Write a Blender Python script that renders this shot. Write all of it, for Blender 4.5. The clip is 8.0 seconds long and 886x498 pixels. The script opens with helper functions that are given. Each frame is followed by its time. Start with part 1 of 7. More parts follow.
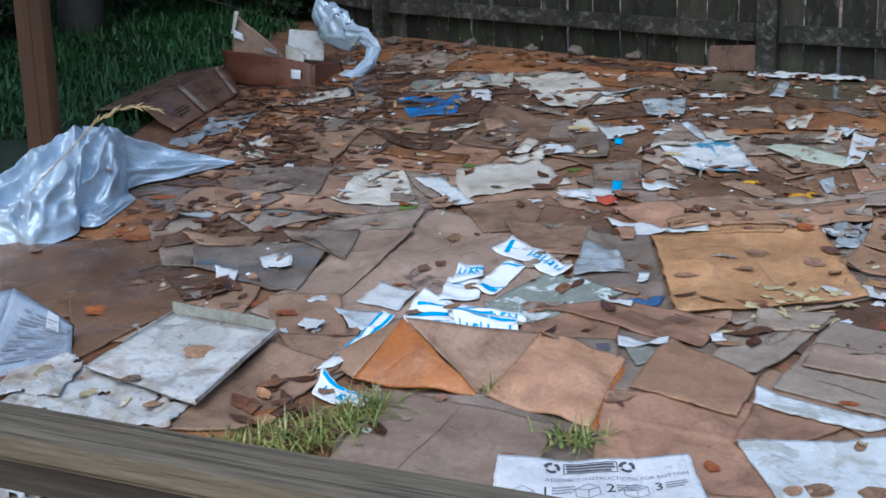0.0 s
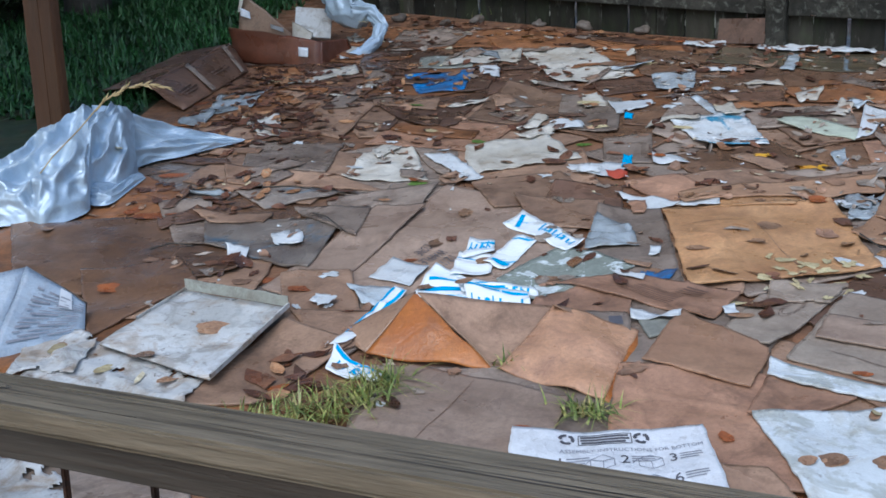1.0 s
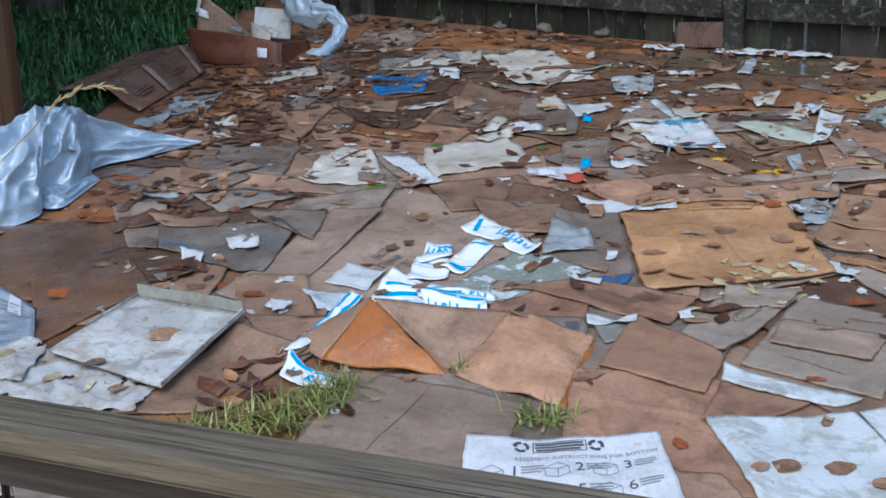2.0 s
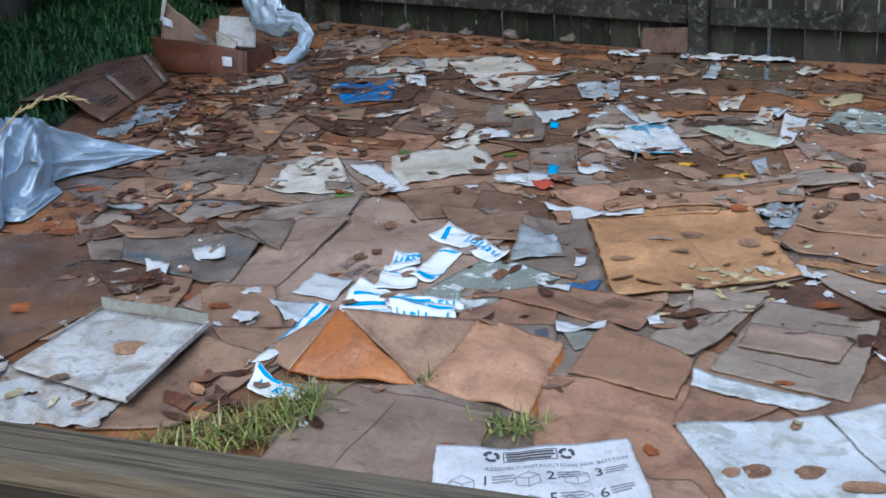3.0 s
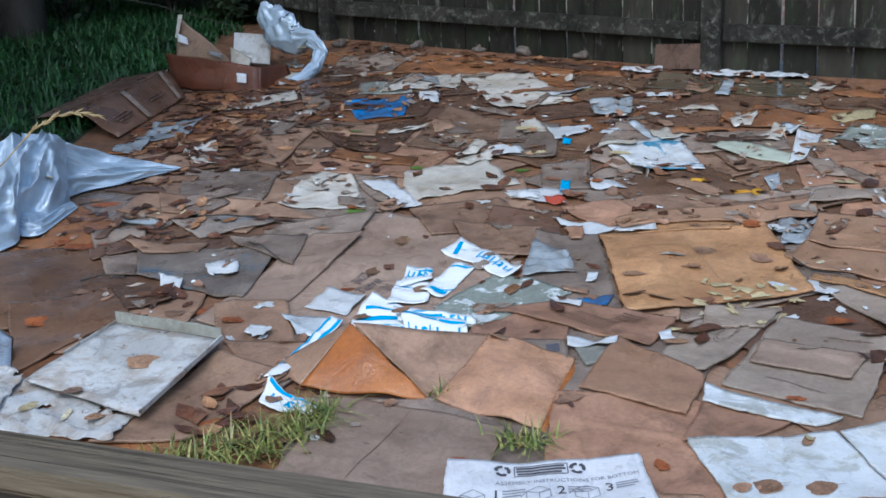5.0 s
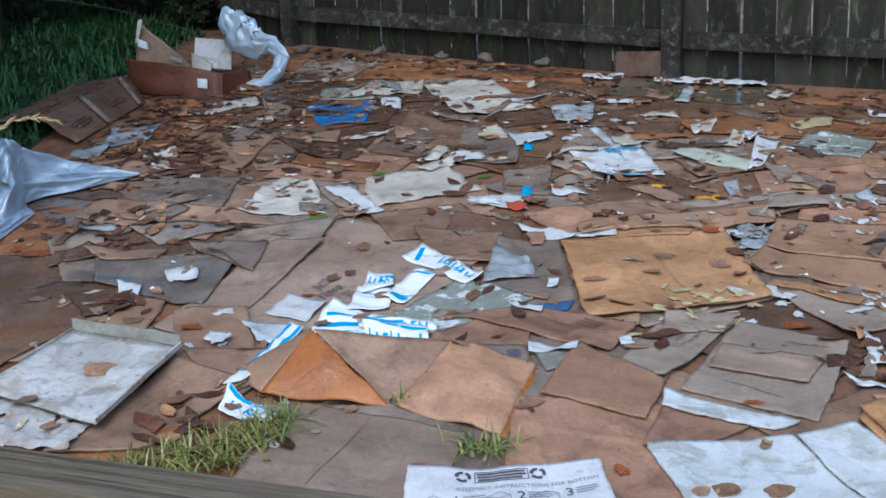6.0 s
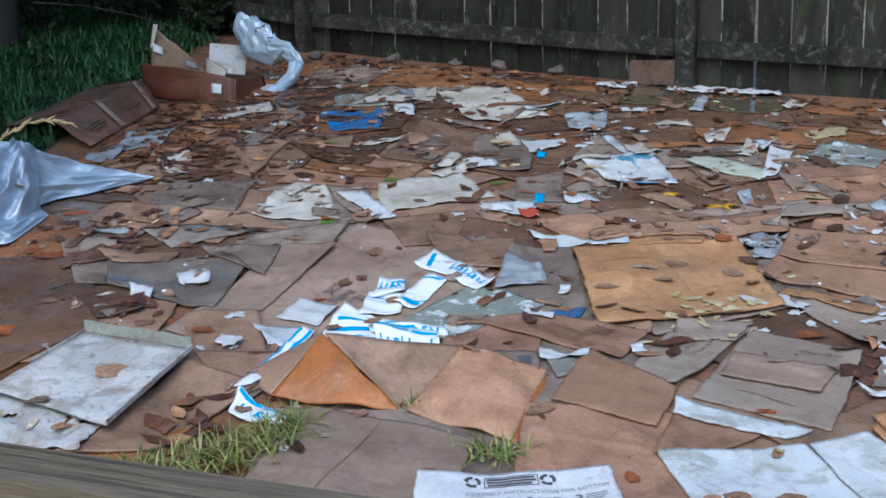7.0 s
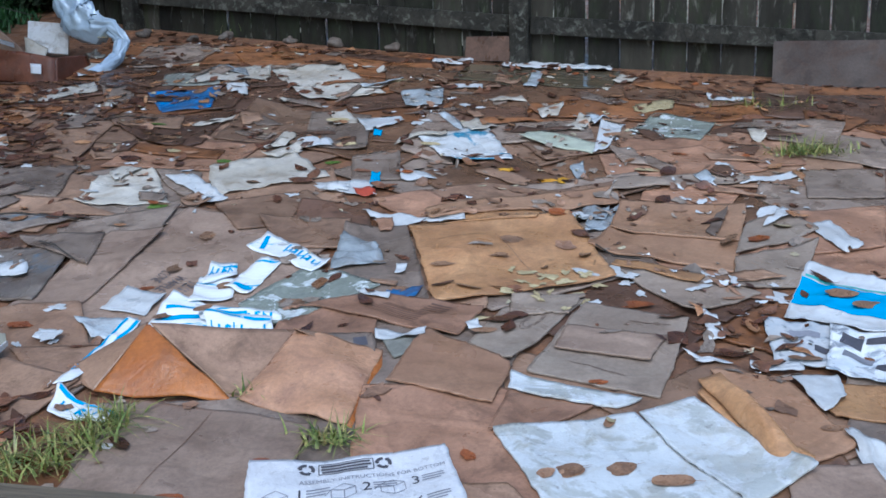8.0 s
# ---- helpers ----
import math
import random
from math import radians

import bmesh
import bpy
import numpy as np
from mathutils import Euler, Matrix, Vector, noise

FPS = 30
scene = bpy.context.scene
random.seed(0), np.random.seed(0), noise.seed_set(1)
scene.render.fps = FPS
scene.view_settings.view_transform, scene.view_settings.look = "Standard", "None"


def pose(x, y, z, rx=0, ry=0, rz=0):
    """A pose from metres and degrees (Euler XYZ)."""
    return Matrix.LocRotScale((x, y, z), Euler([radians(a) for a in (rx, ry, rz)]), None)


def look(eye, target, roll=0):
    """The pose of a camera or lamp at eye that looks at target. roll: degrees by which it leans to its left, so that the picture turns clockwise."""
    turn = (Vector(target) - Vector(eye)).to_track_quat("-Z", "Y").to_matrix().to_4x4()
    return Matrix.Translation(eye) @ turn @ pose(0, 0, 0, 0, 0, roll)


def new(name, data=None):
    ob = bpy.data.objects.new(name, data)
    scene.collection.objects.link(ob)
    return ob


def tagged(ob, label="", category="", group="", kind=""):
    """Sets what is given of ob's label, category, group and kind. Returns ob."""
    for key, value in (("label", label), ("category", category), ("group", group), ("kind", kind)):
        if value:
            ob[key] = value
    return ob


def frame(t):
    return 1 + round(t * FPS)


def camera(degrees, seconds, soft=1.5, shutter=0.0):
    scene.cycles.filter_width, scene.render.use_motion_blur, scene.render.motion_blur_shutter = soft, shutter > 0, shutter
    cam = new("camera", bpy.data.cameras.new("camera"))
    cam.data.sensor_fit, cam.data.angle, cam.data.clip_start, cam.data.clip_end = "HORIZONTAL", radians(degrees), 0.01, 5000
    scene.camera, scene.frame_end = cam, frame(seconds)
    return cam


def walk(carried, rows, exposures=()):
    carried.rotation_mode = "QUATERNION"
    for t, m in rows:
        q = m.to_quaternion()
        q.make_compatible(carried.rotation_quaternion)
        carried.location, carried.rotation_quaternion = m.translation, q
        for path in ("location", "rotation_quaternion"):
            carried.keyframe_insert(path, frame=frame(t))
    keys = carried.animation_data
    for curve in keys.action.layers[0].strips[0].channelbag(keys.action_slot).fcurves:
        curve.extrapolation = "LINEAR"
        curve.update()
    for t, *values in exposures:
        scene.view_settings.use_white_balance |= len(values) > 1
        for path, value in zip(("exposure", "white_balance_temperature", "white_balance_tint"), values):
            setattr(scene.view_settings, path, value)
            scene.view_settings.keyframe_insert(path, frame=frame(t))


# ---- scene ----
cam = camera(45.0, 8.0, soft=1.6)
# seconds, place, then the turns as pose() takes them
ROWS = [
    (0.0, -0.0250, -0.0277, 1.1381, 77.819, 1.531, 4.748),
    (0.3, -0.0309, -0.0320, 1.1362, 77.428, 1.287, 5.036),
    (0.5, -0.0349, -0.0349, 1.1349, 77.266, 1.677, 5.061),
    (0.7, -0.0350, -0.0324, 1.1315, 77.326, 1.717, 5.530),
    (1.0, -0.0351, -0.0286, 1.1263, 76.723, 2.103, 5.030),
    (1.2, -0.0323, -0.0250, 1.1266, 76.484, 2.213, 4.464),
    (1.5, -0.0282, -0.0196, 1.1270, 76.376, 2.610, 3.786),
    (1.7, -0.0246, -0.0158, 1.1299, 76.519, 2.373, 3.873),
    (2.0, -0.0193, -0.0100, 1.1342, 76.655, 1.640, 3.128),
    (2.1, -0.0190, -0.0086, 1.1344, 76.774, 1.717, 2.620),
    (2.2, -0.0186, -0.0071, 1.1346, 76.761, 1.807, 1.809),
    (3.3, -0.0148, 0.0088, 1.1365, 76.982, 1.897, 1.304),
    (3.4, -0.0144, 0.0103, 1.1367, 76.939, 1.705, 1.416),
    (3.5, -0.0141, 0.0117, 1.1369, 76.787, 1.510, 1.598),
    (3.7, -0.0148, 0.0099, 1.1345, 76.930, 1.370, 1.452),
    (4.0, -0.0159, 0.0073, 1.1309, 77.319, 1.522, 1.591),
    (4.2, -0.0160, 0.0034, 1.1337, 77.385, 1.552, 1.971),
    (4.5, -0.0161, -0.0024, 1.1379, 77.432, 1.630, 2.620),
    (4.7, -0.0139, -0.0033, 1.1366, 77.501, 1.539, 2.665),
    (5.0, -0.0105, -0.0046, 1.1346, 77.842, 2.071, 2.115),
    (5.1, -0.0098, -0.0043, 1.1343, 77.881, 1.890, 1.285),
    (5.2, -0.0091, -0.0040, 1.1340, 77.880, 2.037, 0.003),
    (6.3, -0.0014, -0.0006, 1.1306, 78.517, 1.662, 0.227),
    (6.4, -0.0007, -0.0003, 1.1303, 78.753, 1.590, 0.142),
    (6.5, 0.0000, 0.0000, 1.1300, 78.815, 1.628, 0.001),
    (6.7, -0.0016, -0.0005, 1.1277, 78.612, 1.405, 0.249),
    (7.0, -0.0040, -0.0013, 1.1243, 78.596, 1.320, 0.941),
    (7.2, 0.0004, 0.0022, 1.1235, 78.710, 1.749, 0.839),
    (7.5, 0.0070, 0.0074, 1.1224, 78.214, 1.637, -0.733),
    (7.7, 0.0192, 0.0202, 1.1206, 78.023, 1.434, -2.266),
    (7.8, 0.0254, 0.0265, 1.1196, 77.830, 1.381, -3.741),
    (7.9, 0.0315, 0.0329, 1.1187, 77.754, 1.450, -5.498),
    (8.0, 0.0376, 0.0393, 1.1178, 77.256, 1.407, -7.295),
]
walk(cam, [(t, pose(x, y, z, rx, ry, rz)) for t, x, y, z, rx, ry, rz in ROWS], exposures=[(0.0, 0.63, 5220, 5), (5.0, 0.63, 5200, 5), (7.5, 0.62, 5110, 5), (8.0, 0.64, 4990, 5)])

# ---- sky and sun: a bright overcast day ----
world = bpy.data.worlds.new("overcast_sky")
scene.world = world
world.use_nodes = True
wn = world.node_tree
sky = wn.nodes.new("ShaderNodeTexSky")
sky.sky_type, sky.sun_disc = "NISHITA", False
sky.sun_elevation, sky.sun_rotation = radians(52), radians(200)
sky.air_density, sky.dust_density = 1.6, 4.0
wn.links.new(sky.outputs[0], wn.nodes["Background"].inputs[0])
wn.nodes["Background"].inputs[1].default_value = 0.11
sun = new("sun", bpy.data.lights.new("sun", "SUN"))
sun.data.energy, sun.data.angle, sun.data.color = 0.7, radians(60), (1.0, 0.97, 0.93)
sun.matrix_world = look((0, 0, 10), (1.5, 6.5, 0))

# ---- materials ----
MATS = {}


def nodes_of(name):
    m = bpy.data.materials.new(name)
    m.use_nodes = True
    return m, m.node_tree, m.node_tree.nodes["Principled BSDF"]


def ramp(nt, src, stops):
    r = nt.nodes.new("ShaderNodeValToRGB")
    while len(r.color_ramp.elements) < len(stops):
        r.color_ramp.elements.new(0.5)
    for e, (p, c) in zip(r.color_ramp.elements, stops):
        e.position, e.color = p, (*c, 1) if len(c) == 3 else c
    nt.links.new(src, r.inputs[0])
    return r.outputs[0]


def noise_tex(nt, vec, scale, detail=4.0, rough=0.6, distort=0.0):
    n = nt.nodes.new("ShaderNodeTexNoise")
    n.inputs["Scale"].default_value, n.inputs["Detail"].default_value = scale, detail
    n.inputs["Roughness"].default_value, n.inputs["Distortion"].default_value = rough, distort
    nt.links.new(vec, n.inputs["Vector"])
    return n.outputs["Fac"]


def mixed(nt, fac, a, b, blend="MIX"):
    x = nt.nodes.new("ShaderNodeMix")
    x.data_type, x.blend_type = "RGBA", blend
    for sock, v in ((x.inputs[0], fac), (x.inputs[6], a), (x.inputs[7], b)):
        if isinstance(v, (int, float)):
            sock.default_value = v
        elif isinstance(v, tuple):
            sock.default_value = (*v, 1)
        else:
            nt.links.new(v, sock)
    return x.outputs[2]


def grey(v):
    return (v, v, v)


def surface(name, light, dark, stain=None, stain_amount=0.4, scale=4.0, rough=(0.25, 0.65), bump=0.25, fine=90.0, vary=0.25,
            patch=None, patch_scale=9.0, patch_at=0.5, patch_soft=0.03, metal=0.0, stretch=(1, 1, 1), crease=0.0, spec=0.5, island=False, grain=None, local=False, tide=0.0, speck=0.0):
    """Weathered sheet or wood: broad mottling, stains, fine fibres, wet and dry gloss, and a shift of tone from thing to thing."""
    m, nt, bsdf = nodes_of(name)
    geo, info = nt.nodes.new("ShaderNodeNewGeometry"), nt.nodes.new("ShaderNodeObjectInfo")
    add = nt.nodes.new("ShaderNodeVectorMath")
    add.operation = "MULTIPLY_ADD"
    nt.links.new(info.outputs["Random"], add.inputs[0])
    add.inputs[1].default_value = (37.0, 17.0, 5.0)
    scl = nt.nodes.new("ShaderNodeVectorMath")
    scl.operation = "MULTIPLY"
    nt.links.new(nt.nodes.new("ShaderNodeTexCoord").outputs["Object"] if local else geo.outputs["Position"], scl.inputs[0])
    scl.inputs[1].default_value = stretch
    nt.links.new(scl.outputs[0], add.inputs[2])
    vec = add.outputs[0]
    broad = noise_tex(nt, vec, scale, 5.0, 0.62, 0.3)
    small = noise_tex(nt, vec, fine, 3.0, 0.7)
    col = ramp(nt, broad, [(0.32, dark), (0.66, light)])
    if patch:
        pn = noise_tex(nt, vec, patch_scale, 6.0, 0.62, 0.6)
        mask = ramp(nt, pn, [(patch_at - patch_soft, grey(0)), (patch_at + patch_soft, grey(1))])
        col = mixed(nt, mask, col, patch)
    if stain:
        sn = noise_tex(nt, vec, scale * 2.7, 6.0, 0.7, 0.8)
        smask = ramp(nt, sn, [(0.48, grey(0)), (0.66, grey(stain_amount))])
        col = mixed(nt, smask, col, stain)
    if tide:
        tn = noise_tex(nt, vec, scale * 0.75, 5.0, 0.55, 0.5)
        col = mixed(nt, 1.0, col, ramp(nt, tn, [(0.46, grey(1.0)), (0.492, grey(1 - tide)), (0.515, grey(1 - tide * 0.55)), (0.62, grey(1 - tide * 0.8))]), "MULTIPLY")
    if speck:
        kn = noise_tex(nt, vec, 48.0, 5.0, 0.72, 0.3)
        col = mixed(nt, ramp(nt, kn, [(0.60, grey(0)), (0.70, grey(speck))]), col, MUD)
    g = grain if grain is not None else (0.08 if light[2] > 0.4 else 0.22)
    fib = ramp(nt, small, [(0.25, grey(1 - g)), (0.75, grey(1 + g * 0.6))])
    col = mixed(nt, 1.0, col, fib, "MULTIPLY")
    tone = nt.nodes.new("ShaderNodeMapRange")
    nt.links.new(geo.outputs["Random Per Island"] if island else info.outputs["Random"], tone.inputs[0])
    tone.inputs[3].default_value, tone.inputs[4].default_value = 1 - vary, 1 + vary
    hsv = nt.nodes.new("ShaderNodeHueSaturation")
    nt.links.new(tone.outputs[0], hsv.inputs["Value"])
    nt.links.new(col, hsv.inputs["Color"])
    nt.links.new(hsv.outputs[0], bsdf.inputs["Base Color"])
    wet = noise_tex(nt, vec, scale * 1.6, 4.0, 0.6, 0.4)
    nt.links.new(ramp(nt, wet, [(0.38, grey(rough[0])), (0.62, grey(rough[1]))]), bsdf.inputs["Roughness"])
    bsdf.inputs["Metallic"].default_value = metal
    bsdf.inputs["Specular IOR Level"].default_value = spec
    height = small
    if crease:
        vor = nt.nodes.new("ShaderNodeTexVoronoi")
        vor.feature, vor.inputs["Scale"].default_value = "DISTANCE_TO_EDGE", 9.0
        nt.links.new(vec, vor.inputs["Vector"])
        cr = ramp(nt, vor.outputs["Distance"], [(0.0, grey(1 - crease)), (0.09, grey(1))])
        height = mixed(nt, 1.0, small, cr, "MULTIPLY")
    bp = nt.nodes.new("ShaderNodeBump")
    bp.inputs["Strength"].default_value, bp.inputs["Distance"].default_value = bump, 0.02 if crease and metal else 0.004
    nt.links.new(height, bp.inputs["Height"])
    nt.links.new(bp.outputs[0], bsdf.inputs["Normal"])
    MATS[name] = m
    return m


MUD = (0.07, 0.035, 0.018)
surface("kraft", (0.39, 0.245, 0.16), (0.22, 0.13, 0.082), MUD, 0.5, tide=0.2, speck=0.4)
surface("kraftflat", (0.37, 0.215, 0.13), (0.28, 0.155, 0.092), MUD, 0.3, bump=0.15, vary=0.08, tide=0.14, speck=0.25)
surface("stackbrown", (0.42, 0.25, 0.15), (0.34, 0.19, 0.11), MUD, 0.25, bump=0.2, vary=0.06, tide=0.18, speck=0.3)
surface("kraftwet", (0.23, 0.13, 0.075), (0.12, 0.065, 0.038), MUD, 0.5, rough=(0.12, 0.5), tide=0.2, speck=0.4)
surface("tan", (0.50, 0.285, 0.135), (0.38, 0.195, 0.088), (0.2, 0.1, 0.05), 0.45, bump=0.5, crease=0.6, tide=0.22, speck=0.35)
surface("grey", (0.35, 0.27, 0.215), (0.20, 0.15, 0.118), MUD, 0.55, rough=(0.15, 0.55), tide=0.2, speck=0.4)
surface("greytan", (0.34, 0.245, 0.185), (0.25, 0.175, 0.13), MUD, 0.35, bump=0.15, vary=0.08, tide=0.16, speck=0.3)
surface("smooth", (0.42, 0.30, 0.225), (0.31, 0.215, 0.16), (0.12, 0.07, 0.045), 0.5, bump=0.12, vary=0.06, rough=(0.2, 0.5), tide=0.16, speck=0.3)
surface("smoothgrey", (0.37, 0.30, 0.24), (0.29, 0.22, 0.17), (0.16, 0.11, 0.08), 0.35, bump=0.15, vary=0.1, rough=(0.25, 0.55), tide=0.16, speck=0.35)
surface("dark", (0.18, 0.10, 0.065), (0.085, 0.047, 0.03), MUD, 0.6, rough=(0.15, 0.5), tide=0.25, speck=0.4)
surface("rust", (0.34, 0.145, 0.055), (0.16, 0.07, 0.03), MUD, 0.6, tide=0.2, speck=0.4)
surface("salmon", (0.47, 0.265, 0.165), (0.32, 0.172, 0.105), (0.16, 0.085, 0.052), 0.65, bump=0.35, crease=0.25, tide=0.24, speck=0.4)
surface("limp", (0.59, 0.335, 0.20), (0.46, 0.245, 0.135), (0.28, 0.15, 0.10), 0.6, bump=0.5, crease=0.6, vary=0.02, rough=(0.2, 0.5), tide=0.14, speck=0.35)
surface("cream", (0.64, 0.60, 0.54), (0.47, 0.42, 0.345), (0.25, 0.17, 0.09), 0.5, bump=0.2, vary=0.08, tide=0.16, speck=0.35)
surface("stained", (0.62, 0.62, 0.63), (0.47, 0.455, 0.43), (0.30, 0.21, 0.13), 0.8, patch=(0.38, 0.36, 0.34), patch_scale=12.0, patch_at=0.57, patch_soft=0.04, bump=0.4, vary=0.06, rough=(0.15, 0.5), tide=0.25, speck=0.8)
surface("white", (0.66, 0.67, 0.685), (0.50, 0.51, 0.52), (0.4, 0.33, 0.27), 0.3, bump=0.2, vary=0.08, tide=0.12, speck=0.25)
surface("whiteblue", (0.86, 0.87, 0.88), (0.78, 0.80, 0.82), bump=0.15, vary=0.03, patch=(0.02, 0.36, 0.66), patch_scale=11.0, patch_at=0.62, patch_soft=0.015,
        stretch=(0.35, 1.6, 1.0), rough=(0.12, 0.3))
surface("mailer", (0.78, 0.79, 0.80), (0.62, 0.63, 0.64), (0.3, 0.25, 0.2), 0.4, bump=0.15, patch=(0.07, 0.27, 0.42), patch_scale=7.0, patch_at=0.6, rough=(0.15, 0.4), tide=0.12, speck=0.3)
surface("blue", (0.035, 0.14, 0.34), (0.025, 0.08, 0.19), MUD, 0.6, bump=0.2, patch=(0.02, 0.2, 0.55), patch_at=0.58)
surface("bluegrey", (0.30, 0.25, 0.21), (0.18, 0.14, 0.115), MUD, 0.4, patch=(0.10, 0.22, 0.33), patch_scale=5.0, patch_at=0.6, patch_soft=0.06, rough=(0.12, 0.45), tide=0.2, speck=0.4)
surface("plastic", (0.50, 0.54, 0.58), (0.27, 0.29, 0.30), (0.15, 0.11, 0.08), 0.5, bump=0.5, rough=(0.08, 0.3), crease=0.5)
surface("wetdark", (0.12, 0.10, 0.06), (0.06, 0.05, 0.035), (0.17, 0.1, 0.05), 0.5, bump=0.1, rough=(0.03, 0.2))
surface("palegreen", (0.52, 0.55, 0.44), (0.40, 0.42, 0.33), MUD, 0.3, bump=0.1, tide=0.1, speck=0.3)
surface("board", (0.42, 0.43, 0.38), (0.28, 0.27, 0.23), MUD, 0.4, tide=0.2, speck=0.4)
surface("flaky", (0.50, 0.515, 0.505), (0.41, 0.42, 0.405), (0.40, 0.35, 0.26), 0.45, patch=(0.625, 0.65, 0.675), patch_scale=10.0, patch_at=0.475, patch_soft=0.03,
        bump=0.35, rough=(0.15, 0.4), vary=0.04, tide=0.1, speck=0.4)
surface("flakygrey", (0.30, 0.32, 0.28), (0.24, 0.26, 0.22), MUD, 0.2, patch=(0.66, 0.70, 0.70), patch_scale=14.0, patch_at=0.55, patch_soft=0.015, bump=0.2, rough=(0.12, 0.35), vary=0.03, tide=0.1, speck=0.3)
surface("black", (0.03, 0.03, 0.035), (0.015, 0.015, 0.02), bump=0.1, rough=(0.1, 0.3))
surface("cyan", (0.02, 0.38, 0.72), (0.015, 0.33, 0.66), bump=0.1, vary=0.02, rough=(0.1, 0.3))
surface("teal", (0.10, 0.45, 0.45), (0.06, 0.35, 0.36), bump=0.1, vary=0.02)
surface("news", (0.62, 0.63, 0.645), (0.47, 0.48, 0.50), (0.35, 0.42, 0.50), 0.5, bump=0.1, patch=(0.20, 0.21, 0.235), patch_scale=24.0, patch_at=0.58, patch_soft=0.04)
surface("printwhite", (0.68, 0.68, 0.71), (0.55, 0.55, 0.58), (0.5, 0.48, 0.47), 0.3, bump=0.3, vary=0.02, scale=14.0, rough=(0.2, 0.45), tide=0.06, speck=0.3)
surface("boxprint", (0.40, 0.46, 0.55), (0.29, 0.34, 0.42), (0.3, 0.3, 0.32), 0.4, bump=0.3, vary=0.02, scale=16.0, rough=(0.2, 0.45), tide=0.12, speck=0.4)
surface("ink", (0.10, 0.095, 0.11), (0.06, 0.055, 0.065), bump=0.05, vary=0.05)
surface("fadedink", (0.27, 0.27, 0.31), (0.19, 0.19, 0.22), bump=0.05, vary=0.05)
surface("brownink", (0.13, 0.075, 0.05), (0.09, 0.05, 0.035), bump=0.05, vary=0.1)
surface("blueink", (0.01, 0.36, 0.68), (0.008, 0.30, 0.62), bump=0.05, vary=0.05)
surface("redink", (0.42, 0.07, 0.03), (0.33, 0.05, 0.03), bump=0.05, vary=0.1)
surface("orange", (0.46, 0.168, 0.036), (0.35, 0.11, 0.022), (0.25, 0.09, 0.03), 0.5, bump=0.6, crease=0.6, vary=0.03, rough=(0.2, 0.45), tide=0.16, speck=0.3)
surface("redbrown", (0.19, 0.062, 0.03), (0.12, 0.04, 0.022), MUD, 0.3, bump=0.2, vary=0.05, tide=0.2, speck=0.3)
surface("tape", (0.70, 0.71, 0.75), (0.58, 0.59, 0.63), bump=0.1, rough=(0.1, 0.3))
surface("tarp", (0.50, 0.59, 0.70), (0.40, 0.48, 0.58), (0.26, 0.29, 0.33), 0.3, bump=0.15, metal=0.3, rough=(0.28, 0.42), vary=0.02, crease=0.35, fine=60.0, grain=0.06)
surface("tarpdark", (0.16, 0.18, 0.21), (0.10, 0.11, 0.13), bump=0.2, metal=0.3, rough=(0.3, 0.5), vary=0.02)
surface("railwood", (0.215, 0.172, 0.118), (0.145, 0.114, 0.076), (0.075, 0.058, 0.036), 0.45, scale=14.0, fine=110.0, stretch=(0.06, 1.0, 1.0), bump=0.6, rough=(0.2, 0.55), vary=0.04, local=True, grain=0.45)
# dark copy of railwood: side shade put into the colour; also knots and cracks
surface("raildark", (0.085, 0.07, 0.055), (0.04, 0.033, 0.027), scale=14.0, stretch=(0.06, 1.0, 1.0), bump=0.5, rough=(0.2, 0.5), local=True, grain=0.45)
surface("fencewood", (0.044, 0.040, 0.031), (0.013, 0.012, 0.0095), (0.036, 0.048, 0.022), 0.6, patch=(0.125, 0.12, 0.10), patch_scale=22.0, patch_at=0.63, patch_soft=0.06, scale=3.5, fine=45.0, stretch=(1.0, 1.0, 0.3), bump=0.6, rough=(0.5, 0.9), vary=0.4, spec=0.2)
surface("fencerail", (0.066, 0.061, 0.049), (0.019, 0.018, 0.015), (0.010, 0.010, 0.009), 0.7, patch=(0.14, 0.14, 0.118), patch_scale=24.0, patch_at=0.60, patch_soft=0.07, scale=5.0, fine=45.0, bump=0.6, rough=(0.5, 0.9), vary=0.2, spec=0.2)
surface("lichen", (0.36, 0.35, 0.30), (0.12, 0.12, 0.095), scale=30.0, bump=0.5, rough=(0.7, 0.95))
surface("postwood", (0.15, 0.068, 0.030), (0.085, 0.038, 0.018), (0.08, 0.04, 0.02), 0.4, scale=5.0, stretch=(1, 1, 0.15), bump=0.4, rough=(0.4, 0.8), vary=0.02)
surface("iron", (0.05, 0.035, 0.03), (0.03, 0.022, 0.02), (0.12, 0.05, 0.025), 0.5, scale=20.0, metal=0.5, bump=0.4, rough=(0.4, 0.7))
surface("soil", (0.21, 0.105, 0.055), (0.085, 0.045, 0.026), (0.28, 0.12, 0.045), 0.5, scale=6.0, fine=70.0, bump=0.9, rough=(0.35, 0.8))
surface("lawn", (0.02, 0.035, 0.012), (0.010, 0.018, 0.008), MUD, 0.4, scale=3.0, fine=60.0, bump=0.9, rough=(0.6, 0.9))
surface("grass", (0.040, 0.125, 0.030), (0.012, 0.042, 0.012), (0.07, 0.13, 0.035), 0.5, scale=2.6, fine=30.0, bump=0.1, rough=(0.4, 0.7), vary=0.5, island=True)
surface("tuft", (0.27, 0.29, 0.07), (0.07, 0.14, 0.025), (0.52, 0.38, 0.16), 0.9, scale=16.0, bump=0.1, rough=(0.35, 0.6), vary=0.45, island=True)
surface("straw", (0.60, 0.47, 0.24), (0.45, 0.33, 0.15), scale=8.0, bump=0.1, vary=0.15)
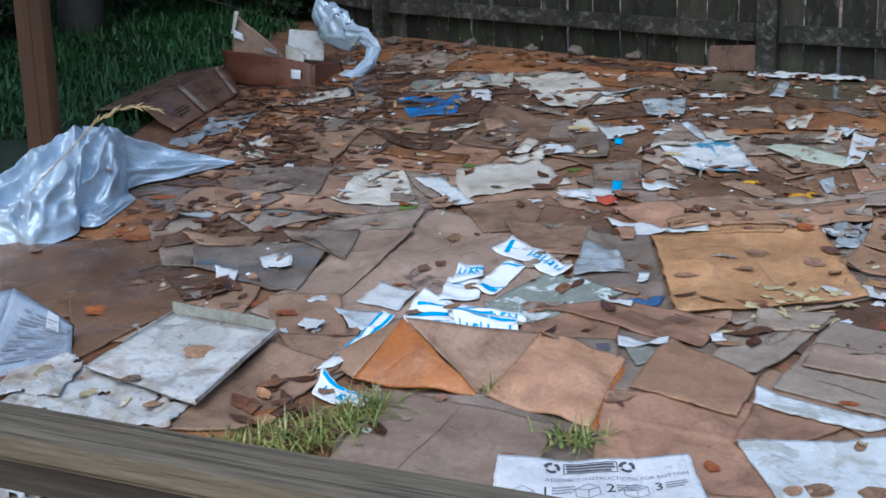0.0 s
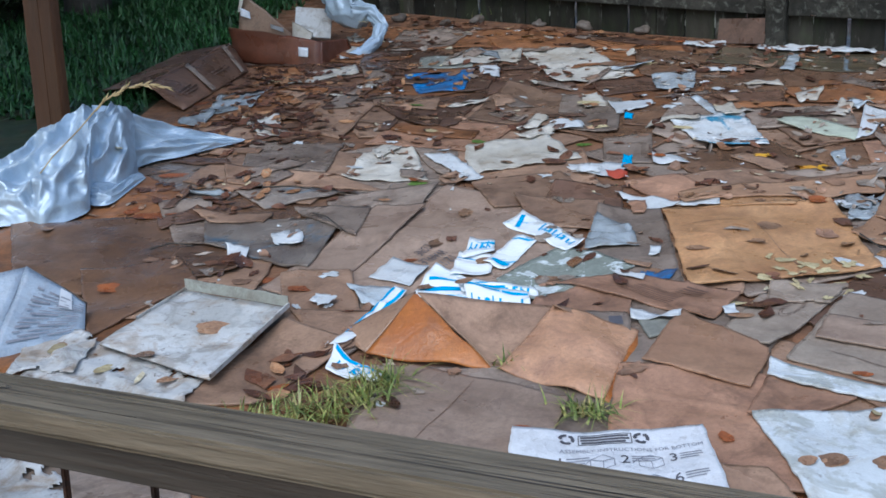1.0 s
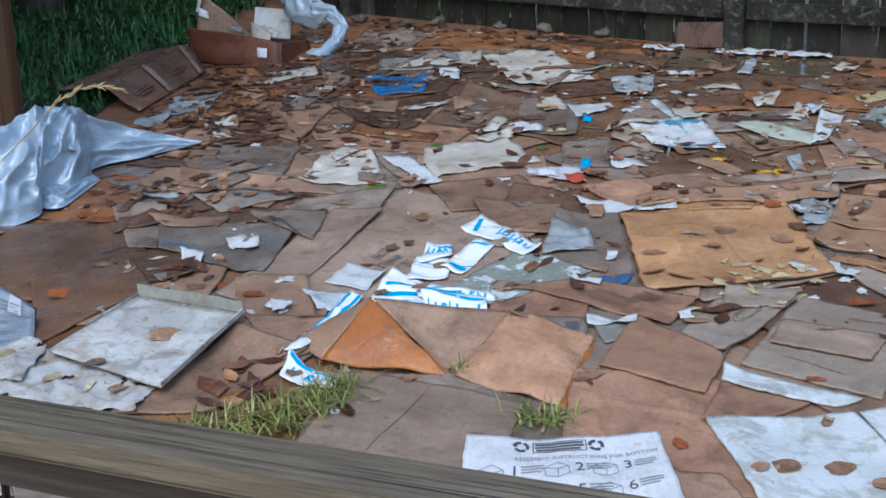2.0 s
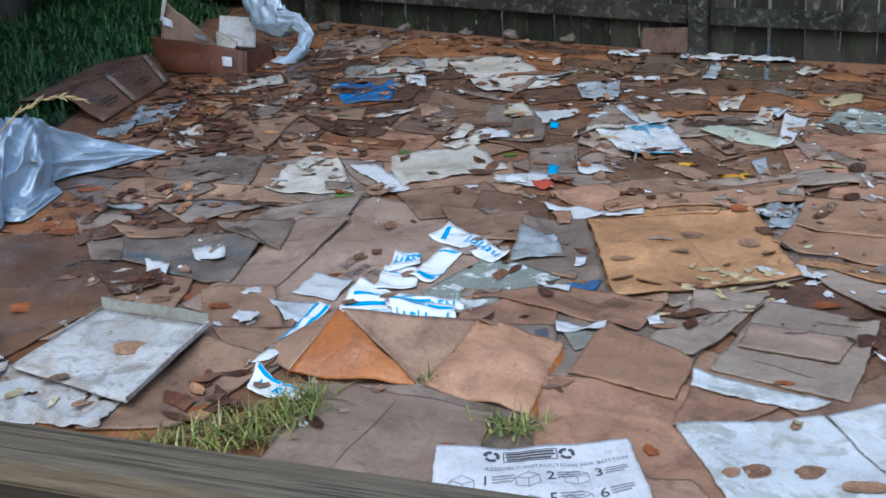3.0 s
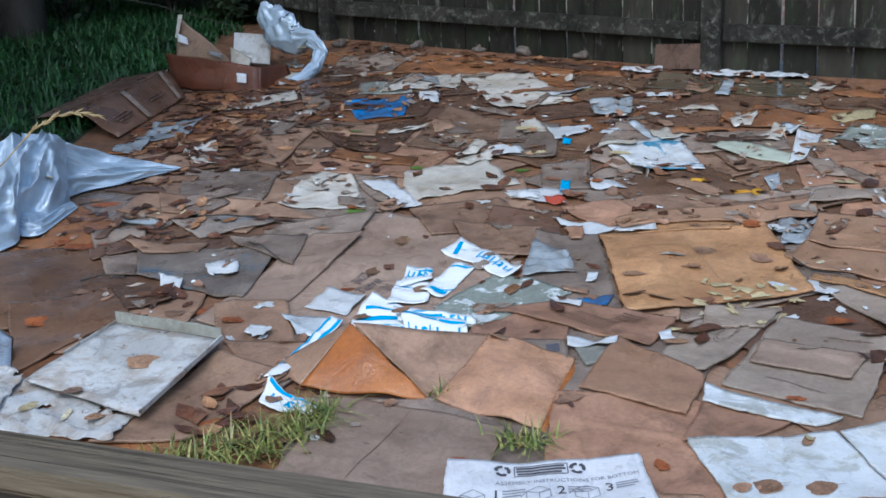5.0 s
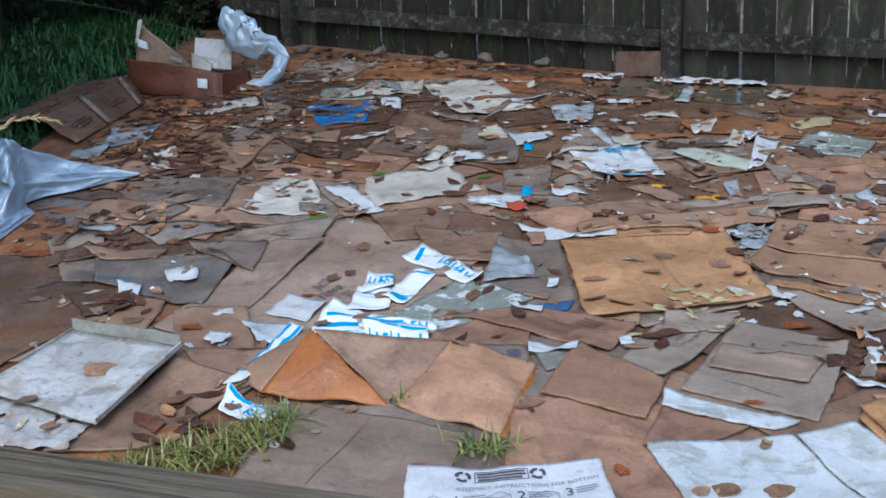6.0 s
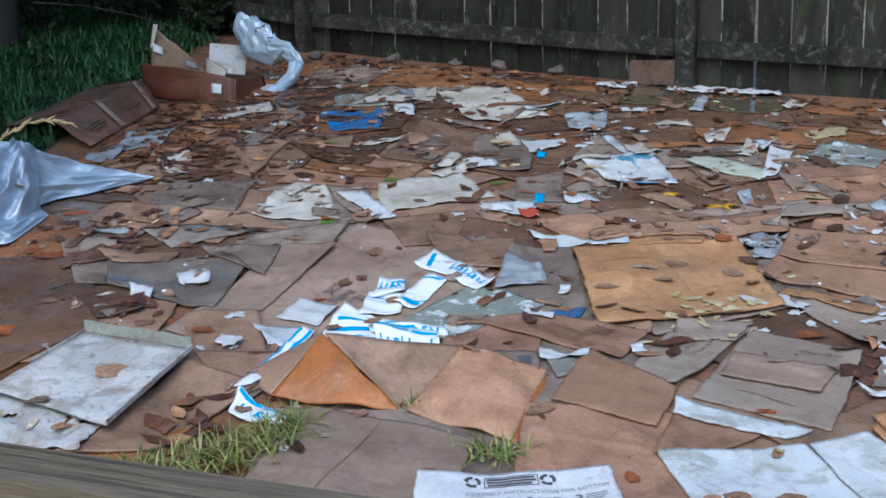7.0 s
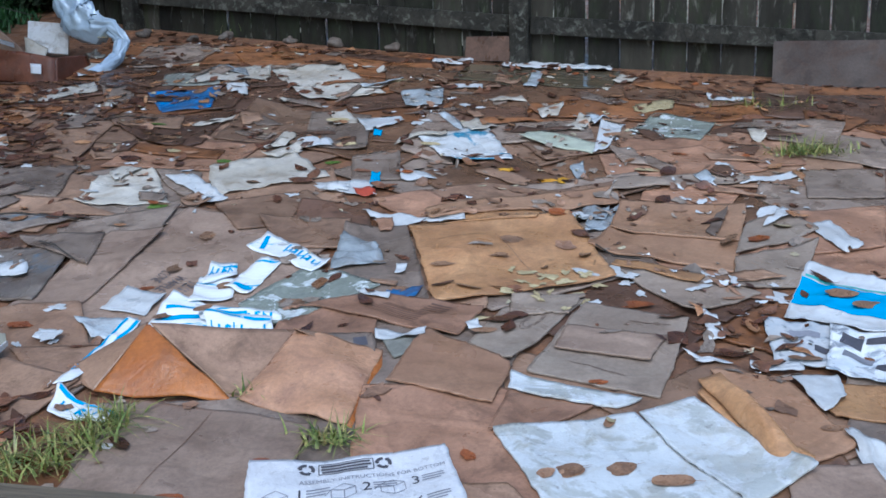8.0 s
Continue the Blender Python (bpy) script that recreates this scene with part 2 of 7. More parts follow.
surface("bush", (0.035, 0.055, 0.022), (0.015, 0.025, 0.012), scale=2.0, bump=0.1, rough=(0.5, 0.8), vary=0.5, island=True)
surface("bark", (0.07, 0.06, 0.05), (0.03, 0.026, 0.022), scale=6.0, stretch=(1, 1, 0.3), bump=0.8, rough=(0.7, 0.95))
surface("litterdark", (0.15, 0.06, 0.03), (0.055, 0.026, 0.017), MUD, 0.5, scale=20.0, fine=160.0, bump=0.3, rough=(0.15, 0.5), vary=0.5, island=True)
surface("leafbrown", (0.34, 0.20, 0.115), (0.19, 0.105, 0.06), (0.08, 0.045, 0.03), 0.5, scale=25.0, fine=160.0, bump=0.25, rough=(0.2, 0.5), vary=0.35)
surface("leafrust", (0.36, 0.11, 0.03), (0.20, 0.06, 0.022), MUD, 0.4, scale=25.0, fine=160.0, bump=0.25, rough=(0.2, 0.5), vary=0.3)
surface("leafyellow", (0.62, 0.36, 0.02), (0.48, 0.22, 0.015), scale=25.0, bump=0.2, vary=0.1)
surface("leafgreen", (0.13, 0.21, 0.03), (0.07, 0.13, 0.02), scale=25.0, bump=0.2, vary=0.15)
surface("leafpale", (0.52, 0.44, 0.25), (0.36, 0.28, 0.15), MUD, 0.3, scale=25.0, bump=0.2, vary=0.2)
surface("litter", (0.21, 0.095, 0.048), (0.085, 0.042, 0.026), MUD, 0.5, scale=20.0, fine=160.0, bump=0.3, rough=(0.2, 0.55), vary=0.55, island=True)
surface("litterpale", (0.40, 0.22, 0.11), (0.24, 0.11, 0.05), MUD, 0.4, scale=20.0, fine=160.0, bump=0.3, rough=(0.15, 0.45), vary=0.5, island=True)
surface("shredbrown", (0.36, 0.21, 0.13), (0.17, 0.095, 0.058), MUD, 0.5, scale=9.0, rough=(0.2, 0.6), vary=0.45, island=True)
surface("shredgrey", (0.36, 0.29, 0.235), (0.18, 0.14, 0.11), MUD, 0.4, scale=9.0, rough=(0.15, 0.5), vary=0.4, island=True)
surface("shredwhite", (0.70, 0.71, 0.73), (0.52, 0.52, 0.52), (0.4, 0.33, 0.27), 0.4, scale=9.0, rough=(0.2, 0.5), vary=0.2, island=True)
surface("shredcream", (0.62, 0.56, 0.40), (0.42, 0.35, 0.22), MUD, 0.4, scale=9.0, rough=(0.2, 0.6), vary=0.25, island=True)
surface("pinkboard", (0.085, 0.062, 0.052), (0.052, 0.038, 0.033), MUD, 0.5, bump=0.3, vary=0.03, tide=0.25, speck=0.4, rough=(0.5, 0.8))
surface("stone", (0.17, 0.14, 0.115), (0.08, 0.066, 0.055), MUD, 0.6, scale=15.0, bump=0.6, rough=(0.6, 0.9))

# ---- helpers for shapes ----
SLOPE = 0.15302
RNG = random.Random(11)


def base_z(x, y):
    """The yard rises evenly from the deck to the fence, with soft bumps."""
    yy = min(max(y, -4.0), 12.0)
    return SLOPE * yy + 0.010 * noise.noise(Vector((x * 1.4, y * 1.4, 0.3)))


def mesh_object(name, verts, faces, material, parent=None, label="", smooth=True):
    me = bpy.data.meshes.new(name)
    me.from_pydata(verts, [], faces)
    me.materials.append(MATS[material])
    if smooth:
        me.polygons.foreach_set("use_smooth", [True] * len(faces))
    me.update()
    ob = new(name, me)
    if parent is not None:
        ob.parent = parent
    if label:
        ob["label"] = label
    return ob


def part(name, bm, material, parent, label=""):
    me = bpy.data.meshes.new(name)
    bm.normal_update()
    bm.to_mesh(me)
    bm.free()
    me.materials.append(MATS[material])
    ob = new(name, me)
    if parent is not None:
        ob.parent = parent
    if label:
        ob["label"] = label
    return ob


def thing(name, label, category, at=(0, 0, 0), group="", kind=""):
    ob = new(name)
    ob.location = at
    ob.empty_display_size = 0.1
    return tagged(ob, label, category, group, kind)


def box_bm(sx, sy, sz, m=Matrix(), bevel=0.0, bm=None):
    b = bmesh.new()
    bmesh.ops.create_cube(b, size=1.0, matrix=Matrix.Diagonal((sx, sy, sz, 1)))
    if bevel:
        bmesh.ops.bevel(b, geom=b.edges[:], offset=bevel, segments=2, affect="EDGES")
    bmesh.ops.transform(b, matrix=m, verts=b.verts[:])
    return b


def slab(nu, nv, top, thick):
    """Verts and faces of a thin closed sheet whose upper face is top(u, v), with u and v from -0.5 to 0.5."""
    verts, faces = [], []
    for k in range(2):
        for j in range(nv + 1):
            for i in range(nu + 1):
                p = top(i / nu - 0.5, j / nv - 0.5)
                verts.append((p[0], p[1], p[2] - k * thick))
    n, w = (nu + 1) * (nv + 1), nu + 1
    for j in range(nv):
        for i in range(nu):
            a = j * w + i
            faces.append((a, a + 1, a + w + 1, a + w))
            faces.append((n + a, n + a + w, n + a + w + 1, n + a + 1))
    rim = [i for i in range(w)] + [j * w + nu for j in range(1, nv + 1)] + [nv * w + i for i in range(nu - 1, -1, -1)] + [j * w for j in range(nv - 1, 0, -1)]
    for a, b in zip(rim, rim[1:] + rim[:1]):
        faces.append((b, a, n + a, n + b))
    return verts, faces


def sharp_rim(ob, nu, nv):
    me = ob.data
    me.polygons.foreach_set("use_smooth", [i < 2 * nu * nv for i in range(len(me.polygons))])


SURF = {}
CATEGORY = {"paper_sheet": "paper", "paper_strip": "paper", "paper_scrap": "paper scrap", "paper_slip": "paper", "plastic_sheet": "plastic sheet", "plastic_scrap": "plastic scrap",
            "plastic_strip": "plastic strip", "printed_wrapper": "wrapper", "painted_board": "board", "flattened_box": "box", "printed_carton": "carton", "mailer": "mailer",
            "folded_card": "card", "newspaper": "newspaper", "tape_scrap": "tape", "straw_clump": "straw", "carton_scrap": "cardboard", }
THIN = ("cream", "white", "whiteblue", "plastic", "mailer", "blue", "news", "stained", "wetdark", "leafpale", "blueink", "redink")
CRUMPLED = ("plastic", "white", "whiteblue", "mailer", "cream", "news", "stained")

# heights of all that lies on the yard, in a one-centimetre net, so that each sheet sags over what is under it
CELL, NET_X, NET_Y, NET_W, NET_H = 0.01, -2.75, 1.1, 620, 620
NET = np.array([[base_z(NET_X + CELL * i, NET_Y + CELL * j) for i in range(NET_W)] for j in range(NET_H)]) + 0.003


def net_read(grid, x0, y0, xs, ys):
    """Bilinear heights of a net whose first cell is (x0, y0)."""
    fx = np.clip((xs - NET_X) / CELL - x0, 0, grid.shape[1] - 1.001)
    fy = np.clip((ys - NET_Y) / CELL - y0, 0, grid.shape[0] - 1.001)
    i, j = fx.astype(int), fy.astype(int)
    fx, fy = fx - i, fy - j
    return (grid[j, i] * (1 - fx) + grid[j, i + 1] * fx) * (1 - fy) + (grid[j + 1, i] * (1 - fx) + grid[j + 1, i + 1] * fx) * fy


def sagging(xs, ys, reach, soft):
    """Height of a limp sheet over what lies there: it bridges small gaps and rounds off steps."""
    x0 = int(np.clip((xs.min() - NET_X) / CELL - 8, 0, NET_W - 20))
    y0 = int(np.clip((ys.min() - NET_Y) / CELL - 8, 0, NET_H - 20))
    x1 = int(np.clip((xs.max() - NET_X) / CELL + 9, x0 + 18, NET_W))
    y1 = int(np.clip((ys.max() - NET_Y) / CELL + 9, y0 + 18, NET_H))
    raw = NET[y0:y1, x0:x1]
    g = raw.copy()
    for axis in (0, 1):
        g = np.max([np.roll(g, k, axis) for k in range(-reach, reach + 1)], axis=0)
    for _ in range(2):
        for axis in (0, 1):
            pad = np.pad(g, [(soft, soft) if k == axis else (0, 0) for k in (0, 1)], mode="edge")
            n = g.shape[axis]
            g = np.mean([np.take(pad, range(k, k + n), axis) for k in range(2 * soft + 1)], axis=0)
    return np.maximum(net_read(g, x0, y0, xs, ys), net_read(raw, x0, y0, xs, ys) + 0.0008)


def press(xs, ys, zs):
    i = np.clip(((xs - NET_X) / CELL + 0.5).astype(int), 0, NET_W - 1)
    j = np.clip(((ys - NET_Y) / CELL + 0.5).astype(int), 0, NET_H - 1)
    np.maximum.at(NET, (j, i), zs)


WAITING = []


def sheet(name, label, material, cx, cy, turn, w, d, skew, taper, tilt, layer=0, lift=0.0, torn=0.0, curl=0.0, key="", thick=None, rise=0.0, bump_up=None):
    """Note a limp sheet for the ground: width, depth, skew and tapers give its outline, layer and rise its place in the pile."""
    WAITING.append((0.0036 * layer + rise, len(WAITING), name, label, material, cx, cy, turn, w, d, skew, taper, tilt, lift, torn, curl, key, thick, RNG.uniform(0, 900), RNG.random(), bump_up))


def lay_sheets():
    """Lay the noted sheets, lowest first, each one sagging over those below it."""
    for row in sorted(WAITING):
        lay_one(*row[2:])
    WAITING.clear()


def lay_one(name, label, material, cx, cy, turn, w, d, skew, taper, tilt, lift, torn, curl, key, thick, seed, luck, bump_up):
    co, si = math.cos(radians(turn)), math.sin(radians(turn))
    thin, limp_kind = material in THIN, material in CRUMPLED
    t = thick if thick is not None else (0.0010 if thin else 0.0032)
    cell = 0.0085 if cy < 2.6 else (0.012 if cy < 3.7 else 0.018)
    nu, nv = max(6, min(56, int(w / cell))), max(6, min(56, int(d / cell)))
    fray = (0.0045 if not thin else 0.004) + 0.18 * torn * min(w, d)
    us, vs = np.meshgrid(np.linspace(-0.5, 0.5, nu + 1), np.linspace(-0.5, 0.5, nv + 1))
    eu, ev = np.zeros_like(us), np.zeros_like(us)
    for j in range(nv + 1):
        for i in range(nu + 1):
            u, v = us[j, i], vs[j, i]
            eu[j, i] = noise.noise(Vector((seed, v * 8 * d + 3, u * 2))) + 0.6 * noise.noise(Vector((seed, v * 34 * d, u * 3 + 9))) + 0.45 * noise.noise(Vector((seed, v * 90 * d, u * 3)))
            ev[j, i] = noise.noise(Vector((u * 8 * w, seed, v * 2))) + 0.6 * noise.noise(Vector((u * 34 * w, seed, v * 3 + 5))) + 0.45 * noise.noise(Vector((u * 90 * w, seed, v * 3)))
    blunt = 1 - (0.004 + 0.02 * luck) * (2 * np.abs(us)) ** 8 * (2 * np.abs(vs)) ** 8
    lx = w * us * blunt * (1 + taper * vs) + skew * vs + 2 * np.abs(us) * eu * fray
    ly = d * vs * blunt * (1 + tilt * us) + 2 * np.abs(vs) * ev * fray
    xs, ys = cx + co * lx - si * ly, cy + si * lx + co * ly
    zs = sagging(xs, ys, 1, 1 if thin else 2) + t + 0.0006
    corner = ((1, 1), (-1, 1), (1, -1), (-1, -1))[int(luck * 4) % 4]
    cc = (0.5 + us * corner[0]) * (0.5 + vs * corner[1])
    up = 0.45 * lift + (0.012 * ((luck * 7) % 1) ** 2 if not thin else 0.006)
    zs += up * np.maximum(0, cc - 0.3) ** 2 * 2.0 + curl * (4 * us ** 2 + 2 * vs ** 2) * 0.6
    # a fold or two pressed into the sheet
    for k in range(2 if not thin else 3):
        a = math.radians(((luck * 97 + k * 53) % 1) * 40 - 20 + (90 if (luck * 31 + k) % 1 > 0.5 else 0))
        s = (us * w) * math.cos(a) + (vs * d) * math.sin(a) - (((luck * 13 + k * 0.37) % 1) - 0.5) * 0.7 * (w if abs(math.cos(a)) > 0.7 else d)
        zs += (0.0022 if not thin else 0.004) * (1 if k % 2 else -0.6) * np.maximum(0, 1 - np.abs(s) / 0.016)
    amp, fine = (bump_up if bump_up is not None else (0.0065 if limp_kind else 0.0016)), 15 if limp_kind else 8
    keep = np.ones((nv, nu), bool)
    for j in range(nv + 1):
        for i in range(nu + 1):
            x, y = xs[j, i], ys[j, i]
            n = noise.noise(Vector((x * fine, y * fine, seed)))
            zs[j, i] += amp * (1 - 2 * abs(n) if limp_kind else n + 0.4) + amp * 0.35 * noise.noise(Vector((x * fine * 2.7, y * fine * 2.7, seed)))
            if torn >= 0.1 and i < nu and j < nv and w > 0.06:
                rim = max(abs(us[j, i]), abs(vs[j, i])) * 2
                q = noise.noise(Vector((x * 16, y * 16, seed + 3))) + 0.6 * noise.noise(Vector((x * 42, y * 42, seed)))
                keep[j, i] = q < 0.78 - 0.38 * max(0.0, rim - 0.6) / 0.4
    W = nu + 1
    n = W * (nv + 1)
    verts = [(xs.flat[k], ys.flat[k], zs.flat[k]) for k in range(n)] + [(xs.flat[k], ys.flat[k], zs.flat[k] - t) for k in range(n)]
    faces, under, rims = [], [], []
    for j in range(nv):
        for i in range(nu):
            if not keep[j, i]:
                continue
            a = j * W + i
            faces.append((a, a + 1, a + W + 1, a + W))
            under.append((n + a, n + a + W, n + a + W + 1, n + a + 1))
            if j == 0 or not keep[j - 1, i]:
                rims.append((a + 1, a, n + a, n + a + 1))
            if j == nv - 1 or not keep[j + 1, i]:
                rims.append((a + W, a + W + 1, n + a + W + 1, n + a + W))
            if i == 0 or not keep[j, i - 1]:
                rims.append((a, a + W, n + a + W, n + a))
            if i == nu - 1 or not keep[j, i + 1]:
                rims.append((a + W + 1, a + 1, n + a + 1, n + a + W + 1))
    if not faces:
        return
    ob = mesh_object(name, verts, faces + under + rims, material)
    ob.data.polygons.foreach_set("use_smooth", [k < 2 * len(faces) for k in range(2 * len(faces) + len(rims))])
    tagged(ob, label, CATEGORY.get(name, "cardboard"))
    for f in (0.17, 0.5, 0.83):
        for g in (0.17, 0.5, 0.83):
            def mid(q):
                return ((q[:-1, :-1] * (1 - f) + q[:-1, 1:] * f) * (1 - g) + (q[1:, :-1] * (1 - f) + q[1:, 1:] * f) * g)[keep]
            press(mid(xs), mid(ys), mid(zs))
    if key:
        def top(u, v, h=0.0):
            fu, fv = min(max((u + 0.5) * nu, 0.0), nu - 0.001), min(max((v + 0.5) * nv, 0.0), nv - 0.001)
            i, j = int(fu), int(fv)
            fu, fv = fu - i, fv - j
            return tuple((q[j, i] * (1 - fu) + q[j, i + 1] * fu) * (1 - fv) + (q[j + 1, i] * (1 - fu) + q[j + 1, i + 1] * fu) * fv for q in (xs, ys, zs + h))
        SURF[key] = (ob, top, w, d)


def print_bar(key, name, material, u0, v0, u1, v1, width, steps=6):
    """A printed stroke from (u0, v0) to (u1, v1) on a sheet, as a thin raised strip of ink."""
    ob, top, w, d = SURF[key]
    du, dv = (u1 - u0) * w, (v1 - v0) * d
    n = math.hypot(du, dv) or 1.0
    ou, ov = -dv / n * width / 2 / w, du / n * width / 2 / d
    across = max(1, int(width / 0.010))
    if width > 0.03:
        steps = max(steps, int(n / 0.010))
    verts, faces = [], []
    for i in range(steps + 1):
        f = i / steps
        u, v = u0 + (u1 - u0) * f, v0 + (v1 - v0) * f
        for k in range(across + 1):
            e = 1 - 2 * k / across
            verts.append(top(u + ou * e, v + ov * e, 0.0013))
            if i and k:
                a = i * (across + 1) + k
                faces.append((a - across - 2, a - 1, a, a - across - 1))
    return mesh_object(name, verts, faces, material, ob)


def print_text(key, text, material, u, v, size, turn):
    """Words printed on a sheet, laid along its surface; u, v is the first letter's foot."""
    ob, top, w, d = SURF[key]
    fc = bpy.data.curves.new("printed_word", "FONT")
    fc.body, fc.size, fc.resolution_u = text, size, 2
    tmp = new("printed_word", fc)
    me = bpy.data.meshes.new_from_object(tmp.evaluated_get(bpy.context.evaluated_depsgraph_get()))
    bpy.data.objects.remove(tmp)
    c, s = math.cos(radians(turn)), math.sin(radians(turn))
    for vert in me.vertices:
        x, y = vert.co.x, vert.co.y
        vert.co = top(u + (c * x - s * y) / w, v + (s * x + c * y) / d, 0.0014)
    me.materials.clear()
    me.materials.append(MATS[material])
    txt = new("printed_word", me)
    txt.parent = ob
    return txt


def print_line(key, text, material, u0, v0, u1, v1, uu, uv):
    """Words printed between two places of a sheet; (uu, uv) is the way up of a capital letter."""
    ob, top, w, d = SURF[key]
    fc = bpy.data.curves.new("printed_word", "FONT")
    fc.body, fc.size, fc.resolution_u = text, 1.0, 2
    tmp = new("printed_word", fc)
    me = bpy.data.meshes.new_from_object(tmp.evaluated_get(bpy.context.evaluated_depsgraph_get()))
    bpy.data.objects.remove(tmp)
    wide = max(p.co.x for p in me.vertices)
    for p in me.vertices:
        s, t = p.co.x / wide, p.co.y / 0.7
        p.co = top(u0 + (u1 - u0) * s + uu * t, v0 + (v1 - v0) * s + uv * t, 0.0016)
    me.materials.clear()
    me.materials.append(MATS[material])
    txt = new("printed_word", me)
    txt.parent = ob
    return txt


def patch(name, material, a, b, c, d, parent=None, sag=0.0, wave=0.004, thick=0.003, n=12, label="", seed=0.0):
    """A bent panel between four corners (a, b along one edge, d, c along the other) that sags in the middle."""
    A, B, C, D = (Vector(p) for p in (a, b, c, d))

    def top(u, v):
        s, t = u + 0.5, v + 0.5
        p = A.lerp(B, s).lerp(D.lerp(C, s), t)
        nz = noise.noise(Vector((p.x * 11 + seed, p.y * 11, p.z * 11)))
        return (p.x + wave * nz * 0.6, p.y + wave * noise.noise(Vector((p.y * 9, p.z * 9, seed))), p.z - sag * 16 * s * (1 - s) * t * (1 - t) + wave * nz)

    verts, faces = slab(n, n, top, thick)
    ob = mesh_object(name, verts, faces, material, parent, label)
    sharp_rim(ob, n, n)
    return ob



# ---- ground ----
def ground():
    xs = [-60, -30, -15, -9] + [-6 + 0.25 * i for i in range(45)] + [7, 10, 16, 30, 60]
    ys = [-60, -25, -10] + [-4 + 0.25 * i for i in range(65)] + [15, 25, 60]
    verts = [(x, y, base_z(x, y)) for y in ys for x in xs]
    w = len(xs)
    faces = [(j * w + i, j * w + i + 1, j * w + w + i + 1, j * w + w + i) for j in range(len(ys) - 1) for i in range(w - 1)]
    ob = mesh_object("ground", verts, faces, "soil")
    tagged(ob, "rust-brown wet soil under cardboard and leaves", "ground", kind="structure")
    ob.data.materials.append(MATS["lawn"])
    for p in ob.data.polygons:
        c = p.center
        if c.x < -1.75 and c.y > 3.6 or c.x < -2.1 or c.y > 9:
            p.material_index = 1


ground()


# ---- fence: pickets nailed behind rails, on posts ----
def fence_run(name, a, b, label, pitch=0.157, mark=True):
    ax, ay, bx, by = *a, *b
    length = math.hypot(bx - ax, by - ay)
    ang = math.atan2(by - ay, bx - ax)
    top = thing(name, label, "fence", kind="structure")

    def at(s, off, z):
        x, y = ax + math.cos(ang) * s - math.sin(ang) * off, ay + math.sin(ang) * s + math.cos(ang) * off
        return x, y, z

    fall = (base_z(bx, by) - base_z(ax, ay)) / length
    tilt = math.degrees(math.atan(fall))
    for s in (0.0,):
        x, y, z = at(s, -0.03, 0)
        g = base_z(x, y)
        bm = box_bm(0.095, 0.095, 2.1, pose(x, y, g + 0.95, 0, 0, math.degrees(ang)), 0.006)
        part("post", bm, "fencerail", top)
    for h, t in ((0.19, 0.088), (0.95, 0.088), (1.62, 0.088)):
        x, y, z = at(length / 2, -0.02, 0)
        g = (base_z(ax, ay) + base_z(bx, by)) / 2
        bm = box_bm(length - 0.1, 0.04, t, pose(x, y, g + h, 0, -tilt, math.degrees(ang)), 0.004)
        part("rail", bm, "fencerail", top)
    count = int(length / pitch)
    for i in range(count):
        s = (i + 0.5) * length / count
        x, y, z = at(s, 0.018 + RNG.uniform(-0.003, 0.003), 0)
        g = base_z(x, y)
        wd = length / count - RNG.uniform(0.006, 0.011)
        bm = box_bm(wd, 0.018, 1.86, pose(x, y, g + 0.90 + RNG.uniform(-0.01, 0.01), 0, RNG.uniform(-0.4, 0.4), math.degrees(ang)), 0.002)
        part("picket", bm, "fencewood", top)
        if not mark:
            continue
        # pale lichen runs along the seam beside each picket
        x, y, z = at(s + length / count / 2, 0.004, 0)
        verts, faces = [], []
        n = 90
        lo, hi = 0.05, 1.55
        for k in range(n + 1):
            z = g + lo + (hi - lo) * k / n
            q = noise.noise(Vector((s * 9, z * 15, 1.7))) + 0.6 * noise.noise(Vector((s * 5, z * 60, 4.7))) + (0.34 if z > g + 0.24 else 0.05)
            wv = 0.0036 * max(0.0, min(1.0, q * 1.6))
            ox = 0.003 * noise.noise(Vector((s * 9, z * 9, 4)))
            for e in (-1, 1):
                verts.append((x + math.cos(ang) * (ox + e * wv), y + math.sin(ang) * (ox + e * wv), z))
            if k and (wv > 0 or verts[-3][0] != verts[-4][0]):
                p = 2 * k
                faces.append((p - 2, p - 1, p + 1, p))
        if faces and RNG.random() < 0.92:
            mesh_object("lichen_run", verts, faces, "lichen", top, "pale lichen along a seam")
    return top


fence_run("fence_back", (-0.953, 6.793), (1.124, 5.433), "dark weathered board fence, mossy, with pale seams")
fence_run("fence_right", (1.124, 5.433), (3.34, 4.41), "dark weathered board fence with lichen runs")
fence_run("fence_far_right", (3.34, 4.41), (5.55, 3.39), "dark weathered board fence panel", mark=False)
fence_run("fence_left", (-2.54, 8.65), (-0.99, 6.84), "dark old fence panel in shade", mark=False)
fence_run("fence_far_left", (-4.2, 10.4), (-2.54, 8.65), "dark old fence panel behind bushes", mark=False)


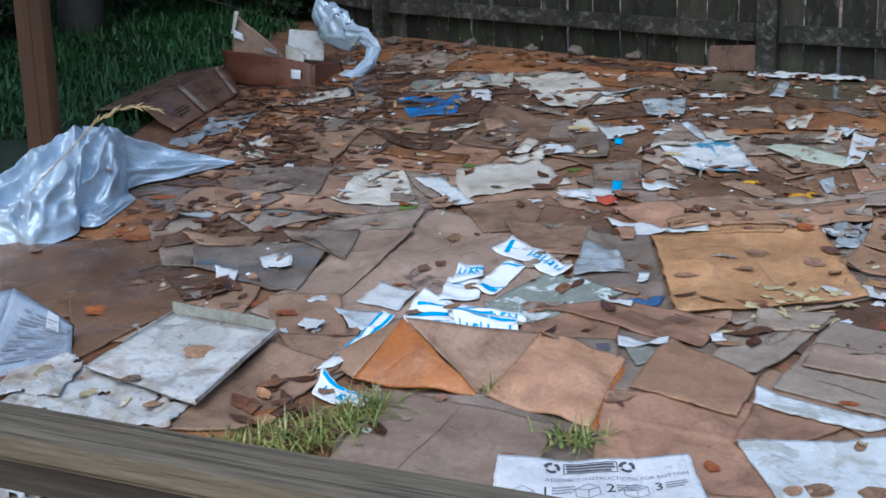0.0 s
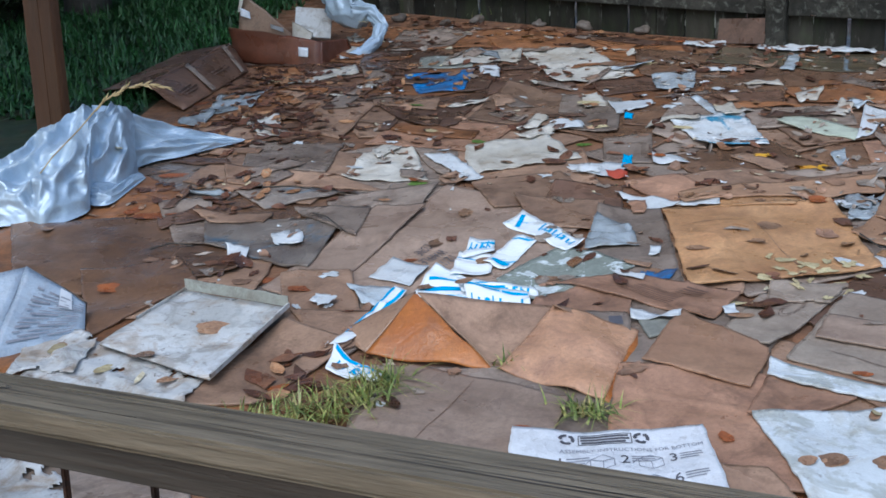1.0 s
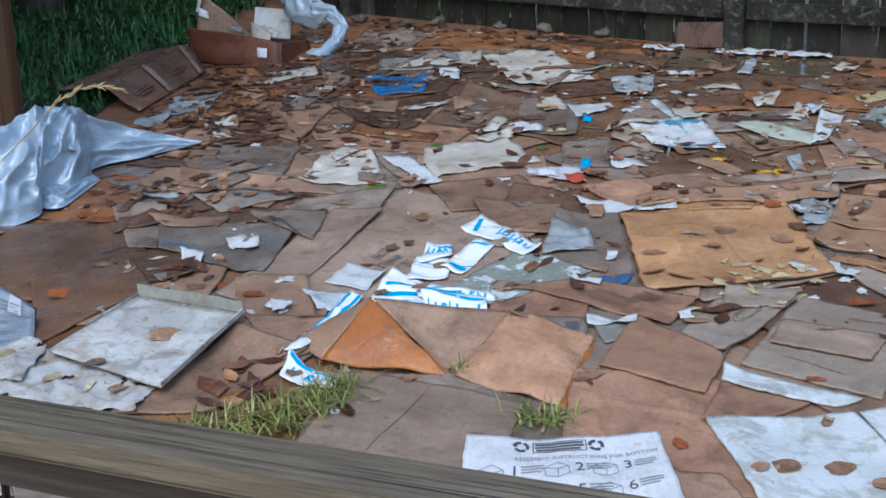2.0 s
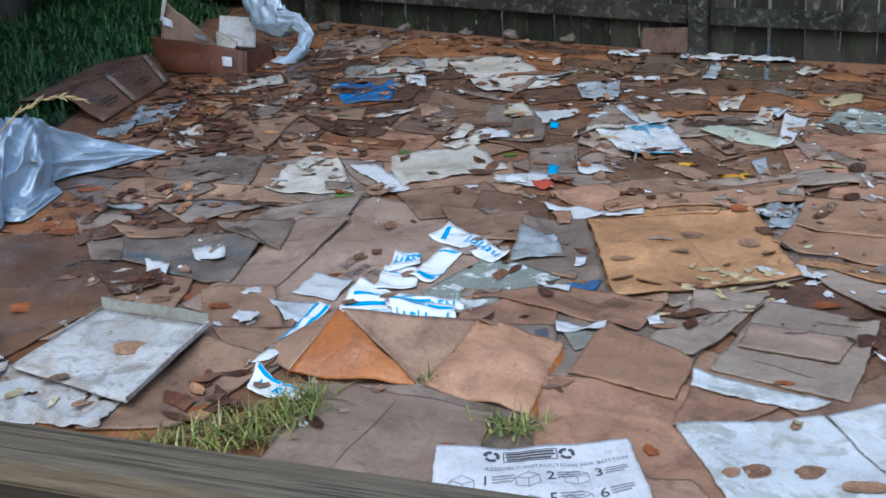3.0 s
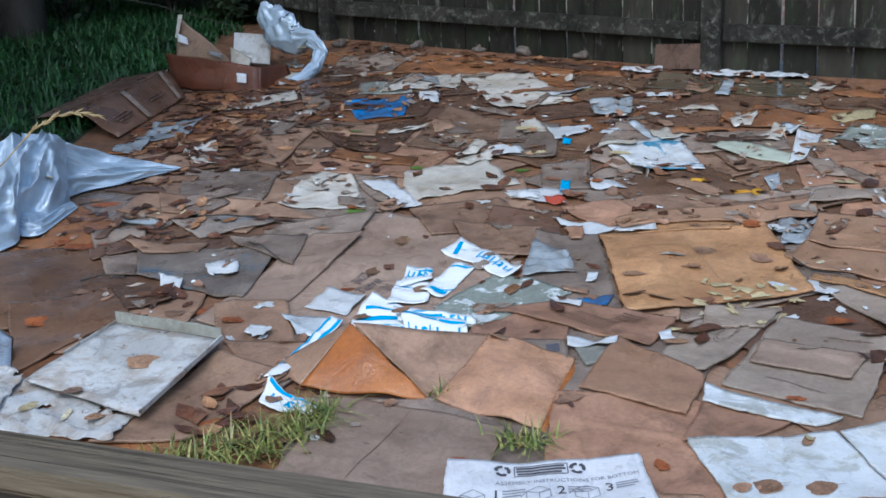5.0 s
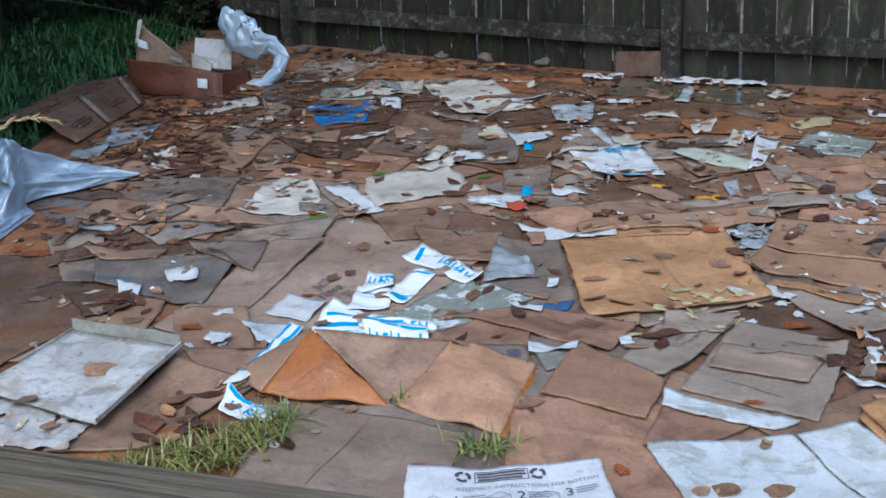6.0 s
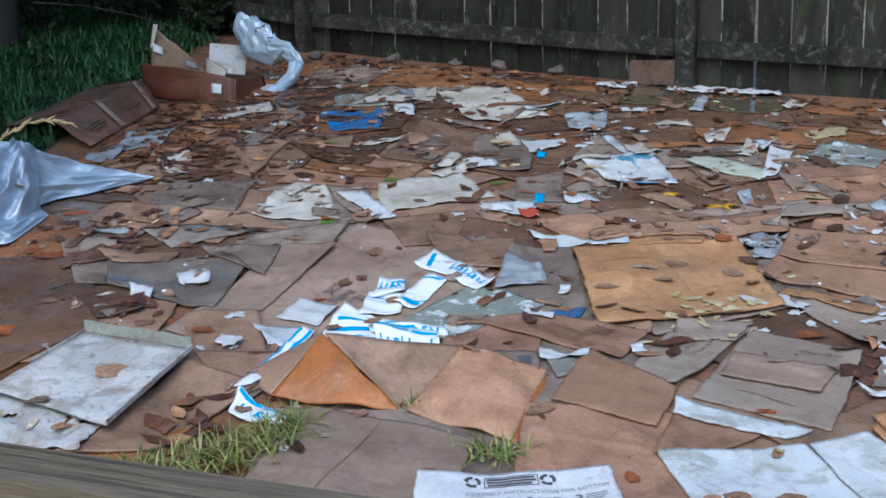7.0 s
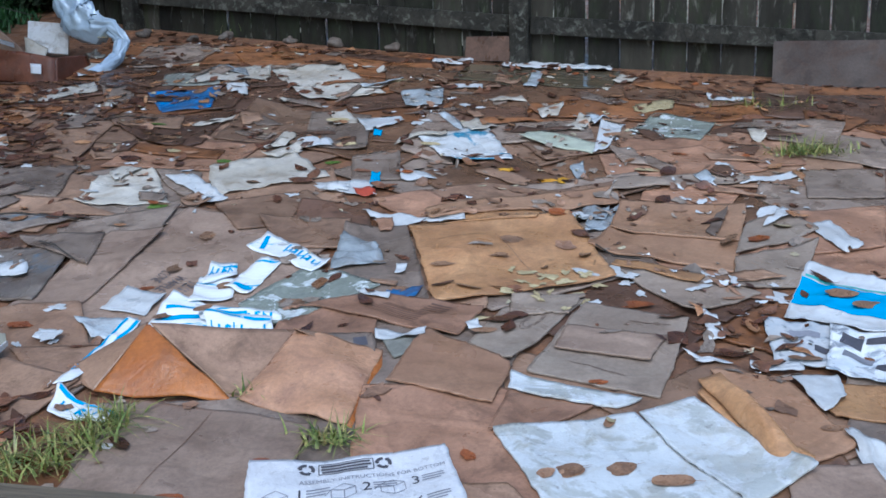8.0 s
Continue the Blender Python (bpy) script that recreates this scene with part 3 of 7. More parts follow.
# ---- deck rail close to the camera ----
def deck_rail():
    ang = math.degrees(math.atan2(-0.3427, 1.0))
    rail = thing("deck_rail", "weathered grey-brown timber handrail with iron bars", "railing")
    rail.matrix_world = pose(-0.10, 1.0456, 0.6505, 0, 0.68, ang)
    wd, L = 0.094, 3.6

    # along is local x, towards the camera is local -y
    def put(name, sx, sy, sz, s, off, z, material, bevel):
        return part(name, box_bm(sx, sy, sz, Matrix.Translation((s, -off, z)), bevel), material, rail)

    put("cap_board", L, wd, 0.030, 0, wd / 2, -0.015, "railwood", 0.004)
    # shade beneath the cap is coloured into this board and the lower rail
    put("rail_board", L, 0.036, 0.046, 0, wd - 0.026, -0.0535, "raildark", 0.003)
    # pale strip imitates the wet highlight along the joint
    put("edge_glint", L, 0.004, 0.004, 0, wd - 0.007, -0.0325, "railwood", 0.001)
    for i in range(20):
        put("baluster", 0.009, 0.009, 0.56, -1.561 + i * 0.1425, wd - 0.05, -0.335, "iron", 0.002)
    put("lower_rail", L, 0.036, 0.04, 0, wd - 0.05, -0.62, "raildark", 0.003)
    for s in (-1.74, 1.74):
        put("post", 0.09, 0.09, 0.75, s, wd - 0.05, -0.40, "railwood", 0.004)
    # knots, grown into the cap
    for s, o, r in ((-0.655, 0.045, 0.010), (0.55, 0.08, 0.008)):
        for rad, mt in ((r, "raildark"), (r * 0.55, "railwood")):
            bm = bmesh.new()
            bmesh.ops.create_circle(bm, cap_ends=True, segments=16, radius=rad, matrix=Matrix.Translation((s, -o, 0.0006 + 0.0004 * (mt == "railwood"))) @ Matrix.Diagonal((1.7, 0.7, 1, 1)))
            part("knot", bm, mt, rail)
    rr = random.Random(3)
    for i in range(44):
        s0, o0, ln = rr.uniform(-1.3, 1.0), rr.uniform(0.010, wd - 0.010), rr.uniform(0.10, 0.5)
        verts, faces = [], []
        for k in range(9):
            s = s0 + ln * k / 8
            o = o0 + 0.002 * noise.noise(Vector((s * 8, o0 * 50, 0)))
            hw = 0.0007 * math.sin(math.pi * (k + 0.3) / 8.6)
            for e in (-1, 1):
                verts.append((s, -o - e * hw, 0.0006))
            if k:
                q = 2 * k
                faces.append((q - 2, q - 1, q + 1, q))
        mesh_object("drying_crack", verts, faces, "raildark", rail)


deck_rail()

# the porch post
porch = thing("porch_post", "reddish-brown square timber post", "post", (-2.04, 4.25, base_z(-2.04, 4.25)))
part("shaft", box_bm(0.102, 0.102, 2.9, pose(0, 0, 1.42, 0, 0.4, 62), 0.006), "postwood", porch)
part("trim_board", box_bm(0.024, 0.106, 2.9, pose(0.040, -0.062, 1.42, 0, 0.4, 62), 0.003), "postwood", porch)

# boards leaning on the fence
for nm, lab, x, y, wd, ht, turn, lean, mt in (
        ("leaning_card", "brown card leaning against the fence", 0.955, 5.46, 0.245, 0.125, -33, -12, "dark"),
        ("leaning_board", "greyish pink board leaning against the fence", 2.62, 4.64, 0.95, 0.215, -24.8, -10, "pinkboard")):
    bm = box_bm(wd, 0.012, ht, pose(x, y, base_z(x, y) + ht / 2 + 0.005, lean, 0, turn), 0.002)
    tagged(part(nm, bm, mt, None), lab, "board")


def stone(x, y, s, seed):
    bm = bmesh.new()
    bmesh.ops.create_icosphere(bm, subdivisions=3, radius=s)
    for v in bm.verts:
        n = noise.noise(v.co * (0.9 / s) + Vector((seed, 0, 0)))
        v.co *= 0.8 + 0.6 * n
        v.co.z *= 0.62
    for fc in bm.faces:
        fc.smooth = True
    ob = part("stone", bm, "stone", None)
    ob.location = (x, y, base_z(x, y) + s * 0.4)
    tagged(ob, "rough grey-brown stone at the fence foot", "stone", group="stones by the fence")


for i, (x, y, s) in enumerate(((0.35, 6.01, 0.050), (0.21, 6.04, 0.060), (-0.04, 6.18, 0.045), (0.50, 5.83, 0.050), (-0.58, 6.30, 0.040), (-0.40, 6.34, 0.050), (-0.87, 6.49, 0.050), (0.09, 6.19, 0.035))):
    stone(x, y, s, i * 3.7)


# ---- under layer: half-rotted sheets everywhere ----
def under_layer():
    rr = random.Random(23)
    n = 0
    for j in range(12):
        for i in range(12):
            y = 1.55 + j * 0.40 + rr.uniform(-0.12, 0.12)
            x = -1.75 + i * 0.42 + rr.uniform(-0.15, 0.15)
            if y > 5.9 - 0.5 * (x + 0.3) or (x < -1.35 and y > 4.2) or x < -1.9 or abs(x) > 0.55 * y + 0.5:
                continue
            mt = rr.choice(("kraft", "grey", "dark", "kraftwet", "salmon", "grey", "kraft", "rust") if y < 4.2 else ("dark", "rust", "kraftwet", "rust", "dark", "kraft"))
            n += 1
            sheet("cardboard_sheet", {"kraft": "brown sodden cardboard under other sheets", "grey": "grey-brown rotting cardboard under litter", "dark": "dark soaked cardboard underlay",
                                      "kraftwet": "wet brown cardboard underlay", "salmon": "salmon-brown soaked cardboard underlay", "rust": "rust-brown soaked cardboard underlay"}[mt],
                  mt, x, y, rr.uniform(-40, 40), rr.uniform(0.34, 0.58), rr.uniform(0.3, 0.5), rr.uniform(-0.1, 0.1), 0, 0, layer=0, rise=-0.012 + rr.uniform(0, 0.007), torn=rr.choice((0.0, 0.06, 0.12)))


under_layer()

# ---- sheets, far to near ----
sheet("cardboard_sheet", "rust-brown soaked cardboard sheet near the fence", "rust", -0.567, 5.864, -18.2, 1.045, 0.528, -0.143, 0.026, -0.174, layer=0)
sheet("cardboard_sheet", "rust-brown soaked cardboard sheet under leaf litter", "rust", 0.288, 5.502, -26.1, 0.863, 0.580, -0.210, 0.063, 0.145, layer=1)
sheet("cardboard_sheet", "rust-brown sodden sheet of flattened carton", "rust", 0.015, 5.553, 3.6, 0.578, 0.425, -0.087, -0.038, -0.203, layer=2)
sheet("cardboard_sheet", "dark wet cardboard strip by the fence", "dark", 0.422, 5.567, -34.3, 0.742, 0.123, -0.107, 0.162, 0.030, layer=3)
sheet("cardboard_sheet", "rust-brown torn cardboard strip", "rust", 0.473, 5.334, -29.8, 0.439, 0.182, -0.130, 0.330, 0.307, layer=4)
sheet("cardboard_sheet", "grey-brown flattened carton with a white strip", "grey", -0.626, 5.838, 4.7, 0.397, 0.471, 0.123, 0.204, -0.155, layer=1)
sheet("cardboard_sheet", "brown rain-soaked cardboard sheet", "kraftwet", 0.631, 4.995, -21.4, 0.479, 0.471, -0.043, 0.502, 0.069, layer=5)
sheet("cardboard_sheet", "dark brown decaying cardboard sheet", "dark", -0.735, 5.280, -16.5, 0.394, 0.489, -0.124, 0.240, -0.005, layer=0)
sheet("cardboard_sheet", "grey-green wet board on the ground", "board", -0.493, 5.202, 5.5, 0.257, 0.232, 0.006, -0.041, 0.185, layer=1)
sheet("printed_wrapper", "dark blue printed wrapper, torn and muddy", "blue", -0.484, 4.814, 9.8, 0.270, 0.382, 0.032, 0.543, -0.032, layer=1, torn=0.09, rise=0.024)
sheet("paper_strip", "long pale strip of wet paper", "cream", -1.081, 5.035, 31.2, 0.383, 0.148, 0.044, -0.019, 0.038, layer=1)
sheet("cardboard_sheet", "grey folded card scrap", "grey", -0.799, 4.997, -22.2, 0.153, 0.241, -0.172, 0.357, -0.108, layer=1)
sheet("cardboard_sheet", "dark brown carton piece beside a blue wrapper", "dark", -0.374, 4.816, 15.0, 0.271, 0.329, 0.157, 0.050, 0.298, layer=2)
sheet("cardboard_sheet", "brown flattened carton with lifted corner", "kraft", -0.083, 4.346, -33.8, 0.402, 0.541, -0.223, 0.014, -0.253, layer=0, lift=0.03)
sheet("cardboard_sheet", "grey-brown carton sheet under wet leaves", "grey", 0.151, 4.222, -15.4, 0.244, 0.534, -0.095, 0.082, -0.021, layer=1)
sheet("cardboard_sheet", "dark brown wet cardboard sheet", "dark", -0.437, 4.293, 24.9, 0.280, 0.452, 0.105, 1.541, 0.005, layer=0)
sheet("cardboard_sheet", "brown cardboard square among leaves", "kraft", -0.870, 4.249, -25.4, 0.244, 0.431, -0.169, 0.276, 0.233, layer=0)
sheet("cardboard_sheet", "brown soggy cardboard flap", "kraft", -0.609, 4.459, -14.5, 0.305, 0.220, -0.086, 0.212, 0.014, layer=1)
sheet("cardboard_sheet", "dark bent cardboard strip", "dark", -0.525, 4.159, -36.5, 0.244, 0.105, -0.193, 1.221, -0.757, layer=1, lift=0.02)
sheet("cardboard_sheet", "rusty brown cardboard strip", "rust", -0.453, 4.007, -24.7, 0.390, 0.104, -0.056, 0.174, 0.070, layer=0)
sheet("plastic_sheet", "pale blue-grey plastic sheet, wet", "plastic", -1.355, 4.553, 32.9, 0.235, 0.283, 0.170, 0.139, -0.055, layer=0)
sheet("plastic_sheet", "small crumpled pale plastic piece", "plastic", -1.467, 4.304, -1.0, 0.136, 0.182, -0.019, 0.198, 0.461, layer=1)
sheet("paper_sheet", "crumpled pale paper beside dead leaves", "cream", -1.139, 4.161, 7.7, 0.123, 0.350, -0.072, 0.650, -0.114, layer=0, torn=0.3)
sheet("cardboard_sheet", "tan cardboard sheet, wide and wet", "rust", 1.268, 4.411, -3.6, 0.592, 0.293, 0.005, 0.301, 0.716, layer=0)
sheet("cardboard_sheet", "grey-brown wet carton with faded print", "kraftwet", 0.814, 4.586, -6.4, 0.321, 0.270, -0.001, 0.092, -0.011, layer=6)
sheet("plastic_sheet", "small clear plastic scrap", "plastic", 0.539, 4.712, 5.4, 0.180, 0.242, 0.046, 0.284, 0.097, layer=6)
sheet("cardboard_sheet", "dark brown cardboard sheet", "dark", 0.739, 4.265, 7.8, 0.366, 0.429, 0.033, 0.325, -0.497, layer=6)
sheet("cardboard_sheet", "grey-brown sodden carton sheet", "grey", 0.890, 4.072, 4.8, 0.462, 0.278, 0.033, 0.160, 0.266, layer=6)
sheet("plastic_sheet", "grey translucent plastic sheet on cardboard", "plastic", 0.533, 4.126, 33.0, 0.280, 0.343, 0.109, 0.054, 0.300, layer=6)
sheet("cardboard_sheet", "brown torn carton piece", "kraftwet", 0.381, 4.173, -24.7, 0.196, 0.305, -0.073, 0.251, -0.126, layer=6)
sheet("cardboard_sheet", "salmon-brown wet cardboard sheet", "salmon", 1.462, 3.732, 5.0, 0.647, 0.418, 0.100, -0.001, 0.002, layer=0)
sheet("cardboard_sheet", "salmon-brown creased cardboard sheet", "salmon", 1.275, 3.589, 10.5, 0.492, 0.333, 0.016, -0.403, -0.185, layer=1)
sheet("cardboard_sheet", "brown cardboard sheet by the fence", "kraftwet", 1.673, 4.551, -22.0, 0.541, 0.291, -0.026, 0.107, -0.190, layer=1)
sheet("paper_strip", "thin white paper strip", "white", 1.872, 4.449, -23.2, 0.269, 0.091, -0.014, 0.021, -0.245, layer=2)
sheet("cardboard_sheet", "dark brown wet cardboard at the fence", "dark", 2.156, 4.284, -15.1, 0.519, 0.470, 0.070, 0.239, 0.314, layer=3)
sheet("cardboard_sheet", "rust-brown cardboard strip on the ground", "rust", 2.080, 4.033, -31.3, 0.202, 0.232, 0.010, 0.597, -0.298, layer=4)
sheet("cardboard_sheet", "grey-brown wet carton piece", "grey", 1.900, 3.926, -19.8, 0.301, 0.318, 0.017, 0.406, -0.078, layer=5)
sheet("cardboard_sheet", "grey cardboard behind grass tuft", "grey", 1.779, 3.327, -7.7, 0.266, 0.298, 0.095, 0.149, -0.001, layer=0)
sheet("cardboard_sheet", "salmon-brown carton sheet on the ground", "salmon", 1.232, 3.276, -20.1, 0.290, 0.217, 0.042, 0.114, -0.053, layer=2)
sheet("cardboard_sheet", "grey-brown flattened carton on the ground", "grey", -0.937, 3.729, -10.9, 0.344, 0.346, -0.094, 0.156, 0.025, layer=0)
sheet("cardboard_sheet", "brown carton with a bent dark edge", "kraft", -0.870, 3.454, -11.5, 0.490, 0.143, -0.159, -0.305, 0.002, layer=1, lift=0.015)
sheet("cardboard_sheet", "muddy grey-brown paper piece", "grey", -0.403, 3.652, -41.0, 0.172, 0.163, -0.170, -0.004, 0.729, layer=3)
sheet("cardboard_sheet", "grey-brown soft cardboard on the ground", "grey", -0.434, 3.329, 16.5, 0.219, 0.227, 0.096, 0.082, 0.061, layer=0)
sheet("cardboard_sheet", "brown damp carton sheet", "kraft", -0.076, 3.323, 16.0, 0.314, 0.292, -0.013, -0.075, -0.118, layer=5)
sheet("cardboard_sheet", "grey-brown carton square with blue spots", "grey", 0.262, 3.721, 7.4, 0.173, 0.317, 0.064, 0.126, 0.210, layer=0)
sheet("paper_strip", "white strip at a carton edge", "white", 0.379, 3.589, -12.1, 0.090, 0.106, -0.049, -0.793, -0.103, layer=1)
sheet("paper_scrap", "torn white and red paper", "white", 0.139, 3.510, -12.4, 0.185, 0.096, -0.022, 0.482, 0.053, layer=0, torn=0.45)
sheet("cardboard_sheet", "dark brown decayed cardboard", "dark", 0.094, 3.253, -6.7, 0.234, 0.223, 0.009, -0.169, 0.093, layer=6)
sheet("cardboard_sheet", "long grey-brown carton sheet", "grey", 0.769, 3.343, 9.6, 0.745, 0.224, -0.065, 0.174, -0.543, layer=3)
sheet("cardboard_sheet", "brown carton flap with round print", "kraft", 0.582, 3.365, 24.0, 0.247, 0.181, -0.095, -0.279, -0.169, layer=4)
sheet("cardboard_sheet", "brown ribbed carton strip", "kraft", 0.971, 3.331, 17.0, 0.357, 0.135, -0.072, 0.146, -0.399, layer=4)
sheet("cardboard_sheet", "salmon-brown soft torn carton", "salmon", 0.363, 3.299, 10.5, 0.183, 0.247, -0.072, -0.164, -0.017, layer=4, lift=0.015)
sheet("cardboard_sheet", "pale tan carton strip", "tan", 0.543, 3.140, 2.1, 0.361, 0.097, 0.062, 0.013, 0.711, layer=4)
sheet("paper_scrap", "white torn paper scrap", "white", 0.270, 3.194, 1.6, 0.096, 0.121, -0.099, -0.203, -0.656, layer=6, torn=0.35)
sheet("paper_scrap", "white wet paper scrap", "white", 0.423, 3.127, 3.3, 0.124, 0.070, 0.024, -0.070, 0.158, layer=5, torn=0.35)
sheet("cardboard_sheet", "grey-brown smooth carton sheet", "grey", -0.525, 3.165, 33.1, 0.319, 0.280, 0.138, 0.259, -0.616, layer=1)
sheet("printed_carton", "large grey-brown carton with printed words", "smooth", -0.240, 2.867, -25.2, 0.492, 0.776, -0.089, 0.161, -0.173, layer=0, key='waffle')
sheet("cardboard_sheet", "long folded carton flap", "smooth", -0.575, 2.844, -18.3, 0.171, 0.649, 0.009, -0.190, 0.110, layer=2, lift=0.02)
sheet("cardboard_sheet", "brown wet carton with round print", "kraft", 0.023, 3.094, -5.0, 0.227, 0.250, -0.043, 0.451, -0.088, layer=6)
sheet("cardboard_sheet", "grey-brown crumpled carton piece", "grey", 0.202, 2.846, -9.8, 0.217, 0.558, -0.061, -0.289, -0.083, layer=6)
sheet("painted_board", "grey-green board with flaking white paint", "flakygrey", -0.000, 2.646, 45.3, 0.310, 0.215, 0.013, -0.124, 0.371, layer=6, lift=0.012)
sheet("cardboard_sheet", "salmon-brown carton with printed lines", "salmon", 0.247, 2.514, 30.2, 0.170, 0.282, -0.175, 0.293, -0.534, layer=6, key='lines', rise=0.012)
sheet("cardboard_sheet", "orange-brown carton panel on the ground", "salmon", 0.078, 2.470, 58.9, 0.166, 0.189, -0.040, 0.076, -0.698, layer=6)
sheet("cardboard_sheet", "grey carton strip with a dark square label", "grey", 0.077, 2.357, -4.7, 0.166, 0.093, -0.014, 0.079, -0.160, layer=0, key='darksq', rise=0.03)
sheet("cardboard_sheet", "grey plastic-covered card corner", "board", 0.232, 2.329, 4.9, 0.094, 0.089, -0.013, -0.116, -0.435, layer=0)
sheet("flattened_box", "tan flattened box, creased, with leaves", "tan", 0.560, 2.845, 5.9, 0.489, 0.508, 0.043, -0.019, -0.122, layer=0, key='tanbox', lift=0.03, curl=0.012, torn=0.02, bump_up=0.0045)
sheet("plastic_scrap", "crumpled clear plastic under carton", "plastic", 0.893, 3.088, 27.4, 0.119, 0.143, 0.172, -0.022, 0.003, layer=0, torn=0.3)
sheet("cardboard_sheet", "salmon-brown wet cardboard with plastic on it", "salmon", 1.564, 2.922, 4.9, 0.280, 0.314, 0.167, 0.332, 0.051, layer=4)
sheet("paper_scrap", "white torn paper on plastic", "white", 1.502, 2.842, 13.3, 0.080, 0.191, 0.022, 0.168, -0.184, layer=5, torn=0.3)
sheet("paper_scrap", "white crumpled paper scrap", "white", 1.394, 3.056, 36.0, 0.120, 0.059, 0.058, -0.333, 0.387, layer=1, torn=0.3)
sheet("paper_scrap", "torn white paper scraps", "white", 0.875, 2.189, -10.2, 0.061, 0.048, -0.047, -0.445, -0.469, layer=0, torn=0.35)
sheet("cardboard_sheet", "grey-tan carton panel with round stamp", "smoothgrey", 0.494, 2.388, -8.1, 0.163, 0.300, 0.157, 0.602, 0.346, layer=0, key='stamp')
sheet("cardboard_sheet", "grey-tan carton panel with printed line", "smoothgrey", 0.696, 2.273, -31.9, 0.274, 0.399, -0.006, -0.125, 0.054, layer=0, key='pline', lift=0.012)
sheet("cardboard_sheet", "small grey-tan card laid on a carton panel", "greytan", 0.684, 2.280, -22.9, 0.222, 0.119, 0.020, 0.036, 0.121, layer=1, lift=0.006)
sheet("cardboard_sheet", "crumpled grey wrapping paper", "smoothgrey", 0.583, 2.507, -10.6, 0.162, 0.125, 0.021, 0.168, -0.127, layer=1, torn=0.2)
sheet("cardboard_sheet", "large salmon-brown wet cardboard sheet", "salmon", 0.255, 1.927, -10.5, 0.340, 0.402, -0.046, -0.205, 0.021, layer=0)
sheet("cardboard_sheet", "salmon-brown carton piece on the ground", "salmon", 0.451, 2.001, -18.6, 0.138, 0.143, 0.058, 0.488, -0.581, layer=1)
sheet("cardboard_sheet", "brown torn cardboard near the rail", "kraft", 0.302, 1.690, -10.3, 0.170, 0.149, -0.040, -0.593, -0.150, layer=1)
sheet("painted_board", "white painted board strip, flaking", "flaky", 0.537, 2.065, -28.9, 0.257, 0.065, 0.011, 0.232, -0.330, layer=2, lift=0.01)
sheet("cardboard_sheet", "brown clean cardboard panel", "kraftflat", 0.318, 2.201, -41.7, 0.247, 0.214, -0.065, 0.063, -0.416, layer=1, lift=0.012)
sheet("cardboard_sheet", "orange-brown carton with a rolled edge", "stackbrown", 0.955, 1.941, 3.0, 0.135, 0.354, -0.008, 0.214, -0.302, layer=0, lift=0.01)
sheet("cardboard_sheet", "tan carton piece with rolled edge", "tan", 0.857, 1.900, 38.6, 0.075, 0.298, 0.160, 0.346, 0.084, layer=1)
sheet("cardboard_sheet", "tan brown carton sheet", "tan", 1.101, 1.965, -27.5, 0.151, 0.155, -0.056, 0.493, 0.046, layer=1)
sheet("printed_wrapper", "pale blue and white printed wrapper", "mailer", 1.033, 1.752, -49.6, 0.078, 0.111, -0.092, 0.515, -0.099, layer=1, torn=0.15)
sheet("cardboard_sheet", "grey-tan carton near the rail", "greytan", 0.922, 1.668, 0.4, 0.182, 0.124, 0.026, -0.247, -0.062, layer=2)
sheet("painted_board", "white painted board, scuffed grey", "flaky", 0.769, 1.830, 22.4, 0.162, 0.337, 0.024, -0.180, 0.003, layer=3, lift=0.012)
sheet("painted_board", "white painted board with stuck leaves", "flaky", 0.541, 1.786, 7.6, 0.312, 0.343, -0.032, -0.115, -0.056, layer=2, lift=0.014, key='flaky')
sheet("cardboard_sheet", "grey-brown folded cardboard panel", "greytan", -0.205, 1.949, -17.5, 0.386, 0.316, -0.006, -0.030, -0.332, layer=0, key='fold', lift=0.012)
sheet("printed_carton", "white carton flap printed with assembly drawings", "printwhite", 0.081, 1.737, 6.7, 0.382, 0.288, 0.033, -0.102, -0.034, layer=2, lift=0.03, key='carton')
sheet("cardboard_sheet", "wide brown wet cardboard sheet", "kraftwet", -1.293, 2.839, 4.5, 0.512, 0.555, -0.148, 0.218, 0.142, layer=0)
sheet("cardboard_sheet", "brown wet carton panel", "kraftwet", -0.988, 2.776, 24.6, 0.183, 0.236, 0.060, -0.581, 0.078, layer=1)
sheet("cardboard_sheet", "brown soaked cardboard beside a white tray", "kraftwet", -1.096, 2.597, 42.5, 0.293, 0.298, 0.084, -0.350, -0.809, layer=2)
sheet("cardboard_sheet", "grey-brown wet carton on the ground", "grey", -1.118, 3.090, 10.3, 0.130, 0.382, -0.058, 0.727, 0.088, layer=1)
sheet("cardboard_sheet", "grey carton with blue print, wet", "bluegrey", -0.842, 2.945, -14.7, 0.401, 0.292, -0.093, 0.155, 0.519, layer=3, lift=0.012)
sheet("cardboard_sheet", "grey-blue plastic-faced carton on the ground", "bluegrey", -0.868, 3.315, 19.5, 0.219, 0.160, -0.111, -0.349, -0.515, layer=0)
sheet("cardboard_sheet", "grey-brown carton corner on the ground", "grey", -0.673, 3.091, -29.0, 0.255, 0.136, -0.100, -0.002, 1.094, layer=4)
sheet("paper_scrap", "white torn tissue scrap", "white", -0.772, 2.923, 13.2, 0.081, 0.095, -0.008, 0.029, 0.242, layer=4, torn=0.4)
sheet("cardboard_sheet", "brown printed carton piece", "kraft", -0.602, 2.537, 4.2, 0.189, 0.293, -0.055, 0.011, -0.112, layer=3)
sheet("cardboard_sheet", "brown carton with dark print", "kraft", -0.502, 2.337, 4.4, 0.170, 0.191, -0.000, 1.426, -0.248, layer=4)
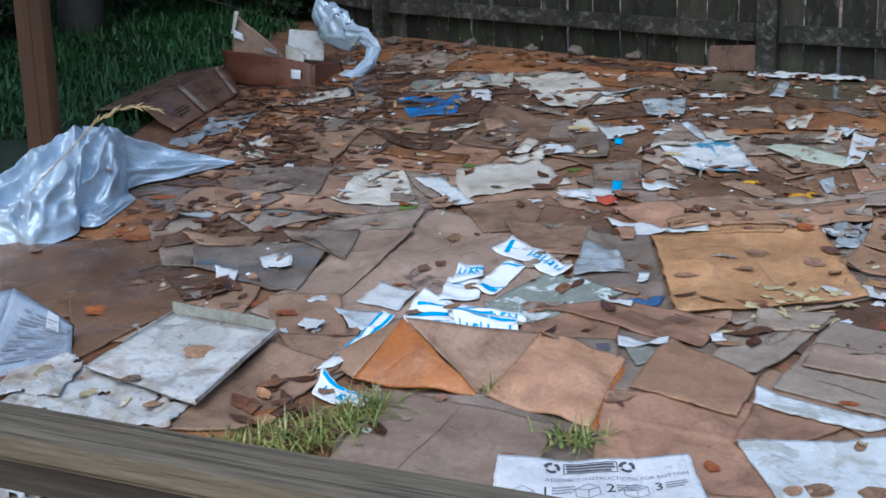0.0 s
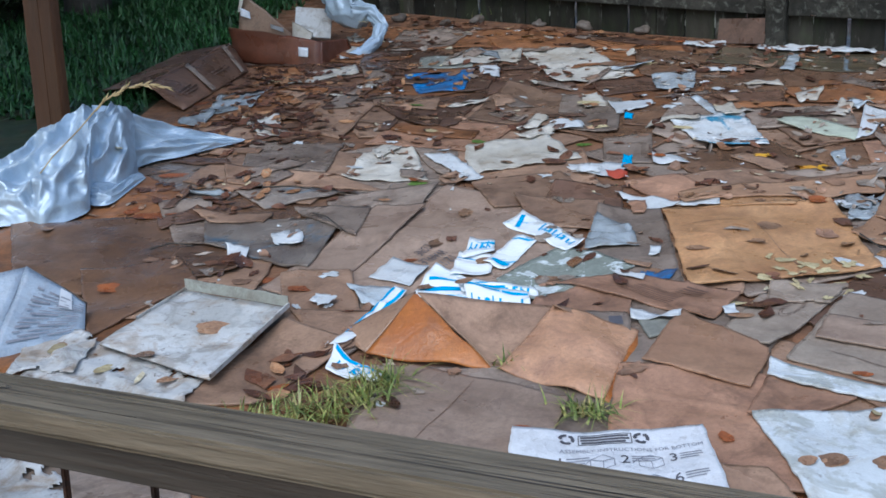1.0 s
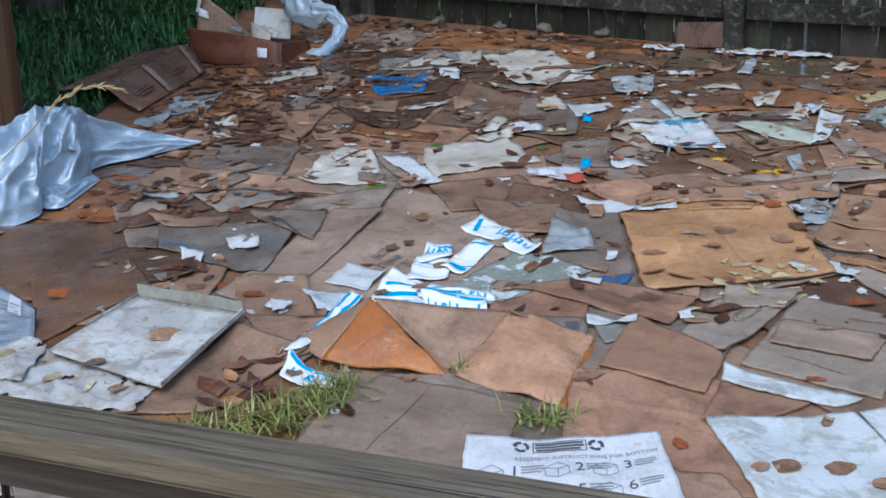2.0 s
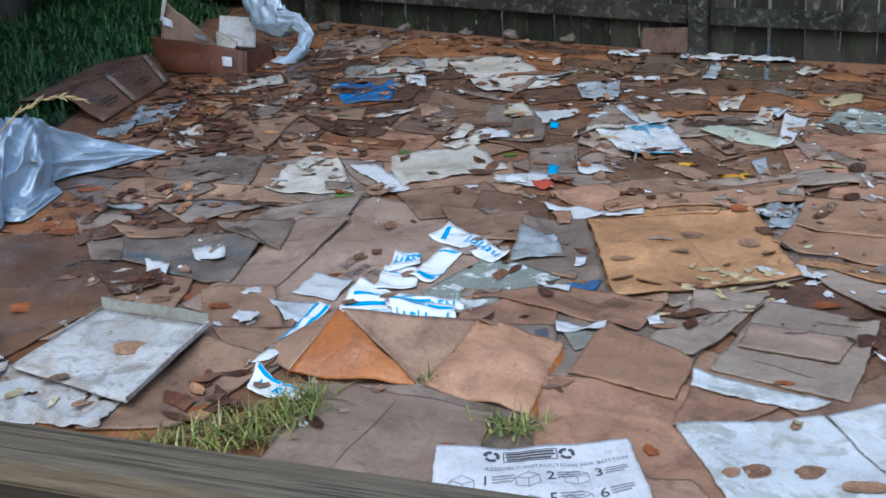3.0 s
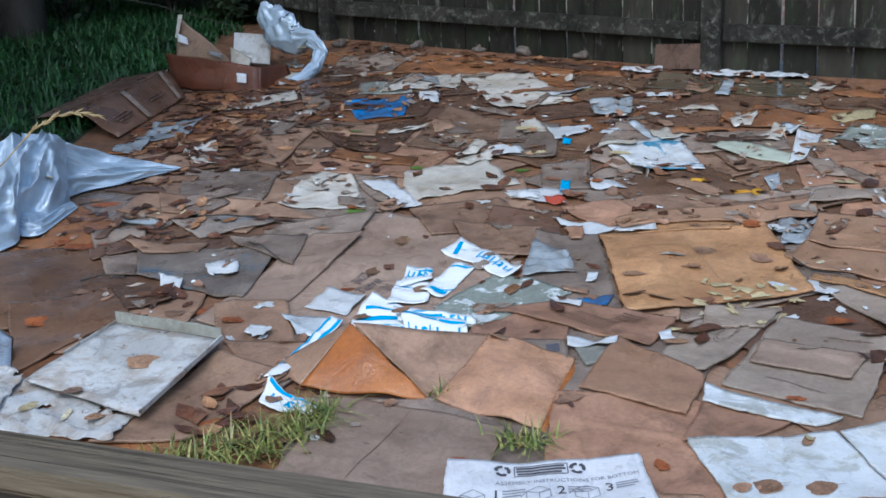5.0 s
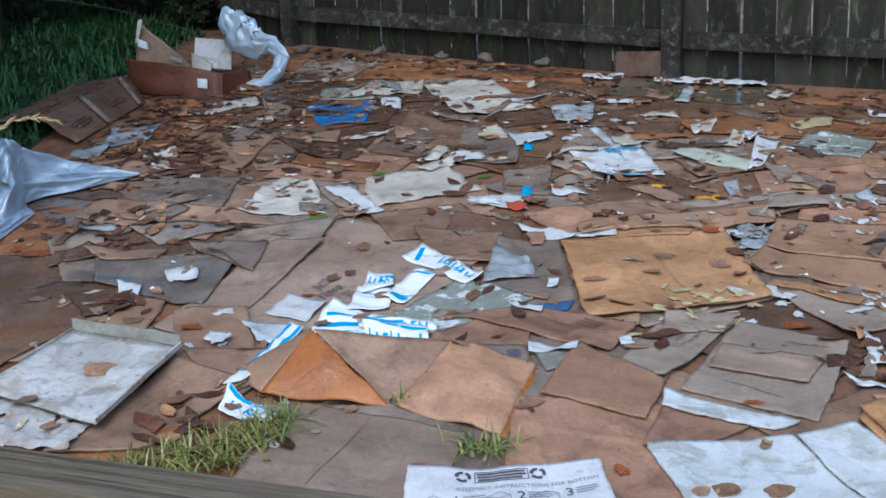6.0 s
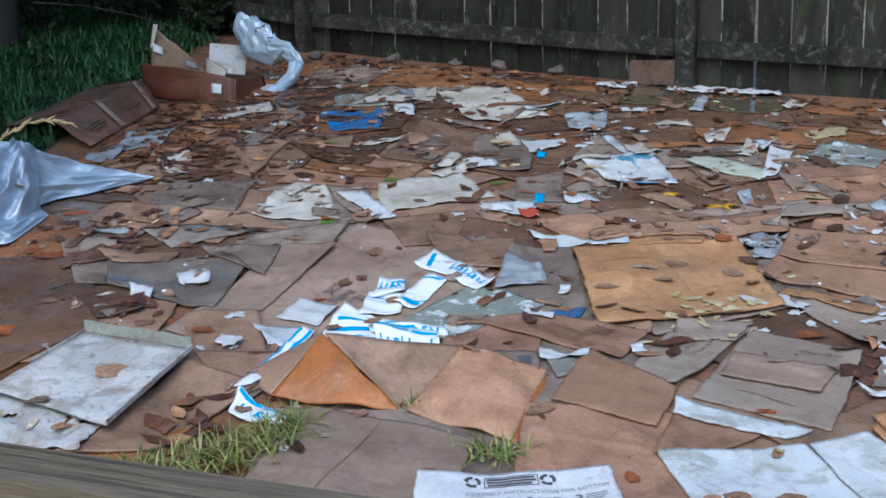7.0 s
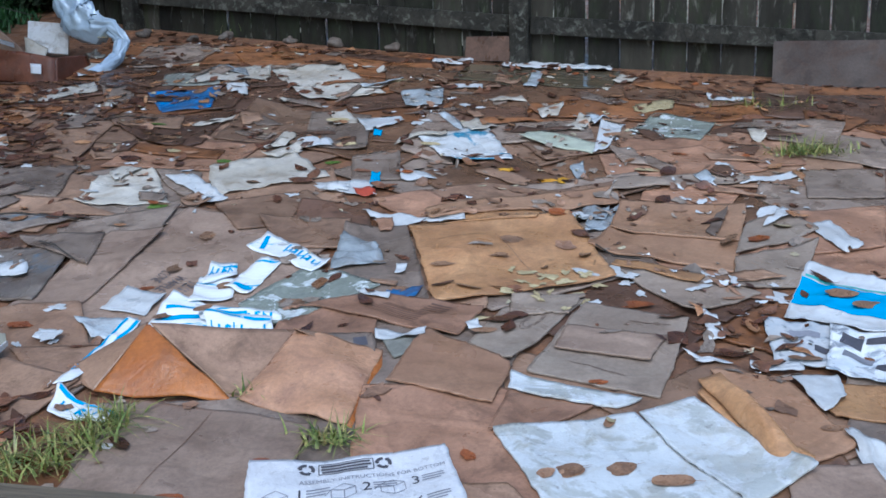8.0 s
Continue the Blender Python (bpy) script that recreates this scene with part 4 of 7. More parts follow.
sheet("cardboard_sheet", "brown curled cardboard sheet", "kraft", -0.653, 2.167, -15.6, 0.197, 0.369, 0.071, 0.181, -0.371, layer=5, lift=0.01)
sheet("paper_sheet", "white stained paper sheet", "stained", -0.962, 2.115, -18.7, 0.405, 0.181, 0.003, -0.120, -0.695, layer=6, torn=0.15)
sheet("paper_sheet", "white wet paper with mud stains", "stained", -1.154, 2.225, -18.5, 0.181, 0.215, -0.098, 0.051, -0.313, layer=6, torn=0.15)
sheet("paper_sheet", "white wet paper below the rail", "stained", -1.018, 1.704, -7.0, 0.254, 0.197, -0.151, 0.098, -0.344, layer=0, torn=0.1)
sheet("cardboard_sheet", "grey-brown wet carton below the rail", "grey", -0.776, 1.667, -5.6, 0.234, 0.149, -0.100, 0.168, -0.122, layer=1)
sheet("paper_strip", "white thin paper strip beside plastic", "white", 0.758, 4.872, -16.3, 0.144, 0.067, -0.015, 0.100, 0.020, layer=6, torn=0.2, rise=0.02)
sheet("paper_scrap", "bright white crumpled paper", "white", -0.271, 4.964, -7.0, 0.099, 0.185, -0.038, 0.171, -0.003, layer=4, torn=0.25, rise=0.02)
sheet("paper_scrap", "white torn paper with blue spot", "white", 0.331, 4.315, 29.8, 0.198, 0.134, 0.057, -0.070, -0.359, layer=6, torn=0.3, rise=0.01)
sheet("paper_scrap", "yellowish crumpled paper scrap", "cream", 0.174, 4.417, 24.7, 0.091, 0.223, 0.076, -0.163, 0.060, layer=2, torn=0.35, rise=0.01)
sheet("paper_scrap", "white shredded paper scrap", "white", 0.063, 4.000, 27.4, 0.114, 0.094, 0.010, 0.229, 0.237, layer=2, torn=0.4, rise=0.01)
sheet("plastic_scrap", "clear plastic scrap standing up", "plastic", 0.943, 3.563, 44.9, 0.070, 0.113, 0.137, 0.470, -0.024, layer=0, torn=0.3, rise=0.02, lift=0.04)
sheet("paper_scrap", "torn pale paper beside plastic", "cream", 0.689, 4.181, 39.3, 0.137, 0.153, 0.068, -0.258, 0.057, layer=6, torn=0.35, rise=0.01)
sheet("paper_scrap", "small blue printed card piece", "blue", 0.248, 2.620, 5.8, 0.086, 0.045, 0.024, 0.203, 0.188, layer=6, torn=0.1, rise=0.01)
sheet("paper_scrap", "small white torn paper scrap", "white", 0.393, 2.404, 7.9, 0.035, 0.030, 0.001, -0.061, 0.016, layer=6, torn=0.2, rise=0.012)
sheet("paper_scrap", "shredded yellowish straw paper", "leafpale", 0.371, 2.477, -1.0, 0.133, 0.052, -0.047, -0.415, -0.715, layer=6, torn=0.45, rise=0.01)
sheet("paper_strip", "white card sliver under carton", "white", -0.888, 2.808, -34.6, 0.083, 0.055, -0.054, 0.122, 0.233, layer=4, torn=0.1)
sheet("tape_scrap", "small bright blue tape scrap", "blueink", 0.249, 3.574, 12.5, 0.032, 0.115, 0.036, 0.033, 0.057, layer=1, rise=0.012)
sheet("tape_scrap", "small bright blue tape scrap", "blueink", 0.299, 4.149, -5.6, 0.033, 0.091, 0.000, 0.154, -0.001, layer=6, rise=0.012)
sheet("cardboard_sheet", "thin brown carton strip lying flat", "kraft", 0.206, 2.680, -13.6, 0.068, 0.024, -0.002, 0.163, -0.078, layer=6, rise=0.01)
sheet("paper_scrap", "small red printed paper scrap", "redink", 0.208, 3.453, -16.9, 0.066, 0.054, -0.013, 0.307, -0.036, layer=1, torn=0.3, rise=0.012)
sheet("paper_scrap", "torn white label scrap, wet", "white", 0.122, 3.484, -13.1, 0.075, 0.058, -0.011, 0.259, 0.044, layer=1, torn=0.3, rise=0.012)
sheet("cardboard_sheet", "soft brown torn carton lump", "salmon", 0.247, 3.127, -3.6, 0.046, 0.099, -0.002, 0.211, -0.002, layer=6, torn=0.3, rise=0.02)
sheet("plastic_scrap", "grey crumpled plastic beside carton", "plastic", 0.877, 3.128, 11.0, 0.097, 0.127, 0.089, -0.116, 0.036, layer=1, torn=0.2, rise=0.015)
sheet("plastic_scrap", "white crumpled plastic scrap", "white", 1.052, 3.124, 14.7, 0.078, 0.059, 0.024, 0.187, 0.106, layer=3, torn=0.35, rise=0.015)
sheet("paper_scrap", "pale soaked paper shred", "cream", 1.031, 4.385, 13.2, 0.098, 0.112, 0.055, 0.578, 0.095, layer=1, torn=0.35, rise=0.012)
sheet("straw_clump", "yellowish straw clump on cardboard", "leafpale", 1.466, 4.370, 5.0, 0.168, 0.119, 0.039, 0.219, 0.184, layer=2, torn=0.45, rise=0.012)


sheet("printed_wrapper", "white wrapper with bright blue letters, bent", "whiteblue", -0.037, 2.935, 56.2, 0.095, 0.271, 0.090, 0.317, 0.067, rise=0.048, key='b1', bump_up=0.003)
sheet("printed_wrapper", "white wrapper corner with blue print", "whiteblue", -0.208, 2.819, 21.0, 0.082, 0.102, 0.044, -0.456, -0.545, rise=0.046, key='b2', bump_up=0.003)
sheet("printed_wrapper", "white wrapper tongue with blue tip", "whiteblue", -0.122, 2.787, -28.0, 0.067, 0.221, -0.021, -0.018, -0.020, rise=0.047, torn=0.04, key='b5', bump_up=0.003)
sheet("printed_wrapper", "bright white wrapper piece", "whiteblue", -0.221, 2.707, 0.8, 0.098, 0.159, 0.012, -0.176, -0.247, rise=0.045, torn=0.05, bump_up=0.003)
sheet("printed_wrapper", "white wrapper strip with blue stripes", "whiteblue", -0.269, 2.579, -19.2, 0.162, 0.133, -0.046, -0.424, -0.771, rise=0.044, torn=0.03, key='b6', bump_up=0.003)
sheet("printed_wrapper", "long white wrapper with blue stripe", "whiteblue", -0.151, 2.547, -10.1, 0.199, 0.067, -0.029, 0.105, -0.643, rise=0.045, torn=0.03, key='b7', bump_up=0.003)
sheet("printed_wrapper", "white wrapper with bold blue print", "whiteblue", -0.148, 2.479, -18.4, 0.166, 0.102, -0.048, 0.158, 0.117, rise=0.047, key='b3', bump_up=0.003)
sheet("plastic_strip", "black plastic strip on the ground", "black", -0.135, 2.414, -19.3, 0.107, 0.041, -0.016, 0.029, -0.084, rise=0.046)
sheet("printed_wrapper", "long white wrapper strip with blue edge", "whiteblue", -0.447, 2.397, -18.9, 0.039, 0.319, 0.006, 0.281, -0.133, rise=0.046, torn=0.03, key='b8', bump_up=0.003)
sheet("printed_wrapper", "white wrapper with bold blue print, half buried", "whiteblue", -0.446, 2.151, -36.4, 0.166, 0.060, -0.021, 0.267, -0.474, rise=0.049, key='b4', bump_up=0.003)
sheet("paper_scrap", "white printed paper beside wrappers", "white", -0.411, 2.662, -29.3, 0.131, 0.118, -0.012, -0.009, -0.083, rise=0.044, torn=0.05, bump_up=0.003)
sheet("plastic_scrap", "crumpled clear plastic scrap beside paper", "plastic", -0.459, 2.515, -13.3, 0.110, 0.088, -0.030, 0.767, 0.279, rise=0.044, torn=0.15)
sheet("paper_scrap", "small white label scrap with dark print", "white", -0.587, 2.493, -2.3, 0.046, 0.046, -0.002, -0.283, -0.001, rise=0.044, torn=0.1, bump_up=0.003)
sheet("plastic_scrap", "crumpled pale plastic film", "plastic", 0.158, 2.899, -23.6, 0.132, 0.192, -0.064, 0.010, -0.872, rise=0.044, torn=0.12, bump_up=0.012)
sheet("paper_slip", "clean white paper slip", "white", 0.220, 2.378, -2.2, 0.116, 0.044, 0.005, 0.117, -0.003, rise=0.045)
sheet("paper_strip", "thin white paper strip on carton", "white", 0.178, 2.596, -19.9, 0.080, 0.028, -0.001, -0.114, 0.133, rise=0.045)
sheet("paper_scrap", "small clean white paper scrap", "white", 0.258, 2.769, -16.7, 0.029, 0.060, -0.004, 0.047, -0.080, rise=0.045, bump_up=0.003)
sheet("paper_sheet", "large cream paper sheet, stained, with leaves", "cream", -0.566, 3.622, -7.1, 0.226, 0.363, -0.062, -0.651, -0.089, rise=0.026, torn=0.07)
sheet("paper_sheet", "large pale stained paper sheet", "cream", -0.130, 3.714, 24.7, 0.368, 0.306, 0.061, -0.154, 0.285, rise=0.027, torn=0.07)
sheet("paper_scrap", "bright white torn paper scrap", "white", -0.333, 3.564, 10.0, 0.078, 0.304, -0.100, 0.226, 0.073, rise=0.034, torn=0.1)
sheet("paper_sheet", "cream stained paper sheet with torn edge", "cream", 0.127, 5.066, 9.7, 0.359, 0.610, -0.063, -0.028, 0.066, rise=0.028, torn=0.06)
sheet("paper_sheet", "torn cream paper lying on cardboard", "cream", -0.301, 5.269, 9.8, 0.352, 0.248, 0.081, -0.181, 0.024, rise=0.027, torn=0.12)
sheet("mailer", "white printed mailer with teal band, on cardboard", "mailer", 0.608, 3.893, 16.4, 0.267, 0.378, 0.054, 0.344, 0.222, rise=0.03, lift=0.03, torn=0.02)
sheet("cardboard_sheet", "grey-brown wet carton beneath a mailer", "grey", 0.511, 4.021, -65.2, 0.317, 0.325, -0.360, 0.448, -0.447, rise=0.024)
sheet("folded_card", "pale green folded card", "palegreen", 0.956, 3.907, -45.3, 0.316, 0.131, -0.040, 0.026, -0.065, rise=0.03, lift=0.02)
sheet("folded_card", "white card flap with a brown leaf on it", "white", 1.158, 3.977, 18.9, 0.091, 0.343, 0.296, 0.257, -0.138, rise=0.034, lift=0.05, bump_up=0.002)
sheet("plastic_sheet", "grey wet printed carton with pale edge", "flakygrey", 1.455, 4.078, -41.6, 0.276, 0.284, -0.028, -0.196, 0.087, rise=0.03)
sheet("plastic_sheet", "dark wet plastic sheet mirroring the sky", "wetdark", 1.126, 5.081, -21.1, 0.744, 0.397, 0.008, 0.020, 0.139, rise=0.04)
sheet("plastic_strip", "white ruffled plastic edge by the fence", "white", 1.266, 5.276, -19.0, 0.535, 0.148, -0.015, -0.009, -0.228, rise=0.05, torn=0.08, bump_up=0.012)
sheet("plastic_strip", "thin white torn plastic edge", "white", 0.775, 5.444, 12.4, 0.212, 0.111, 0.041, -0.050, -0.068, rise=0.05, torn=0.1, bump_up=0.012)
sheet("plastic_strip", "white torn plastic strip over wet sheet", "plastic", 1.096, 5.003, -8.7, 0.055, 0.363, 0.061, -0.219, -0.000, rise=0.05, torn=0.1)
sheet("cardboard_sheet", "brown carton panel on top of a stack", "stackbrown", 1.112, 3.045, -21.3, 0.374, 0.284, 0.018, 0.037, 0.242, rise=0.03, lift=0.02)
sheet("cardboard_sheet", "brown carton panel in a stack", "stackbrown", 1.011, 2.845, -28.9, 0.383, 0.204, 0.007, -0.080, 0.126, rise=0.026, lift=0.02)
sheet("cardboard_sheet", "tan torn corrugated edge", "tan", 0.926, 2.678, -38.6, 0.240, 0.067, -0.006, -0.008, 0.429, rise=0.024, torn=0.1)
sheet("cardboard_sheet", "smooth grey-brown cardboard panel", "smoothgrey", 0.989, 2.557, 6.8, 0.230, 0.213, -0.065, -0.001, -0.717, rise=0.022, lift=0.02)
sheet("cardboard_sheet", "pale grey carton sheet", "smoothgrey", 1.347, 2.914, 22.3, 0.251, 0.154, 0.117, -0.560, 0.093, rise=0.03)
sheet("cardboard_sheet", "grey carton sheet under paper", "smoothgrey", 1.241, 2.666, 12.6, 0.242, 0.208, 0.181, 0.456, 0.233, rise=0.026)
sheet("paper_scrap", "white torn paper wedge", "white", 1.392, 2.990, 37.2, 0.136, 0.037, 0.045, -0.058, 1.083, rise=0.036, torn=0.05)
sheet("paper_strip", "white rectangular card strip", "white", 0.950, 2.337, -3.2, 0.035, 0.123, 0.019, -0.082, -0.045, rise=0.03)
sheet("newspaper", "wet torn newspaper on the ground", "news", 1.125, 2.226, -26.1, 0.164, 0.208, -0.022, 0.160, -0.214, rise=0.02, torn=0.12, key='np1')
sheet("newspaper", "grey printed newspaper page", "news", 1.224, 2.144, -29.9, 0.157, 0.236, -0.002, 0.006, 0.136, rise=0.024, torn=0.08, key='np2')
sheet("paper_sheet", "white paper sheet with small mark", "white", 1.067, 2.019, 12.4, 0.090, 0.132, 0.044, 0.061, -0.597, rise=0.022, torn=0.05)
sheet("paper_strip", "white paper strip on the ground", "white", 1.014, 2.130, -12.6, 0.111, 0.035, 0.003, -0.052, -0.536, rise=0.03)
sheet("flattened_box", "bright blue and white flattened box", "white", 1.327, 2.449, -42.9, 0.233, 0.374, -0.062, 0.035, -0.113, rise=0.04, lift=0.02, key='cyan', bump_up=0.003)
sheet("cardboard_sheet", "brown long carton sheet, wet and ribbed", "stackbrown", 0.687, 3.236, 8.9, 0.631, 0.129, 0.030, 0.040, 0.050, rise=0.026)
sheet("cardboard_sheet", "grey-brown long carton strip", "smoothgrey", 1.238, 3.385, 8.2, 0.480, 0.115, 0.047, -0.156, -0.484, rise=0.027)
sheet("paper_strip", "long thin pale paper strip", "white", 1.555, 3.406, 12.9, 0.231, 0.039, 0.028, -0.032, -0.042, rise=0.02, torn=0.05)

lay_sheets()

# ---- print on the sheets ----
# words on the big carton
print_line("waffle", "12/12", "ink", -0.037, -0.123, -0.059, -0.236, 0.068, -0.021)
print_line("waffle", "WAFFLE", "ink", -0.132, -0.088, -0.174, -0.219, 0.070, -0.021)
print_line("waffle", "CONE", "ink", -0.244, -0.065, -0.262, -0.144, 0.071, -0.021)

def recycling(key, u, v, r):
    """Three chasing arrows."""
    ob, top, w, d = SURF[key]
    for k in range(3):
        verts, faces = [], []
        for i in range(7):
            a = radians(90 + k * 120 + i * 13)
            for rad in (r, r * 0.55):
                verts.append(top(u + rad * math.cos(a) / w, v + rad * math.sin(a) / d, 0.0013))
            if i:
                q = 2 * i
                faces.append((q - 2, q - 1, q + 1, q))
        a = radians(90 + k * 120 + 78)
        b = radians(90 + k * 120 + 104)
        i0 = len(verts)
        verts += [top(u + r * 1.12 * math.cos(a) / w, v + r * 1.12 * math.sin(a) / d, 0.0013), top(u + r * 0.4 * math.cos(a) / w, v + r * 0.4 * math.sin(a) / d, 0.0013),
                  top(u + r * 0.8 * math.cos(b) / w, v + r * 0.8 * math.sin(b) / d, 0.0013)]
        faces.append((i0, i0 + 1, i0 + 2))
        mesh_object("recycling_arrow", verts, faces, "ink", ob)


def carton_print():
    k = "carton"
    recycling(k, -0.215, 0.40, 0.016)
    recycling(k, 0.165, 0.40, 0.016)
    for a in (((-0.155, 0.45), (0.115, 0.45)), ((-0.155, 0.345), (0.115, 0.345)), ((-0.155, 0.45), (-0.155, 0.345)), ((0.115, 0.45), (0.115, 0.345))):
        print_bar(k, "printed_frame", "ink", *a[0], *a[1], 0.002)
    for i, (a, b) in enumerate(((-0.145, 0.10), (-0.145, 0.105), (-0.14, 0.085))):
        print_bar(k, "printed_line", "ink", a, 0.428 - 0.03 * i, b, 0.428 - 0.03 * i, 0.0055)
    print_text(k, "ASSEMBLY INSTRUCTIONS FOR BOTTOM", "fadedink", -0.25, 0.255, 0.0148, 0)
    steps = (("1", -0.27, 0.12), ("2", 0.045, 0.12), ("3", 0.275, 0.12), ("4", -0.27, -0.10), ("5", 0.045, -0.10), ("6", 0.275, -0.10))
    for n, u, v in steps:
        print_text(k, n, "ink", u, v, 0.036, 0)
        for i in range(3):
            print_bar(k, "printed_line", "fadedink", u + 0.055, v + 0.075 - 0.026 * i, u + 0.165 - 0.02 * (i == 2), v + 0.075 - 0.026 * i, 0.003)
        x0, x1, x2, y0, y1, y2 = u - 0.145, u - 0.085, u - 0.03, v - 0.03, v + 0.05, v + 0.09
        for a, b, c, d in ((x0, y0, x1, y0 - 0.03), (x1, y0 - 0.03, x2, y0), (x0, y0, x0, y1), (x1, y0 - 0.03, x1, y1 - 0.03), (x2, y0, x2, y1), (x0, y1, x1, y1 - 0.03),
                           (x1, y1 - 0.03, x2, y1), (x0, y1, x1, y2), (x1, y2, x2, y1), (x0 - 0.03, y0 + 0.03, x0, y1)):
            print_bar(k, "printed_drawing", "fadedink", a, b, c, d, 0.0016, 3)


carton_print()
# blue lettering on wrappers, as plain strokes
for key, along, n, lo, hi, side in (("b1", "v", 8, -0.42, 0.1, 0.12), ("b2", "u", 4, -0.4, 0.4, 0.1), ("b3", "u", 8, -0.44, 0.46, -0.12), ("b4", "u", 5, -0.4, 0.36, 0.0), ("b7", "u", 5, 0.0, 0.46, -0.1)):
    step = (hi - lo) / n
    for i in range(n):
        p, tall, lean = lo + i * step, (0.20, 0.13, 0.16, 0.24)[i % 4], step * 0.3
        strokes = [(p, side - tall, p + lean, side + tall)]
        if i % 3 != 1:
            strokes.append((p + lean * 0.5 + step * 0.1, side + tall * 0.1, p + step * 0.75, side - tall * 0.9))
        if i % 3 == 2:
            strokes.append((p + lean, side + tall, p + step * 0.8, side + tall * 0.8))
        for a0, b0, a1, b1 in strokes:
            print_bar(key, "printed_stroke", "blueink", *((a0, b0, a1, b1) if along == "u" else (b0, a0, b1, a1)), 0.004 + 0.0018 * (i % 3), 3)
for key, a0, b0, a1, b1, wide in (("b3", -0.48, 0.38, 0.48, 0.34, 0.010), ("b6", -0.45, -0.25, 0.40, -0.05, 0.014), ("b6", -0.40, 0.02, 0.46, 0.22, 0.010), ("b7", -0.46, 0.2, 0.1, 0.05, 0.012), ("b8", -0.38, -0.3, -0.38, 0.46, 0.006),
                                  ("b8", 0.25, 0.1, 0.3, 0.48, 0.010), ("b5", -0.3, -0.38, 0.4, -0.34, 0.02), ("b1", -0.3, 0.32, 0.35, 0.42, 0.016), ("b4", -0.46, 0.4, 0.46, 0.38, 0.008)):
    print_bar(key, "printed_band", "blueink", a0, b0, a1, b1, wide, 8)
for i in range(7):
    print_bar("lines", "printed_line", "brownink", -0.28 + 0.055 * i, -0.16, -0.24 + 0.055 * i, 0.20, 0.0028, 3)
for i in range(4):
    print_bar("lines", "printed_mark", "brownink", 0.12 + 0.07 * i, -0.25, 0.15 + 0.07 * i, -0.05, 0.006, 3)
print_bar("darksq", "printed_label", "ink", 0.22, 0.0, 0.40, 0.0, 0.034, 3)
print_bar("pline", "printed_line", "brownink", -0.25, -0.30, 0.20, -0.33, 0.0022)
print_bar("pline", "printed_line", "brownink", 0.0, 0.33, 0.36, 0.36, 0.0028)
for r in (0.045, 0.034):
    for i in range(10):
        a, b = radians(i * 36), radians(i * 36 + 28)
        print_bar("stamp", "printed_ring", "brownink", 0.12 + r / 0.36 * math.cos(a), 0.12 + r / 0.28 * math.sin(a), 0.12 + r / 0.36 * math.cos(b), 0.12 + r / 0.28 * math.sin(b), 0.002, 2)
print_bar("fold", "crease", "kraft", -0.06, 0.47, -0.14, -0.48, 0.0018, 10)
for a in ((-0.42, 0.26, -0.08, 0.24), (-0.02, 0.25, 0.10, -0.40)):
    print_bar("tanbox", "crease", "kraft", *a, 0.0022, 12)
for a in ((0.33, -0.02, 0.35, 0.08), (0.38, -0.04, 0.40, 0.05), (0.42, -0.30, 0.45, -0.22), (-0.40, 0.10, -0.38, 0.18)):
    print_bar("tanbox", "staple", "tan", *a, 0.006, 3)
for key, a0, b0, a1, b1, wide, mt in (("np2", -0.35, 0.25, -0.05, 0.22, 0.045, "ink"), ("np2", -0.30, -0.05, 0.10, -0.08, 0.035, "fadedink"), ("np2", 0.0, 0.30, 0.35, 0.28, 0.03, "ink"), ("np1", -0.2, 0.2, 0.2, 0.18, 0.028, "fadedink"),
                                      ("np1", 0.1, -0.1, 0.38, -0.12, 0.03, "ink"), ("np1", -0.3, -0.2, 0.0, -0.22, 0.014, "fadedink"), ("np2", 0.15, -0.2, 0.4, -0.22, 0.04, "ink")):
    print_bar(key, "printed_picture", mt, a0, b0, a1, b1, wide, 6)
print_bar("cyan", "blue_band", "cyan", -0.49, -0.02, 0.49, -0.02, 0.165, 10)
print_bar("cyan", "teal_stroke", "teal", -0.46, 0.24, 0.40, 0.25, 0.014, 8)


# ---- the orange carton corner that stands up, and the sheets that hang from it ----
tent = thing("standing_carton", "orange-brown wet carton corner standing up like a tent", "carton", (-0.3, 2.25, base_z(-0.3, 2.25)))
inv = Vector(tent.location)


def local(x, y, z):
    return tuple(Vector((x, y, z + (0.012 if z < 0.40 else 0.0))) - inv)


P_, Q_ = (-0.330, 2.345, 0.462), (-0.014, 2.37, 0.398)
patch("front_panel", "orange", local(-0.437, 2.226, 0.343), local(-0.15, 2.150, 0.331), local(-0.326, 2.343, 0.462), local(-0.334, 2.345, 0.461), tent, sag=-0.008, wave=0.010, n=22, seed=2)
patch("side_panel", "kraft", local(-0.520, 2.330, 0.358), local(-0.437, 2.228, 0.343), local(-0.333, 2.350, 0.461), local(-0.336, 2.360, 0.459), tent, wave=0.004, seed=5, label="grey-brown side panel")
# kraft in place of a paler tone, so the colour carries this panel's shade
patch("back_panel", "kraft", local(-0.15, 2.156, 0.332), local(-0.12, 2.160, 0.333), local(-0.010, 2.385, 0.412), local(-0.328, 2.350, 0.461), tent, sag=0.020, wave=0.005, n=18, seed=8, label="sagging panel, dull brown with its shade in the colour")
limp = thing("limp_carton", "limp salmon-brown carton sheet, wrinkled, hanging from a carton corner", "carton", (0.03, 2.2, base_z(0.03, 2.2)))
lo = Vector(limp.location)


def limp_at(x, y, z):
    return tuple(Vector((x, y, z + 0.010)) - lo)


